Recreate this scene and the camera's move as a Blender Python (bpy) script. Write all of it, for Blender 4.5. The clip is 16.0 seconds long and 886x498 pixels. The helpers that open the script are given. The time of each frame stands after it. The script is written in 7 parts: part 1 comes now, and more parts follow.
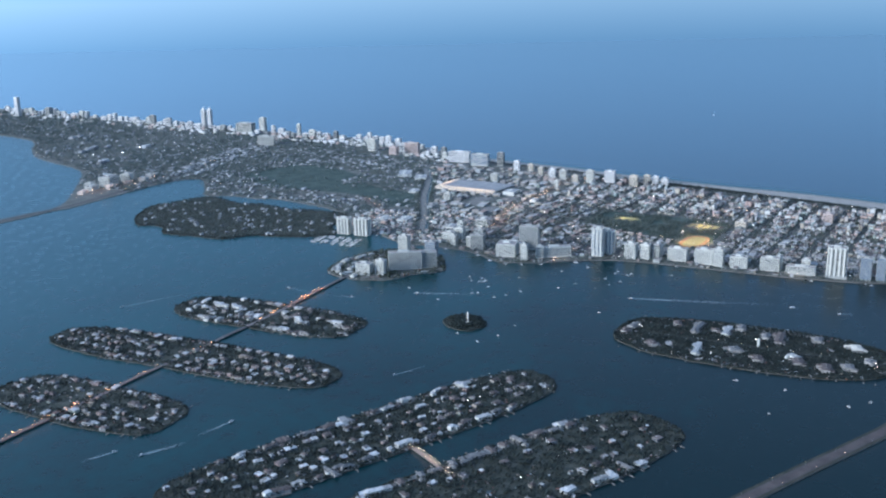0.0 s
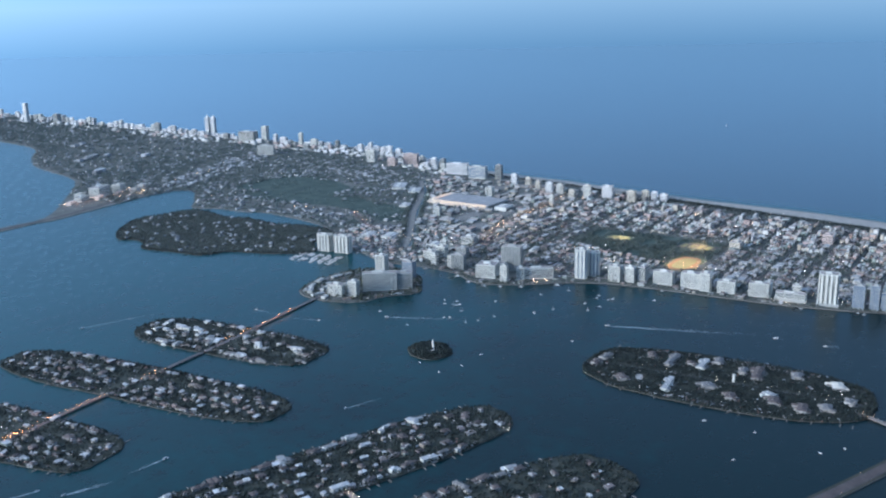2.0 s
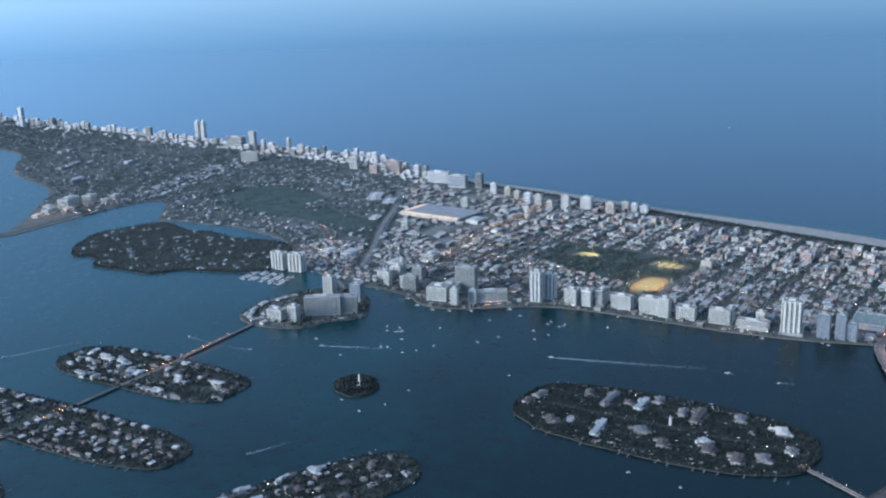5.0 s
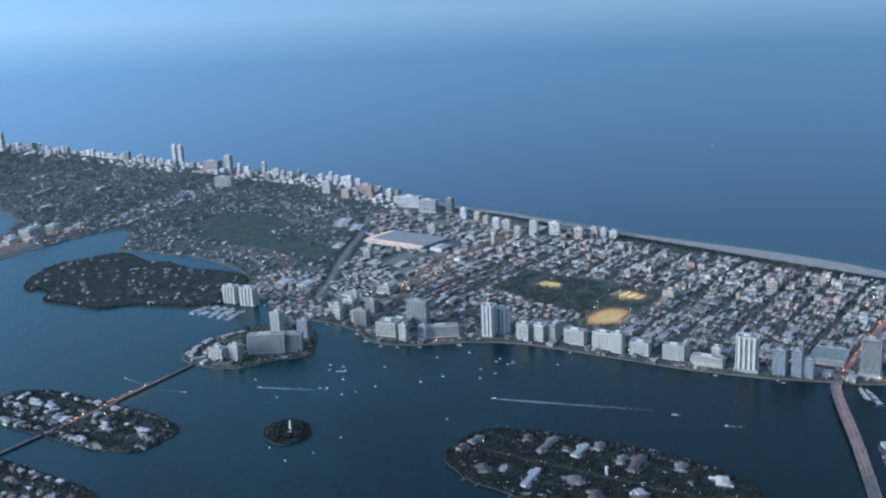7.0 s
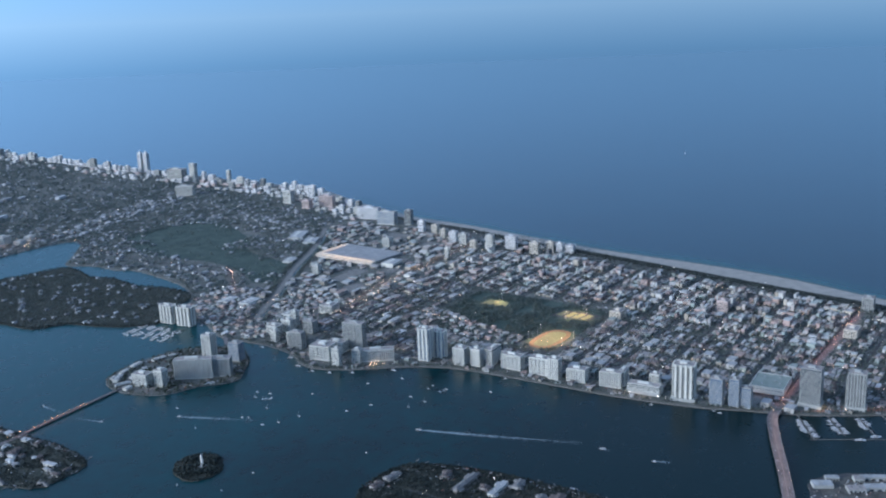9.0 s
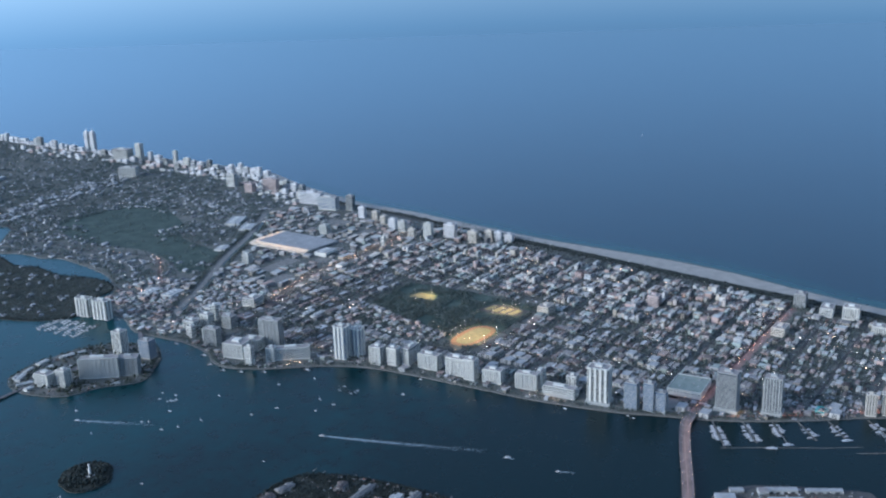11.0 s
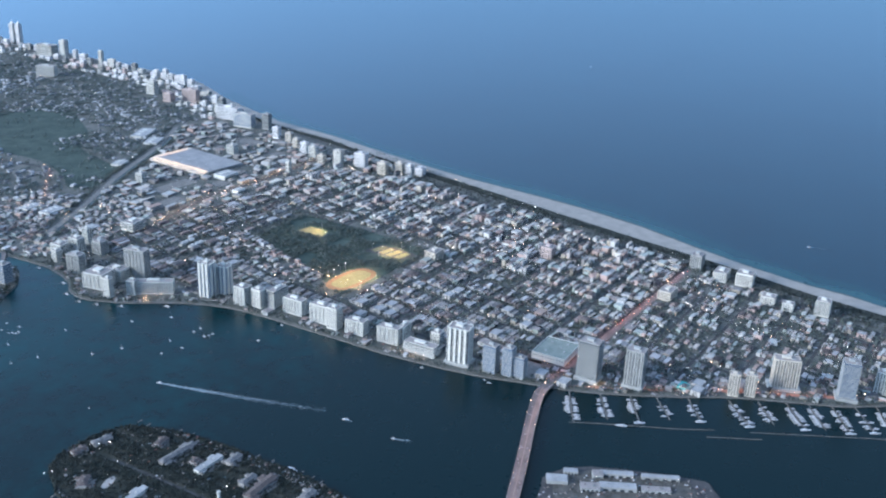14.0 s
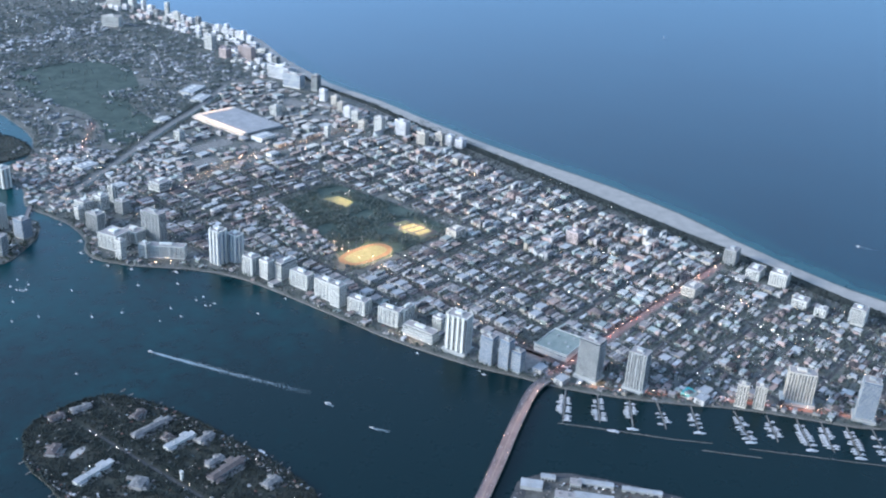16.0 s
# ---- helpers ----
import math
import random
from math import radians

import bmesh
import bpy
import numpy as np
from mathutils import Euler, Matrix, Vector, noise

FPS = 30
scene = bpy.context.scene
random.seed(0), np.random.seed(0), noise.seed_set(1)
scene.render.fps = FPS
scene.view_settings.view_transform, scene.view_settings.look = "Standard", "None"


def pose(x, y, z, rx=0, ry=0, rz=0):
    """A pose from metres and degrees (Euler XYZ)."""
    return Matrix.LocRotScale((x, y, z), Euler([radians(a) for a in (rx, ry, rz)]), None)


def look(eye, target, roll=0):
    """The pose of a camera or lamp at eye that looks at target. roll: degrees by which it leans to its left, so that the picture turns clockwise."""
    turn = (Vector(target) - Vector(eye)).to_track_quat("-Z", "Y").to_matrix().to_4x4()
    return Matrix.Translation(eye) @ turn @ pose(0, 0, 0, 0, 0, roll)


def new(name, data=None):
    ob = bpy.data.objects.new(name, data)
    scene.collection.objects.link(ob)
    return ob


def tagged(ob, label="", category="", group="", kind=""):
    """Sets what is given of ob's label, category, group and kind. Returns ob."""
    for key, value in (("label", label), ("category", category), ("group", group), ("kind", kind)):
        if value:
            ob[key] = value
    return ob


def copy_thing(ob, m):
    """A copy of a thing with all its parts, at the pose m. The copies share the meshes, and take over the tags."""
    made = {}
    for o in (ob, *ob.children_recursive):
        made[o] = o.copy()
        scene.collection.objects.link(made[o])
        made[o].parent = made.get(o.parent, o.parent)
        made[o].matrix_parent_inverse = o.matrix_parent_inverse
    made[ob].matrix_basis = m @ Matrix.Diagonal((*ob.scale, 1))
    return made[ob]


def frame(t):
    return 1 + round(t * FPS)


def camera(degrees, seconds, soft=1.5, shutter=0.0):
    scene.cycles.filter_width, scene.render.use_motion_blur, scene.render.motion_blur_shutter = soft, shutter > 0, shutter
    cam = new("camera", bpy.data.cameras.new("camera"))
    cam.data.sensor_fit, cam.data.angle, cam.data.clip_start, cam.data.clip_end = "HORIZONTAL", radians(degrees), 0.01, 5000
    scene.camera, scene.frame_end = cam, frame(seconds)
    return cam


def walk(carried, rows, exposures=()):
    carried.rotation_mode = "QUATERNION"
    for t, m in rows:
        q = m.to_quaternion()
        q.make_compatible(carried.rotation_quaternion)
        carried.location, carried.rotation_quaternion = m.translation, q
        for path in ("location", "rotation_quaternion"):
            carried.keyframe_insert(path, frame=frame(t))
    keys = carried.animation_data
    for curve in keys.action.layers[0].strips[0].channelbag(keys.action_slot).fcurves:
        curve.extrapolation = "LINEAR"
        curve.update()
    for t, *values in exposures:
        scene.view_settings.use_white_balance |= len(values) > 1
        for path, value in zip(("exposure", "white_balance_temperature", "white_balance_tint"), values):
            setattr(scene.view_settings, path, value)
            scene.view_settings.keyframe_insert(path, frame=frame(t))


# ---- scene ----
# The place is built at a quarter of its true size: it is some 12 km deep, more than
# the lens's far limit, and the aircraft flies faster than the camera may. All numbers
# below are true metres (x east, y north); K turns them into the scene's own metres.
K = 0.25

# ---- camera and its flight ----
cam = camera(49.8, 16.0, soft=2.2)
walk(cam, [
    (0.0, pose(-883.01, -197.77, 236.36, 75.236, 1.194, -57.877)),
    (0.5, pose(-869.87, -202.92, 237.92, 75.312, 1.339, -57.401)),
    (1.0, pose(-856.77, -208.13, 239.54, 75.211, 1.288, -56.781)),
    (1.5, pose(-843.70, -213.38, 241.22, 75.214, 1.241, -56.289)),
    (2.0, pose(-830.66, -218.68, 242.94, 75.463, 1.104, -56.103)),
    (2.5, pose(-817.65, -224.03, 244.71, 75.478, 0.903, -55.362)),
    (3.0, pose(-804.66, -229.42, 246.52, 75.243, 0.938, -54.707)),
    (3.5, pose(-791.70, -234.85, 248.38, 75.096, 0.943, -54.448)),
    (4.0, pose(-778.77, -240.33, 250.28, 74.959, 1.143, -54.517)),
    (6.5, pose(-714.33, -268.34, 260.30, 75.836, 2.310, -54.104)),
    (7.0, pose(-701.48, -274.07, 262.39, 75.943, 2.348, -54.122)),
    (7.5, pose(-688.64, -279.83, 264.51, 75.894, 2.334, -54.159)),
    (8.0, pose(-675.80, -285.63, 266.65, 75.869, 2.261, -54.148)),
    (8.5, pose(-662.96, -291.47, 268.81, 75.887, 2.210, -54.166)),
    (9.0, pose(-650.12, -297.34, 270.99, 75.925, 2.267, -54.359)),
    (11.5, pose(-585.86, -327.24, 282.05, 73.549, 1.244, -55.658)),
    (12.0, pose(-572.98, -333.31, 284.29, 72.734, 0.508, -55.861)),
    (12.5, pose(-560.08, -339.42, 286.52, 71.811, -0.393, -55.852)),
    (13.0, pose(-547.17, -345.56, 288.75, 70.843, -1.037, -55.723)),
    (13.5, pose(-534.24, -351.73, 290.98, 69.842, -1.538, -55.692)),
    (14.0, pose(-521.28, -357.93, 293.21, 68.866, -2.124, -55.644)),
    (14.5, pose(-508.30, -364.16, 295.42, 67.879, -2.936, -55.380)),
    (15.0, pose(-495.29, -370.42, 297.63, 66.907, -3.607, -54.315)),
    (15.5, pose(-482.26, -376.70, 299.82, 66.350, -3.609, -51.909)),
    (16.0, pose(-469.19, -383.01, 302.00, 66.114, -3.246, -49.666)),
], exposures=[(0.0, 2.27, 5600, 7), (4.0, 2.19, 5570, 7), (6.5, 2.02, 5540, 8), (9.0, 1.96, 5520, 8), (11.5, 2.06, 5560, 8), (13.5, 2.40, 5640, 8), (16.0, 2.73, 5720, 8)])

# ---- dusk sky and the afterglow in the west ----
world = bpy.data.worlds.new("dusk_sky")
scene.world = world
world.use_nodes = True
wn = world.node_tree.nodes
sky = wn.new("ShaderNodeTexSky")
sky.sky_type = "NISHITA"
sky.sun_disc = False
sky.sun_elevation = radians(11.0)
sky.sun_rotation = radians(325.0)
sky.altitude = 0.0
sky.air_density = 1.0
sky.dust_density = 0.3
sky.ozone_density = 3.0
# below the horizon the distance mirrors the sky, as the sea out there does;
# towards the horizon the sky dims into the earth's shadow
wl = world.node_tree.links.new
wc, ws, wj = wn.new("ShaderNodeTexCoord"), wn.new("ShaderNodeSeparateXYZ"), wn.new("ShaderNodeCombineXYZ")
wa, wm = wn.new("ShaderNodeMath"), wn.new("ShaderNodeMath")
wa.operation, wm.operation = "ABSOLUTE", "ADD"
wm.inputs[1].default_value = 0.2
wl(wc.outputs["Generated"], ws.inputs[0])
wl(ws.outputs["X"], wj.inputs["X"])
wl(ws.outputs["Y"], wj.inputs["Y"])
wl(ws.outputs["Z"], wa.inputs[0])
wl(wa.outputs[0], wm.inputs[0])
wl(wm.outputs[0], wj.inputs["Z"])
wl(wj.outputs[0], sky.inputs["Vector"])
pale = wn.new("ShaderNodeHueSaturation")
# thin high cloud makes the upper sky greyer than the band over the sea
veil = wn.new("ShaderNodeMapRange")
veil.inputs["From Min"].default_value, veil.inputs["From Max"].default_value = 0.03, 0.45
veil.inputs["To Min"].default_value, veil.inputs["To Max"].default_value = 1.0, 0.7
wl(ws.outputs["Z"], veil.inputs["Value"])
# and the haze on the horizon is paler too
mist, wash = wn.new("ShaderNodeMapRange"), wn.new("ShaderNodeMath")
mist.inputs["From Min"].default_value, mist.inputs["From Max"].default_value = 0.0, 0.045
mist.inputs["To Min"].default_value, mist.inputs["To Max"].default_value = 0.84, 1.0
wash.operation = "MULTIPLY"
wl(wa.outputs[0], mist.inputs["Value"])
wl(veil.outputs["Result"], wash.inputs[0])
wl(mist.outputs["Result"], wash.inputs[1])
wl(wash.outputs[0], pale.inputs["Saturation"])
wl(sky.outputs["Color"], pale.inputs["Color"])
wl(pale.outputs["Color"], wn["Background"].inputs["Color"])
fade = wn.new("ShaderNodeMapRange")
fade.inputs["From Min"].default_value, fade.inputs["From Max"].default_value = -0.055, 0.7
fade.inputs["To Min"].default_value, fade.inputs["To Max"].default_value = 0.057, 0.142
wl(ws.outputs["Z"], fade.inputs["Value"])
dip, both = wn.new("ShaderNodeMapRange"), wn.new("ShaderNodeMath")
dip.inputs["From Min"].default_value, dip.inputs["From Max"].default_value = -0.055, 0.15
dip.inputs["To Min"].default_value, dip.inputs["To Max"].default_value = 0.618, 1.0
both.operation = "MULTIPLY"
wl(ws.outputs["Z"], dip.inputs["Value"])
wl(fade.outputs["Result"], both.inputs[0])
wl(dip.outputs["Result"], both.inputs[1])
# the sky is brighter towards the afterglow in the north-west, darker in the south-east
bear, glow, skyward = wn.new("ShaderNodeVectorMath"), wn.new("ShaderNodeMapRange"), wn.new("ShaderNodeMath")
bear.operation, skyward.operation = "DOT_PRODUCT", "MULTIPLY"
bear.inputs[1].default_value = (math.sin(radians(335)), math.cos(radians(335)), 0.0)
glow.inputs["From Min"].default_value, glow.inputs["From Max"].default_value = -1.0, 1.0
glow.inputs["To Min"].default_value, glow.inputs["To Max"].default_value = 0.48, 1.42
wl(wc.outputs["Generated"], bear.inputs[0])
wl(bear.outputs["Value"], glow.inputs["Value"])
wl(both.outputs[0], skyward.inputs[0])
wl(glow.outputs["Result"], skyward.inputs[1])
wl(skyward.outputs[0], wn["Background"].inputs["Strength"])

sun = new("afterglow", bpy.data.lights.new("afterglow", "SUN"))
sun.data.energy = 0.9
sun.data.angle = radians(25)
sun.data.color = (1.0, 0.92, 0.84)
SUN_FROM = Vector((math.sin(radians(305)), math.cos(radians(305)), 0.32))
sun.rotation_euler = SUN_FROM.to_track_quat("Z", "Y").to_euler()


# ---- materials ----
def surface(name, a, b, grain=20.0, rough=0.8, fine=3.0, bump=0.2, spread=0.0, metal=0.0, per="island", spec=0.3):
    """Two colours mixed by noise of two sizes (true metres); spread: how far pieces differ in brightness."""
    m = bpy.data.materials.new(name)
    m.use_nodes = True
    n, link = m.node_tree.nodes, m.node_tree.links.new
    bsdf = n["Principled BSDF"]
    bsdf.inputs["Roughness"].default_value = rough
    bsdf.inputs["Metallic"].default_value = metal
    bsdf.inputs["Specular IOR Level"].default_value = spec
    tc = n.new("ShaderNodeTexCoord")
    big, small = n.new("ShaderNodeTexNoise"), n.new("ShaderNodeTexNoise")
    for node, size in ((big, grain), (small, fine)):
        node.inputs["Scale"].default_value = 1.0 / (size * K)
        node.inputs["Detail"].default_value = 4.0
        link(tc.outputs["Object"], node.inputs["Vector"])
    add = n.new("ShaderNodeMath")
    add.operation = "MULTIPLY_ADD"
    add.inputs[1].default_value = 0.45
    link(small.outputs["Fac"], add.inputs[0])
    link(big.outputs["Fac"], add.inputs[2])
    ramp = n.new("ShaderNodeValToRGB")
    ramp.color_ramp.elements[0].position, ramp.color_ramp.elements[1].position = 0.5, 0.95
    ramp.color_ramp.elements[0].color, ramp.color_ramp.elements[1].color = (*a, 1), (*b, 1)
    link(add.outputs[0], ramp.inputs["Fac"])
    out = ramp.outputs["Color"]
    if spread:
        if per == "island":
            src = n.new("ShaderNodeNewGeometry").outputs["Random Per Island"]
        else:
            src = n.new("ShaderNodeObjectInfo").outputs["Random"]
        rng = n.new("ShaderNodeMapRange")
        rng.inputs["To Min"].default_value, rng.inputs["To Max"].default_value = 1.0 - spread, 1.0 + spread * 0.5
        link(src, rng.inputs["Value"])
        hsv = n.new("ShaderNodeHueSaturation")
        link(rng.outputs["Result"], hsv.inputs["Value"])
        link(out, hsv.inputs["Color"])
        out = hsv.outputs["Color"]
    link(out, bsdf.inputs["Base Color"])
    if bump:
        bp = n.new("ShaderNodeBump")
        bp.inputs["Strength"].default_value = bump
        bp.inputs["Distance"].default_value = 0.3 * K
        link(small.outputs["Fac"], bp.inputs["Height"])
        link(bp.outputs["Normal"], bsdf.inputs["Normal"])
    return m


def glowing(name, color, strength, spread=0.0):
    m = bpy.data.materials.new(name)
    m.use_nodes = True
    bsdf = m.node_tree.nodes["Principled BSDF"]
    bsdf.inputs["Base Color"].default_value = (*color, 1)
    bsdf.inputs["Emission Color"].default_value = (*color, 1)
    bsdf.inputs["Emission Strength"].default_value = strength
    return m


def water(name, deep, shoal, rough, wave, north_pale=0.0, spec=0.5):
    m = bpy.data.materials.new(name)
    m.use_nodes = True
    n, link = m.node_tree.nodes, m.node_tree.links.new
    bsdf = n["Principled BSDF"]
    bsdf.inputs["IOR"].default_value = 1.33
    bsdf.inputs["Specular IOR Level"].default_value = spec
    tc = n.new("ShaderNodeTexCoord")
    drift = n.new("ShaderNodeTexNoise")
    drift.inputs["Scale"].default_value = 1.0 / (420 * K)
    drift.inputs["Detail"].default_value = 5.0
    ripple = n.new("ShaderNodeTexNoise")
    ripple.inputs["Scale"].default_value = 1.0 / (9 * K)
    ripple.inputs["Detail"].default_value = 3.0
    gust = n.new("ShaderNodeTexNoise")
    gust.inputs["Scale"].default_value = 1.0 / (48 * K)
    gust.inputs["Detail"].default_value = 6.0
    gust.inputs["Roughness"].default_value = 0.65
    for node in (drift, ripple, gust):
        link(tc.outputs["Object"], node.inputs["Vector"])
    ramp = n.new("ShaderNodeValToRGB")
    ramp.color_ramp.elements[0].position, ramp.color_ramp.elements[1].position = 0.36, 0.74
    ramp.color_ramp.elements[0].color, ramp.color_ramp.elements[1].color = (*deep, 1), (*shoal, 1)
    # paler towards the north, for silt and for distance haze put into the colour
    axes, paling, tone = n.new("ShaderNodeSeparateXYZ"), n.new("ShaderNodeMapRange"), n.new("ShaderNodeMath")
    paling.inputs["From Min"].default_value, paling.inputs["From Max"].default_value = -700 * K, 2300 * K
    paling.inputs["To Min"].default_value, paling.inputs["To Max"].default_value = -north_pale * 0.9, north_pale
    tone.operation = "ADD"
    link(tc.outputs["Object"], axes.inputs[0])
    link(axes.outputs["Y"], paling.inputs["Value"])
    blend = n.new("ShaderNodeMix")
    blend.inputs["Factor"].default_value = 0.55
    link(drift.outputs["Fac"], blend.inputs["A"])
    link(gust.outputs["Fac"], blend.inputs["B"])
    link(blend.outputs["Result"], tone.inputs[0])
    link(paling.outputs["Result"], tone.inputs[1])
    link(tone.outputs[0], ramp.inputs["Fac"])
    link(ramp.outputs["Color"], bsdf.inputs["Base Color"])
    rr = n.new("ShaderNodeMapRange")
    rr.inputs["To Min"].default_value, rr.inputs["To Max"].default_value = rough * 0.7, rough * 1.3
    link(gust.outputs["Fac"], rr.inputs["Value"])
    link(rr.outputs["Result"], bsdf.inputs["Roughness"])
    bp = n.new("ShaderNodeBump")
    bp.inputs["Strength"].default_value = wave
    bp.inputs["Distance"].default_value = 0.5 * K
    link(ripple.outputs["Fac"], bp.inputs["Height"])
    link(bp.outputs["Normal"], bsdf.inputs["Normal"])
    return m


def palette(name, colors, rough=0.85, grain=8.0):
    """Each joined piece takes one of several colours, with fine mottling."""
    m = surface(name, (0.82, 0.82, 0.82), (1.0, 1.0, 1.0), grain, rough, 2.0, 0.2)
    n, link = m.node_tree.nodes, m.node_tree.links.new
    ramp = n.new("ShaderNodeValToRGB")
    ramp.color_ramp.interpolation = "CONSTANT"
    el = ramp.color_ramp.elements
    for i, c in enumerate(colors):
        e = el[i] if i < 2 else el.new(i / len(colors))
        e.position = i / len(colors)
        e.color = (*c, 1)
    link(n.new("ShaderNodeNewGeometry").outputs["Random Per Island"], ramp.inputs["Fac"])
    mix = n.new("ShaderNodeMix")
    mix.data_type, mix.blend_type = "RGBA", "MULTIPLY"
    mix.inputs["Factor"].default_value = 1.0
    bsdf = n["Principled BSDF"]
    link(bsdf.inputs["Base Color"].links[0].from_socket, mix.inputs["A"])
    link(ramp.outputs["Color"], mix.inputs["B"])
    link(mix.outputs["Result"], bsdf.inputs["Base Color"])
    return m


SEA = water("sea_water", (0.002, 0.021, 0.034), (0.005, 0.037, 0.054), 0.15, 0.3)
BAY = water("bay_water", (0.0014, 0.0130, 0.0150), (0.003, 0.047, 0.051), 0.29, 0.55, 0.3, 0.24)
SHOAL = water("shallow_water", (0.013, 0.062, 0.071), (0.034, 0.100, 0.105), 0.3, 0.25)
BAR = water("sand_bar_water", (0.004, 0.034, 0.047), (0.011, 0.056, 0.066), 0.22, 0.2)
GARDEN = surface("garden_soil_and_lawn", (0.026, 0.034, 0.026), (0.085, 0.088, 0.072), 26, 0.95, 5)
ISLEWALL = surface("stained_island_seawall", (0.045, 0.045, 0.040), (0.13, 0.125, 0.11), 18, 0.9, 4)
SOIL = surface("lawn_and_soil", (0.075, 0.083, 0.072), (0.17, 0.168, 0.15), 45, 0.95, 8)
WILD = surface("scrub_ground", (0.022, 0.030, 0.024), (0.062, 0.062, 0.050), 40, 0.95, 6)
SEAWALL = surface("sea_wall_concrete", (0.13, 0.125, 0.11), (0.24, 0.23, 0.21), 15, 0.85)
GRASS = surface("golf_grass", (0.030, 0.050, 0.042), (0.072, 0.098, 0.080), 70, 0.95, 14)
PITCH = surface("sports_turf", (0.15, 0.15, 0.075), (0.22, 0.21, 0.11), 15, 0.9, 3)
TRACK = surface("running_track", (0.16, 0.095, 0.055), (0.23, 0.14, 0.085), 10, 0.9, 2)
LANES = surface("worn_concrete_lanes", (0.10, 0.092, 0.088), (0.17, 0.152, 0.145), 30, 0.9, 4)
ASPHALT = surface("asphalt", (0.045, 0.045, 0.047), (0.085, 0.083, 0.08), 30, 0.9, 4)
DECK = surface("bridge_deck_concrete", (0.15, 0.135, 0.13), (0.23, 0.205, 0.195), 25, 0.85, 5)
PAVING = surface("pale_paving", (0.28, 0.27, 0.25), (0.42, 0.40, 0.36), 15, 0.85, 4)
SAND = surface("beach_sand", (0.26, 0.25, 0.225), (0.345, 0.325, 0.29), 40, 0.95, 6)
DARKLEAF = surface("banyan_and_mangrove_leaves", (0.009, 0.015, 0.014), (0.030, 0.040, 0.034), 34, 0.95, 4, 0.3, 0.28)
# distance haze put into the leaf colour: paler and greyer than LEAF
PALELEAF = surface("haze_pale_leaves", (0.072, 0.096, 0.092), (0.114, 0.140, 0.130), 60, 0.85, 10, 0.2, 0.18)
# leaf colour raised partway towards that haze-pale tone
CITYLEAF = surface("street_tree_leaves", (0.042, 0.056, 0.050), (0.098, 0.118, 0.102), 40, 0.9, 6, 0.4, 0.35)
LEAF = surface("broad_leaves", (0.021, 0.031, 0.023), (0.060, 0.074, 0.052), 12, 0.9, 2.5, 0.6, 0.45)
CLUTTER = palette("yard_clutter", [(0.5, 0.5, 0.5), (0.10, 0.10, 0.105), (0.30, 0.26, 0.22), (0.05, 0.055, 0.06), (0.22, 0.11, 0.085), (0.65, 0.64, 0.62), (0.17, 0.16, 0.15),
                                     (0.35, 0.30, 0.27), (0.09, 0.12, 0.13), (0.26, 0.25, 0.24)])
WALLS = palette("stucco_mixed", [(r * 0.76, q * 0.78, b * 0.80) for r, q, b in [(0.52, 0.46, 0.36), (0.47, 0.35, 0.30), (0.40, 0.44, 0.38), (0.459, 0.443, 0.418), (0.344, 0.320, 0.295), (0.541, 0.517, 0.476), (0.426, 0.328, 0.279), (0.492, 0.492, 0.476), (0.295, 0.279, 0.262), (0.476, 0.410, 0.328), (0.377, 0.394, 0.394), (0.574, 0.566, 0.541), (0.459, 0.344, 0.312)]])
PALEWALLS = palette("beach_stucco", [(r * 0.86, q * 0.86, b * 0.84) for r, q, b in [(0.68, 0.68, 0.65), (0.62, 0.57, 0.48), (0.60, 0.46, 0.42), (0.50, 0.58, 0.54), (0.70, 0.69, 0.66), (0.55, 0.50, 0.47), (0.64, 0.66, 0.66), (0.56, 0.42, 0.36)]])
PINKWALL = surface("stucco_peach", (0.50, 0.41, 0.37), (0.62, 0.51, 0.46), 9, 0.85, 2, 0.1, 0.25)
ROOFS = palette("flat_roof_membrane", [(0.30, 0.335, 0.30), (0.11, 0.11, 0.11), (0.345, 0.27, 0.225), (0.20, 0.165, 0.15), (0.266, 0.266, 0.270), (0.385, 0.377, 0.370), (0.178, 0.178, 0.185), (0.533, 0.525, 0.511), (0.326, 0.296, 0.274), (0.222, 0.215, 0.211), (0.444, 0.429, 0.414),
                                        (0.300, 0.225, 0.195), (0.225, 0.262, 0.240), (0.592, 0.592, 0.577), (0.148, 0.141, 0.141), (0.355, 0.355, 0.348)])
PALEROOFS = palette("pale_roof_coating", [(r * 1.22, q * 1.22, b * 1.18) for r, q, b in [(0.40, 0.40, 0.38), (0.33, 0.31, 0.285), (0.26, 0.26, 0.26), (0.44, 0.40, 0.355), (0.22, 0.20, 0.187), (0.36, 0.37, 0.365), (0.30, 0.225, 0.195), (0.34, 0.37, 0.34)]])
ISLEROOFS = palette("villa_roof_mix", [(0.56, 0.57, 0.56), (0.10, 0.09, 0.085), (0.62, 0.62, 0.60), (0.19, 0.16, 0.145), (0.44, 0.45, 0.45), (0.14, 0.13, 0.13), (0.66, 0.66, 0.64), (0.25, 0.20, 0.17), (0.33, 0.34, 0.34)])
SUBURBWALLS = palette("suburban_stucco", [(0.50, 0.52, 0.53), (0.36, 0.38, 0.39), (0.58, 0.59, 0.59), (0.28, 0.29, 0.30), (0.46, 0.46, 0.45)])
SUBURBROOFS = palette("suburban_roof_mix", [(0.50, 0.52, 0.52), (0.16, 0.16, 0.165), (0.24, 0.245, 0.25), (0.60, 0.61, 0.61), (0.12, 0.12, 0.125), (0.34, 0.345, 0.35)])
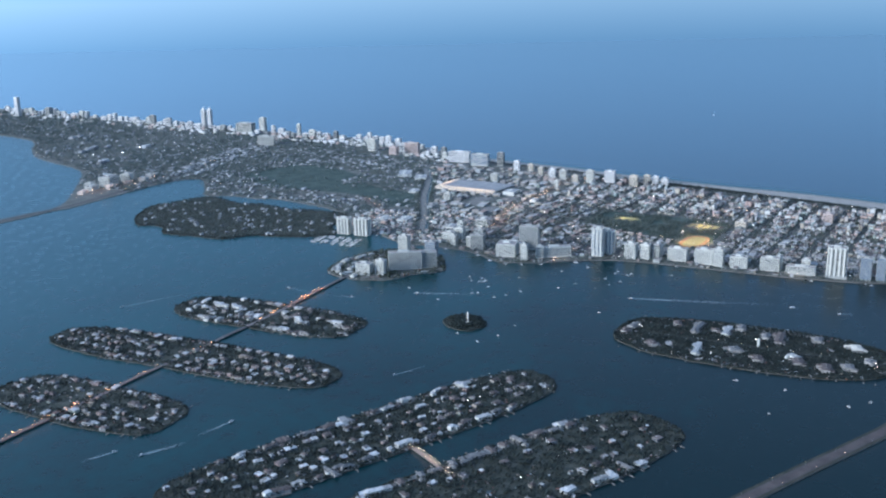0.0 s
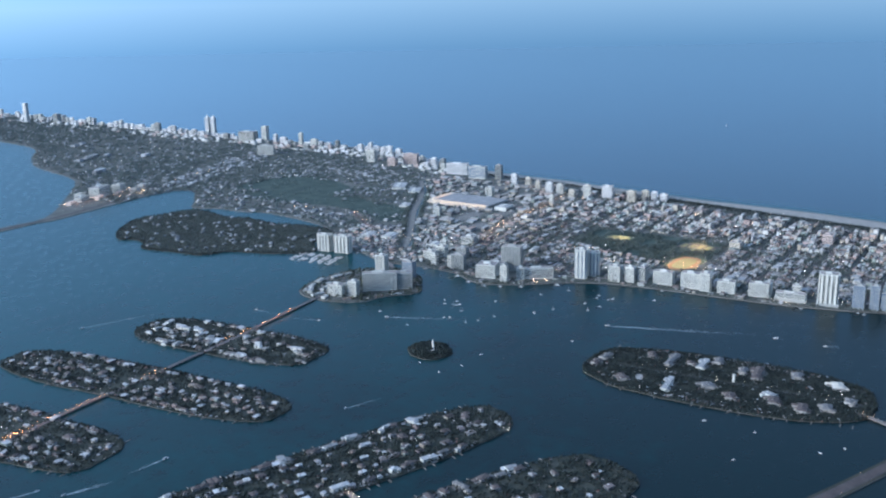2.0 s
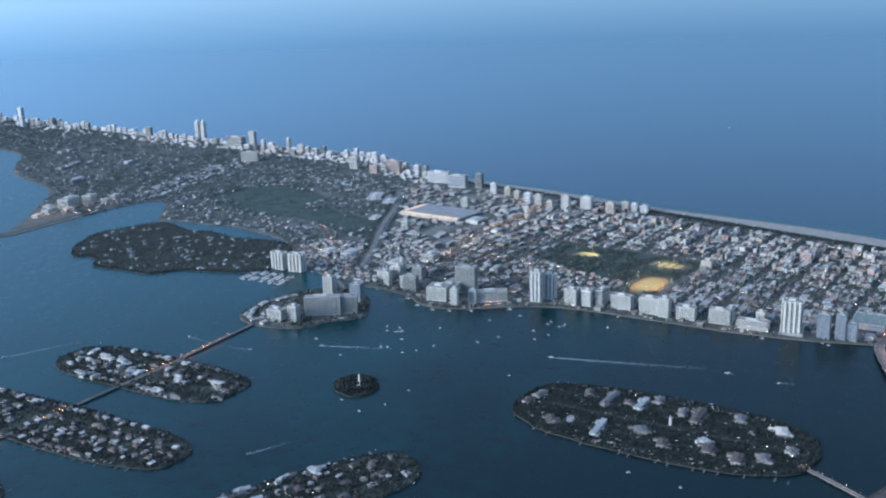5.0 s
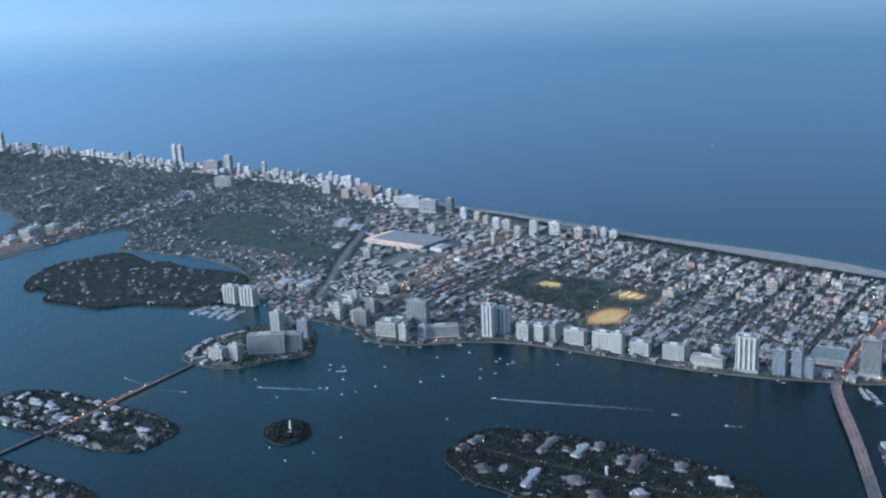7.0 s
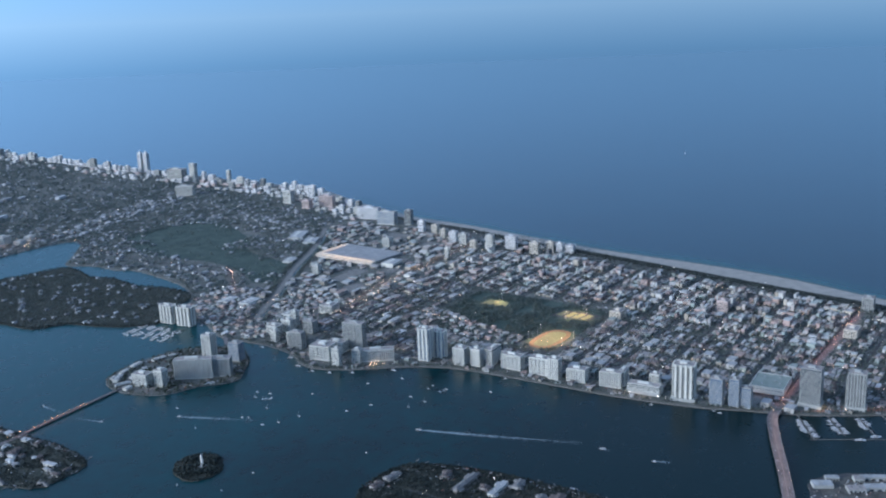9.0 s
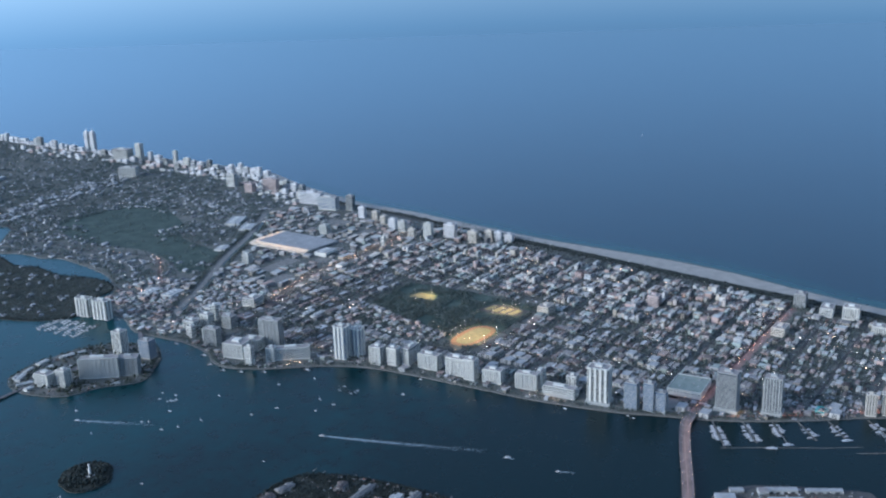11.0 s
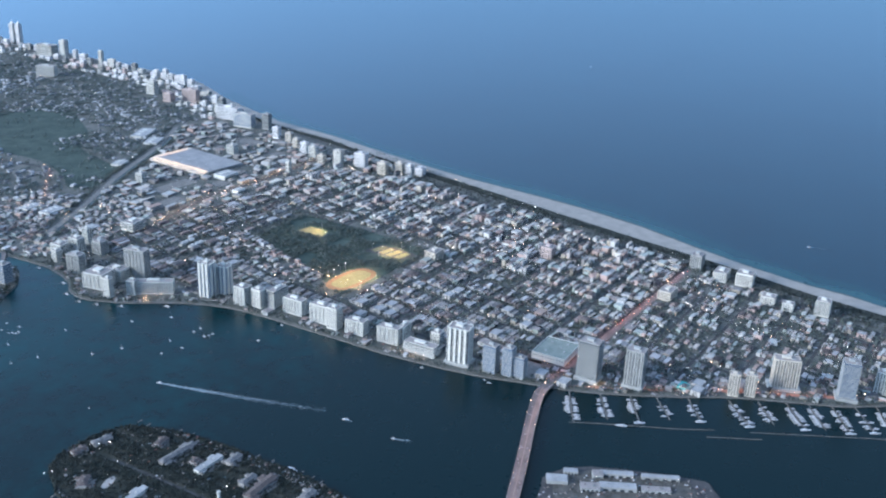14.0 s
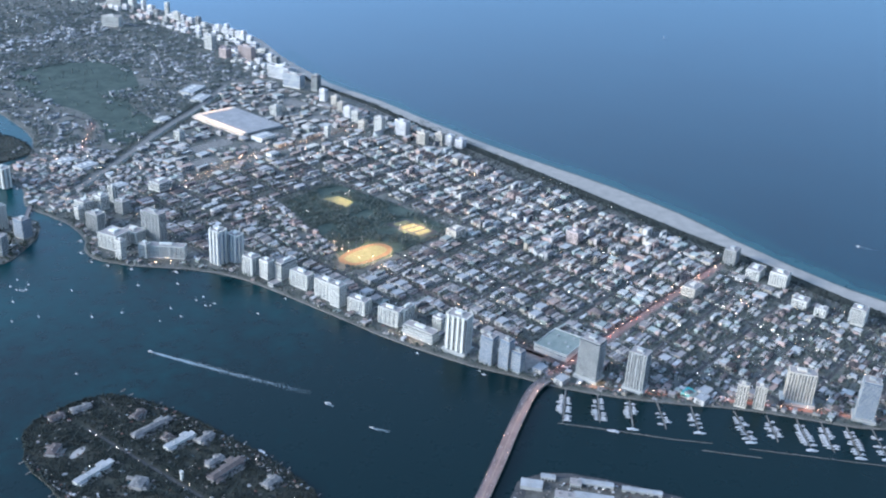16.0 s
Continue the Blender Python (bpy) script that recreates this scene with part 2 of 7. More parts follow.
WHITEROOF = surface("white_roof_membrane", (0.27, 0.28, 0.275), (0.42, 0.42, 0.41), 22, 0.8, 4, 0.2, 0.25)
TILEROOF = surface("clay_roof_tiles", (0.080, 0.068, 0.063), (0.155, 0.125, 0.112), 8, 0.85, 1.5, 0.4, 0.5)
SLATEROOF = surface("grey_roof_tiles", (0.10, 0.10, 0.10), (0.25, 0.245, 0.23), 8, 0.8, 1.5, 0.4, 0.5)
# duller than WHITE: the low contrast of distance haze put into the colour
STUCCO = surface("dulled_white_stucco", (0.40, 0.395, 0.37), (0.56, 0.55, 0.51), 12, 0.85, 3, 0.15, 0.25, per="object")
WHITE = surface("white_painted_concrete", (0.54, 0.54, 0.485), (0.70, 0.70, 0.63), 14, 0.7, 3, 0.1, 0.08, per="object")
BLEACHED = surface("bleached_villa_roof", (0.36, 0.365, 0.36), (0.60, 0.60, 0.58), 12, 0.8, 3, 0.2, 0.5, per="object")
# whiter than WHITE: distance haze put into the hotels' wall colour
FARWHITE = surface("hazed_white_hotel_concrete", (0.66, 0.665, 0.65), (0.82, 0.82, 0.80), 14, 0.7, 3, 0.1, 0.08, per="object")
CREAM = surface("cream_painted_concrete", (0.52, 0.48, 0.395), (0.66, 0.61, 0.51), 14, 0.7, 3, 0.1)
GREYWALL = surface("grey_painted_concrete", (0.30, 0.31, 0.295), (0.43, 0.44, 0.41), 14, 0.7, 3, 0.1, 0.1, per="object")
VILLAWALL = surface("villa_stucco", (0.26, 0.25, 0.235), (0.42, 0.41, 0.385), 9, 0.85, 2, 0.1, 0.3, per="object")
TEAL = surface("teal_roof_sheet", (0.05, 0.30, 0.28), (0.09, 0.40, 0.37), 10, 0.5, 3, 0.1)
GLASS = surface("dark_window_glass", (0.035, 0.045, 0.055), (0.07, 0.085, 0.10), 6, 0.12, 2, 0.0, 0.5, spec=0.6)
BLUEGLASS = surface("blue_window_glass", (0.06, 0.10, 0.17), (0.10, 0.16, 0.25), 8, 0.1, 2, 0.0, 0.3, spec=0.7)
HULL = surface("white_gelcoat", (0.48, 0.49, 0.50), (0.66, 0.66, 0.65), 5, 0.35, 1, 0.0, 0.12, per="object")
WOOD = surface("dock_planks", (0.17, 0.155, 0.135), (0.29, 0.265, 0.235), 8, 0.9, 1)
METAL = surface("galvanised_steel", (0.35, 0.36, 0.37), (0.5, 0.5, 0.5), 3, 0.5, 1, 0.0, 0.0, 0.8)
CARPAINT = surface("car_paint", (0.12, 0.12, 0.13), (0.45, 0.45, 0.46), 30, 0.3, 5, 0.0, 0.8, per="object")
FOAM = surface("wake_foam", (0.17, 0.24, 0.27), (0.42, 0.47, 0.48), 14, 0.9, 3)
STONE = surface("monument_stone", (0.55, 0.54, 0.50), (0.70, 0.68, 0.63), 6, 0.7, 2)
LAMP_WARM = glowing("sodium_lamp", (1.0, 0.34, 0.11), 11)
LAMP_WHITE = glowing("white_lamp", (1.0, 0.74, 0.48), 10)
LAMP_RED = glowing("red_lamp", (1.0, 0.14, 0.08), 6)
DIM_WARM = glowing("dim_sodium_lamp", (1.0, 0.58, 0.33), 6.5)
DIM_WHITE = glowing("dim_white_lamp", (1.0, 0.86, 0.70), 6.0)


# ---- building blocks ----
class Geo:
    """Gathers faces in true metres; mesh() scales them."""

    def __init__(self):
        self.v, self.f, self.m = [], [], []

    def add(self, verts, faces, mat=0):
        k = len(self.v)
        self.v.extend(verts)
        self.f.extend(tuple(i + k for i in face) for face in faces)
        self.m.extend([mat] * len(faces))

    def box(self, x, y, z, w, d, h, turn=0.0, mat=0, top=None, taper=1.0):
        """Stands on z, centred at x, y; turn in radians."""
        c, s = math.cos(turn), math.sin(turn)
        pts = []
        for zz, q in ((z, 1.0), (z + h, taper)):
            for a, b in ((-1, -1), (1, -1), (1, 1), (-1, 1)):
                px, py = a * w * q / 2, b * d * q / 2
                pts.append((x + c * px - s * py, y + s * px + c * py, zz))
        self.add(pts, [(0, 1, 5, 4), (1, 2, 6, 5), (2, 3, 7, 6), (3, 0, 4, 7), (3, 2, 1, 0)], mat)
        self.add(pts[4:], [(0, 1, 2, 3)], mat if top is None else top)

    def hip(self, x, y, z, w, d, h, turn=0.0, mat=0):
        """A hipped roof with its ridge along the longer side."""
        c, s = math.cos(turn), math.sin(turn)
        rw, rd = (w / 2 - d / 2, 0) if w >= d else (0, d / 2 - w / 2)
        loc = [(-w / 2, -d / 2, z), (w / 2, -d / 2, z), (w / 2, d / 2, z), (-w / 2, d / 2, z), (-rw, -rd, z + h), (rw, rd, z + h)]
        pts = [(x + c * a - s * b, y + s * a + c * b, q) for a, b, q in loc]
        if w >= d:
            faces = [(0, 1, 5, 4), (1, 2, 5), (2, 3, 4, 5), (3, 0, 4), (3, 2, 1, 0)]
        else:
            faces = [(0, 1, 4), (1, 2, 5, 4), (2, 3, 5), (3, 0, 4, 5), (3, 2, 1, 0)]
        self.add(pts, faces, mat)

    def prism(self, pts, z0, z1, mat=0, top=None):
        n = len(pts)
        self.add([(x, y, z0) for x, y in pts] + [(x, y, z1) for x, y in pts],
                 [(i, (i + 1) % n, n + (i + 1) % n, n + i) for i in range(n)], mat)
        self.add([(x, y, z1) for x, y in pts], [tuple(range(n))], mat if top is None else top)

    def ribbon(self, left, right, z, mat=0):
        n = len(left)
        self.add([(x, y, z) for x, y in left] + [(x, y, z) for x, y in right],
                 [(i, n + i, n + i + 1, i + 1) for i in range(n - 1)], mat)

    def mesh(self, name, *mats):
        me = bpy.data.meshes.new(name)
        me.from_pydata((np.array(self.v, dtype=float) * K).tolist(), [], self.f)
        for m in mats:
            me.materials.append(m)
        if len(mats) > 1:
            me.polygons.foreach_set("material_index", np.array(self.m, dtype=np.int32))
        me.update()
        return me


def thing(name, x, y, z=0.0, turn=0.0, label="", category="", group="", kind=""):
    """An empty at the base of a thing, to carry its parts."""
    ob = new(name)
    ob.empty_display_size = 1.0
    ob.location, ob.rotation_euler = (x * K, y * K, z * K), (0, 0, turn)
    return tagged(ob, label, category, group, kind)


def part(name, geo, mats, parent, label=""):
    mats = mats if isinstance(mats, tuple) else (mats,)
    ob = new(name, geo.mesh(name, *mats) if isinstance(geo, Geo) else geo)
    ob.parent = parent
    return tagged(ob, label)


def single(name, geo, mats, label="", category="", kind="", group=""):
    mats = mats if isinstance(mats, tuple) else (mats,)
    return tagged(new(name, geo.mesh(name, *mats)), label, category, group, kind)


def smooth(points, closed=True, steps=6):
    """A curve through a few plan points (Catmull-Rom)."""
    n, out = len(points), []
    for i in range(n if closed else n - 1):
        if closed:
            p = [points[(i + k) % n] for k in (-1, 0, 1, 2)]
        else:
            p = [points[min(max(i + k, 0), n - 1)] for k in (-1, 0, 1, 2)]
        for s in range(steps):
            t = s / steps
            w = (-t + 2 * t * t - t ** 3, 2 - 5 * t * t + 3 * t ** 3, t + 4 * t * t - 3 * t ** 3, t ** 3 - t * t)
            out.append(tuple(sum(w[k] * p[k][a] for k in range(4)) / 2 for a in (0, 1)))
    if not closed:
        out.append(points[-1])
    return out


def offset(line, dist):
    """An open line moved sideways: to its right for dist > 0."""
    out = []
    for i, (x, y) in enumerate(line):
        a, b = line[max(i - 1, 0)], line[min(i + 1, len(line) - 1)]
        dx, dy = b[0] - a[0], b[1] - a[1]
        n = math.hypot(dx, dy) or 1.0
        out.append((x + dy / n * dist, y - dx / n * dist))
    return out


def inside(poly, x, y):
    hit = False
    j = len(poly) - 1
    for i in range(len(poly)):
        (xi, yi), (xj, yj) = poly[i], poly[j]
        if (yi > y) != (yj > y) and x < (xj - xi) * (y - yi) / (yj - yi) + xi:
            hit = not hit
        j = i
    return hit


RESERVED = []  # (x, y, half width, half depth) that low buildings and trees keep clear of


def reserve(x, y, w, d):
    RESERVED.append((x, y, w / 2, d / 2))


def free(x, y, r=0.0):
    return all(abs(x - a) > w + r or abs(y - b) > d + r for a, b, w, d in RESERVED)


# ---- water and land ----
g = Geo()
R = 40000.0
ring = [(R * math.cos(a * math.pi / 48), R * math.sin(a * math.pi / 48)) for a in range(96)]
g.add([(0, 0, 0)] + [(x, y, 0) for x, y in ring], [(0, 1 + i, 1 + (i + 1) % 96) for i in range(96)])
single("sea", g, SEA, "dark blue rippled bay and ocean water at dusk", "water", "structure")

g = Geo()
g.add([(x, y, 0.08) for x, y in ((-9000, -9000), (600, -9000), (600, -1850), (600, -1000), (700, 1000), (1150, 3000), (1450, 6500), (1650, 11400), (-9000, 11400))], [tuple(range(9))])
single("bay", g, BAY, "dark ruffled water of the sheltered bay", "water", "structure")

COAST = [(875, -1900), (880, -1500), (890, -1134), (928, -840), (958, -548), (992, -219), (1040, 152), (1136, 619), (1262, 1096),
         (1345, 1500), (1385, 1908), (1450, 2105), (1512, 2300), (1584, 2500), (1680, 2700), (1762, 2880), (1804, 3100), (1812, 3350),
         (1815, 3600), (1820, 3950), (1845, 4800), (1880, 5590), (1910, 6250), (1945, 7000), (2015, 8500), (2150, 11500)]
BAYSIDE = [(1300, 11500), (1000, 8500), (860, 6900), (800, 5940), (700, 5400), (440, 5040), (220, 4660), (80, 4120), (-41, 3890),
           (-286, 3615), (-559, 3330), (-733, 3212), (-1002, 3222), (-2600, 3265), (-2600, 3190), (-1059, 3148), (-777, 3158), (-699, 3136),
           (-479, 3167), (-178, 3216), (73, 3213), (150, 3125), (-52, 2890), (-165, 2770), (-110, 2620), (-108, 2470), (-73, 2412), (-80, 2254), (-138, 1968),
           (-262, 1772), (-385, 1722), (-450, 1655), (-430, 1500), (-500, 1340), (-492, 1207), (-484, 1099), (-510, 970), (-552, 900),
           (-562, 830), (-540, 770), (-500, 700), (-405, 580), (-345, 455), (-322, 320), (-310, 170), (-300, 55), (-292, -65),
           (-270, -200), (-240, -330), (-202, -430), (-165, -540), (-103, -659), (-19, -785), (63, -897), (147, -1051),
           (190, -1130), (240, -1190), (290, -1265), (370, -1500), (480, -1900)]
# the sea's edge, farther out than COAST (the line the city keeps to) along the broad beach
SHORE = COAST[:2] + [(898, -1134), (930, -960), (934, -843), (970, -651), (1030, -432), (1107, -200), (1156, 60), (1179, 310), (1198, 620), (1232, 890)] + COAST[8:]
SANDLINE = [(806, -1900), (812, -1500), (822, -1134), (850, -871), (890, -685), (930, -479), (960, -263), (1004, -14), (1050, 236), (1107, 540), (1160, 880), (1198, 1096)]
coast = smooth(SHORE, False, 6)


def shore(y):
    return float(np.interp(y, [p[1] for p in SHORE], [p[0] for p in SHORE]))


def sandline(y):
    """Where the sand ends and the dunes begin."""
    if y < 1096:
        return float(np.interp(y, [p[1] for p in SANDLINE], [p[0] for p in SANDLINE]))
    return shore(y) - float(np.interp(y, (1096, 1500, 3000, 3900), (64, 58, 60, 28)))


MAIN = coast + smooth(BAYSIDE, False, 4)
MAIN = MAIN[::1]
LAND = 2.0


def land(name, poly, label, mat=None, lower=0.0, wall=None):
    g = Geo()
    g.prism(poly, -3.0, LAND - lower, 0, 1)
    return single(name, g, (wall or SEAWALL, mat or SOIL), label, "ground", "structure")


land("ground", MAIN, "low barrier island ground of lawns, soil and paving")


def stadium(cx, cy, hl, hw, turn, n=40, rough=5.0, power=3.2):
    """A long island with rounded ends; turn: degrees of its long axis from north, clockwise."""
    out = []
    a = radians(turn)
    for i in range(n):
        t = 2 * math.pi * i / n
        c, s = math.cos(t), math.sin(t)
        u = hl * math.copysign(abs(c) ** (2 / power), c)
        v = hw * math.copysign(abs(s) ** (2 / power), s)
        j = rough * (noise.noise((u * 0.02 + cx, v * 0.02 + cy, 0.3)) + 0.4 * random.uniform(-1, 1))
        r = math.hypot(u, v)
        u, v = u * (1 + j / r), v * (1 + j / r)
        out.append((cx + u * math.sin(a) + v * math.cos(a), cy + u * math.cos(a) - v * math.sin(a)))
    return out[::-1]


ISLES = {  # centre x, y, half length, half width, turn of the long axis
    "rivo": (-1452, 1185, 332, 116, -6), "dilido": (-1815, 1150, 478, 105, -7), "marino": (-2170, 1122, 280, 110, -5),
    "hib": (-1950, 395, 515, 112, 110.5), "palm": (-2000, 45, 460, 135, 113), "star": (-1008, -172, 366, 172, -5)}
SHAPE = {}
for key, label in (("rivo", "villa island with gardens and seawall"), ("dilido", "long villa island with gardens and seawall"),
                   ("marino", "villa island with gardens beside the causeway"), ("hib", "long narrow villa island with seawall"),
                   ("palm", "wooded villa island with seawall"), ("star", "dark wooded mansion island with seawall")):
    SHAPE[key] = stadium(*ISLES[key], 64, 8.0, power=3.4 if key != "star" else 2.8)
    land("island_%d" % (len(SHAPE)), SHAPE[key], label, WILD if key == "star" else GARDEN, 0.0, ISLEWALL)
SHAPE["monument"] = stadium(-1210, 612, 72, 62, 40, 28, 6, 2.2)
land("island_7", SHAPE["monument"], "small round wooded island with a sandy rim", WILD, 0.0, ISLEWALL)
SHAPE["belle"] = smooth([(-1005, 1240), (-963, 1338), (-839, 1376), (-658, 1351), (-545, 1200), (-600, 1080), (-680, 1014), (-765, 968),
                         (-858, 1034), (-945, 1068), (-990, 1147)], True, 4)[::-1]
land("island_8", SHAPE["belle"], "island packed with apartment towers and trees")
SHAPE["sunset"] = smooth([(-708, 2659), (-594, 2744), (-472, 2809), (-351, 2774), (-200, 2740), (-199, 2618), (-236, 2467), (-205, 2356), (-225, 2180), (-195, 2068), (-185, 1935), (-235, 1800),
                          (-400, 1765), (-512, 1655), (-610, 1745), (-653, 1844), (-696, 1962), (-793, 2019), (-815, 2174), (-838, 2328), (-770, 2403), (-757, 2487), (-786, 2545)], True, 3)[::-1]
land("island_9", SHAPE["sunset"], "large wooded island of villas", WILD, 0.3, ISLEWALL)
SHAPE["terminal"] = smooth([(-640, -735), (-560, -690), (-512, -680), (-430, -740), (-340, -935), (-350, -985), (-480, -1080), (-640, -900)], True, 3)[::-1]
land("island_10", SHAPE["terminal"], "paved terminal island with sheds and quay", ASPHALT)

# causeway embankment in the south
MACK = smooth([(-3400, 250), (-2600, -80), (-1840, -385), (-1359, -585), (-1000, -715), (-790, -735)], False, 6)
g = Geo()
g.prism(offset(MACK, 20) + offset(MACK, -20)[::-1], -3, 2.2, 0, 1)
single("causeway_embankment", g, (SEAWALL, WILD), "low green causeway embankment in the bay", "ground", "structure")

# beach, dunes, shallows
south = smooth(SHORE[:16], False, 6)
g = Geo()
g.ribbon([(x + 50 + 26 * noise.noise((y * 0.006, 0.4, 2)) + 14 * noise.noise((y * 0.02, 0.4, 5)), y) for x, y in south], offset(south, -2), 0.25)
single("shallows", g, SHOAL, "pale turquoise shallow water along the beach", "water", "structure")
BEACH_Y = list(range(-1900, 11500, 30))
g = Geo()
g.ribbon([(shore(y) - 4, y) for y in BEACH_Y[:150]], [(shore(y) + 118 + 45 * noise.noise((y * 0.004, 1.7, 0)) + 26 * noise.noise((y * 0.013, 4.2, 0)), y) for y in BEACH_Y[:150]], 0.16)
single("sand_bar", g, BAR, "dim turquoise water over the sand bar", "water", "structure")
g = Geo()
g.ribbon([(sandline(y) + (10 if y < 900 else 0), y) for y in BEACH_Y], [(shore(y) + (-6 if y < 900 else 5), y) for y in BEACH_Y], LAND + 0.3)
single("beach", g, SAND, "broad pale sand beach", "beach", "structure")


def dune(y):
    return 44 if y < 1500 else float(np.interp(y, (1500, 3000), (44, 13)))


g = Geo()
g.ribbon([(sandline(y) - dune(y), y) for y in BEACH_Y], [(sandline(y) + 11, y) for y in BEACH_Y], LAND + 0.2)
single("dune_ground", g, WILD, "dark scrubby dune strip behind the sand", "ground", "structure")
g = Geo()
g.ribbon([(sandline(y) - dune(y) - 5, y) for y in BEACH_Y], [(sandline(y) - dune(y) - 1, y) for y in BEACH_Y], LAND + 0.35)
single("beach_walk", g, SEAWALL, "pale paved beach walk behind the dunes", "path", "structure")


# ---- roads ----
def xa(y):
    return -20 + 0.1 * y


def xc(y):
    return 850 + 0.225 * y


def grid(u, y):
    """u = 0: the western avenue, u = 1: the avenue by the beach."""
    return xa(y) + (xc(y) - xa(y)) * u


AVENUES = [-0.38 + i * 0.1256 for i in range(13)]
STREETS = [-1370 + 126.0 * i for i in range(21)]
roads = Geo()
for u in AVENUES:
    ys = [-1450 + 60 * i for i in range(44)]
    line = [(grid(u, y), y) for y in ys if inside(MAIN, grid(u, y) - 25, y) and inside(MAIN, grid(u, y) + 40, y) and y < 1160]
    if len(line) > 2:
        roads.ribbon(offset(line, -5), offset(line, 5), LAND + 0.12)
for y in STREETS:
    xs = [x for x in range(-560, 1250, 30) if inside(MAIN, x - 30, y) and inside(MAIN, x + 110, y)]
    if xs and y < 1200:
        line = [(x, y) for x in (xs[0], xs[-1])]
        wide = 13 if abs(y + 488) < 30 else 4.5
        roads.ribbon(offset(line, -wide), offset(line, wide), LAND + 0.16)
CANAL = [(-330, 1350), (-110, 1478), (65, 1592), (298, 1747), (510, 1867), (696, 1979), (960, 2170)]
dade = smooth(CANAL, False, 6)
lincoln = [(-440, 1070), (-120, 1140), (330, 1262), (570, 1250), (1090, 1300)]
roads.ribbon(offset(lincoln, -11), offset(lincoln, 11), LAND + 0.18)
shore_drive = smooth([(-165, -500), (-70, -650), (10, -770), (95, -885), (180, -1030), (235, -1115), (320, -1230)], False, 4)
alton_n = smooth([(95, 1160), (20, 1400), (-110, 1600), (-131, 1651), (-12, 1802), (110, 1950), (150, 2060), (60, 2500), (120, 3050), (300, 3400)], False, 4)
ramp = smooth([(-108, -494), (-84, -484), (-74, -460), (-76, -420), (-84, -345), (-80, -268), (-72, -175), (-52, -79), (-20, 120)], False, 5)
roads.ribbon(offset(ramp, -7), offset(ramp, 7), LAND + 0.3)
roads.ribbon(offset(alton_n, -7), offset(alton_n, 7), LAND + 0.1)
tuttle = smooth([(-2600, 3226), (-1040, 3185), (-760, 3185), (-620, 3190), (-420, 3225), (-130, 3275), (250, 3360), (900, 3560), (1300, 3700)], False, 4)
roads.ribbon(offset(tuttle, -14), offset(tuttle, 14), LAND + 0.22)
collins = smooth([(grid(1.02, -900), -900), (grid(1.02, 0), 0), (grid(1.02, 1000), 1000), (1230, 1500), (1320, 2100), (1560, 2800), (1660, 3700),
                  (1710, 4800), (1770, 6000), (1870, 8000)], False, 5)
roads.ribbon(offset(collins, -7), offset(collins, 7), LAND + 0.24)
roads.ribbon(offset(MACK, -12), offset(MACK, 12), LAND + 0.45)
single("road", roads, ASPHALT, "worn asphalt streets and avenues of the city grid", "road", "structure")

g = Geo()
g.ribbon(offset(shore_drive, -5), offset(shore_drive, 6), LAND + 0.26)
# part of the red lamp glow is put into the paving's base colour
single("marina_promenade", g, surface("glow_red_promenade", (0.17, 0.115, 0.095), (0.27, 0.185, 0.155), 20, 0.9, 3), "promenade along the marina, red lamp glow tinted into its paving", "path", "structure")
g = Geo()
g.ribbon(offset(dade, -12), offset(dade, 8), LAND + 0.2)
single("diagonal_road", g, SEAWALL, "pale worn concrete road cutting across the grid", "road", "structure")
g = Geo()
g.ribbon([(x, -482) for x in range(-60, 821, 40)], [(x, -504) for x in range(-60, 821, 40)], LAND + 0.55)
single("boulevard", g, LANES, "broad lamp-lit boulevard from the bridge to the beach", "road", "structure")
g = Geo()
g.ribbon(offset(dade, 13), offset(dade, 20), LAND + 0.1)
single("canal", g, SEA, "narrow dark canal beside the diagonal road", "water", "structure")

# parks and fields
g = Geo()
g.prism(smooth([(50, 1740), (130, 1680), (250, 1765), (350, 1860), (430, 2180), (640, 2420), (850, 2950), (500, 3020), (300, 2960), (150, 2560), (200, 2160), (120, 1880)], True, 4), LAND, LAND + 0.3)
single("golf_course", g, GRASS, "dim green golf course lawns", "lawn", "structure")
g = Geo()
g.prism([(-70, 262), (150, 255), (395, 285), (420, 560), (400, 835), (130, 815), (60, 560)], LAND, LAND + 0.3)
single("park_lawn", g, GRASS, "dark green city park lawn", "lawn", "structure")
for x, y, w, d in ((170, 540, 500, 600), (180, 2350, 330, 900), (520, 2650, 420, 620), (180, 1800, 340, 260), (606, 1640, 235, 365), (-17, -430, 124, 100)):
    reserve(x, y, w, d)


def ellipse(cx, cy, a, b, n=40, power=2.0):
    return [(cx + a * math.copysign(abs(math.cos(t)) ** (2 / power), math.cos(t)), cy + b * math.copysign(abs(math.sin(t)) ** (2 / power), math.sin(t)))
            for t in (2 * math.pi * i / n for i in range(n))]


g = Geo()
g.prism(ellipse(42, 316, 98, 50, 40, 2.6), LAND + 0.2, LAND + 0.5)
single("running_track", g, TRACK, "orange running track round the floodlit football field", "track", "structure")
g = Geo()
g.prism(ellipse(42, 316, 78, 34, 40, 3.0), LAND + 0.3, LAND + 0.7)
single("football_field", g, PITCH, "floodlit yellow-green football field", "field", "structure")
g = Geo()
g.prism([(258, 440), (345, 426), (340, 276), (272, 292)], LAND, LAND + 0.5)
single("tennis_club_ground", g, ASPHALT, "dark paved ground round tennis courts", "ground", "structure")
for cy in (415, 382, 349, 316):
    g = Geo()
    g.box(303 + (cy - 350) * 0.03, cy - 4, LAND + 0.3, 58, 23, 0.4, radians(-8))
    single("tennis_court", g, PITCH, "floodlit pale yellowish tennis courts", "field", "structure")
g = Geo()
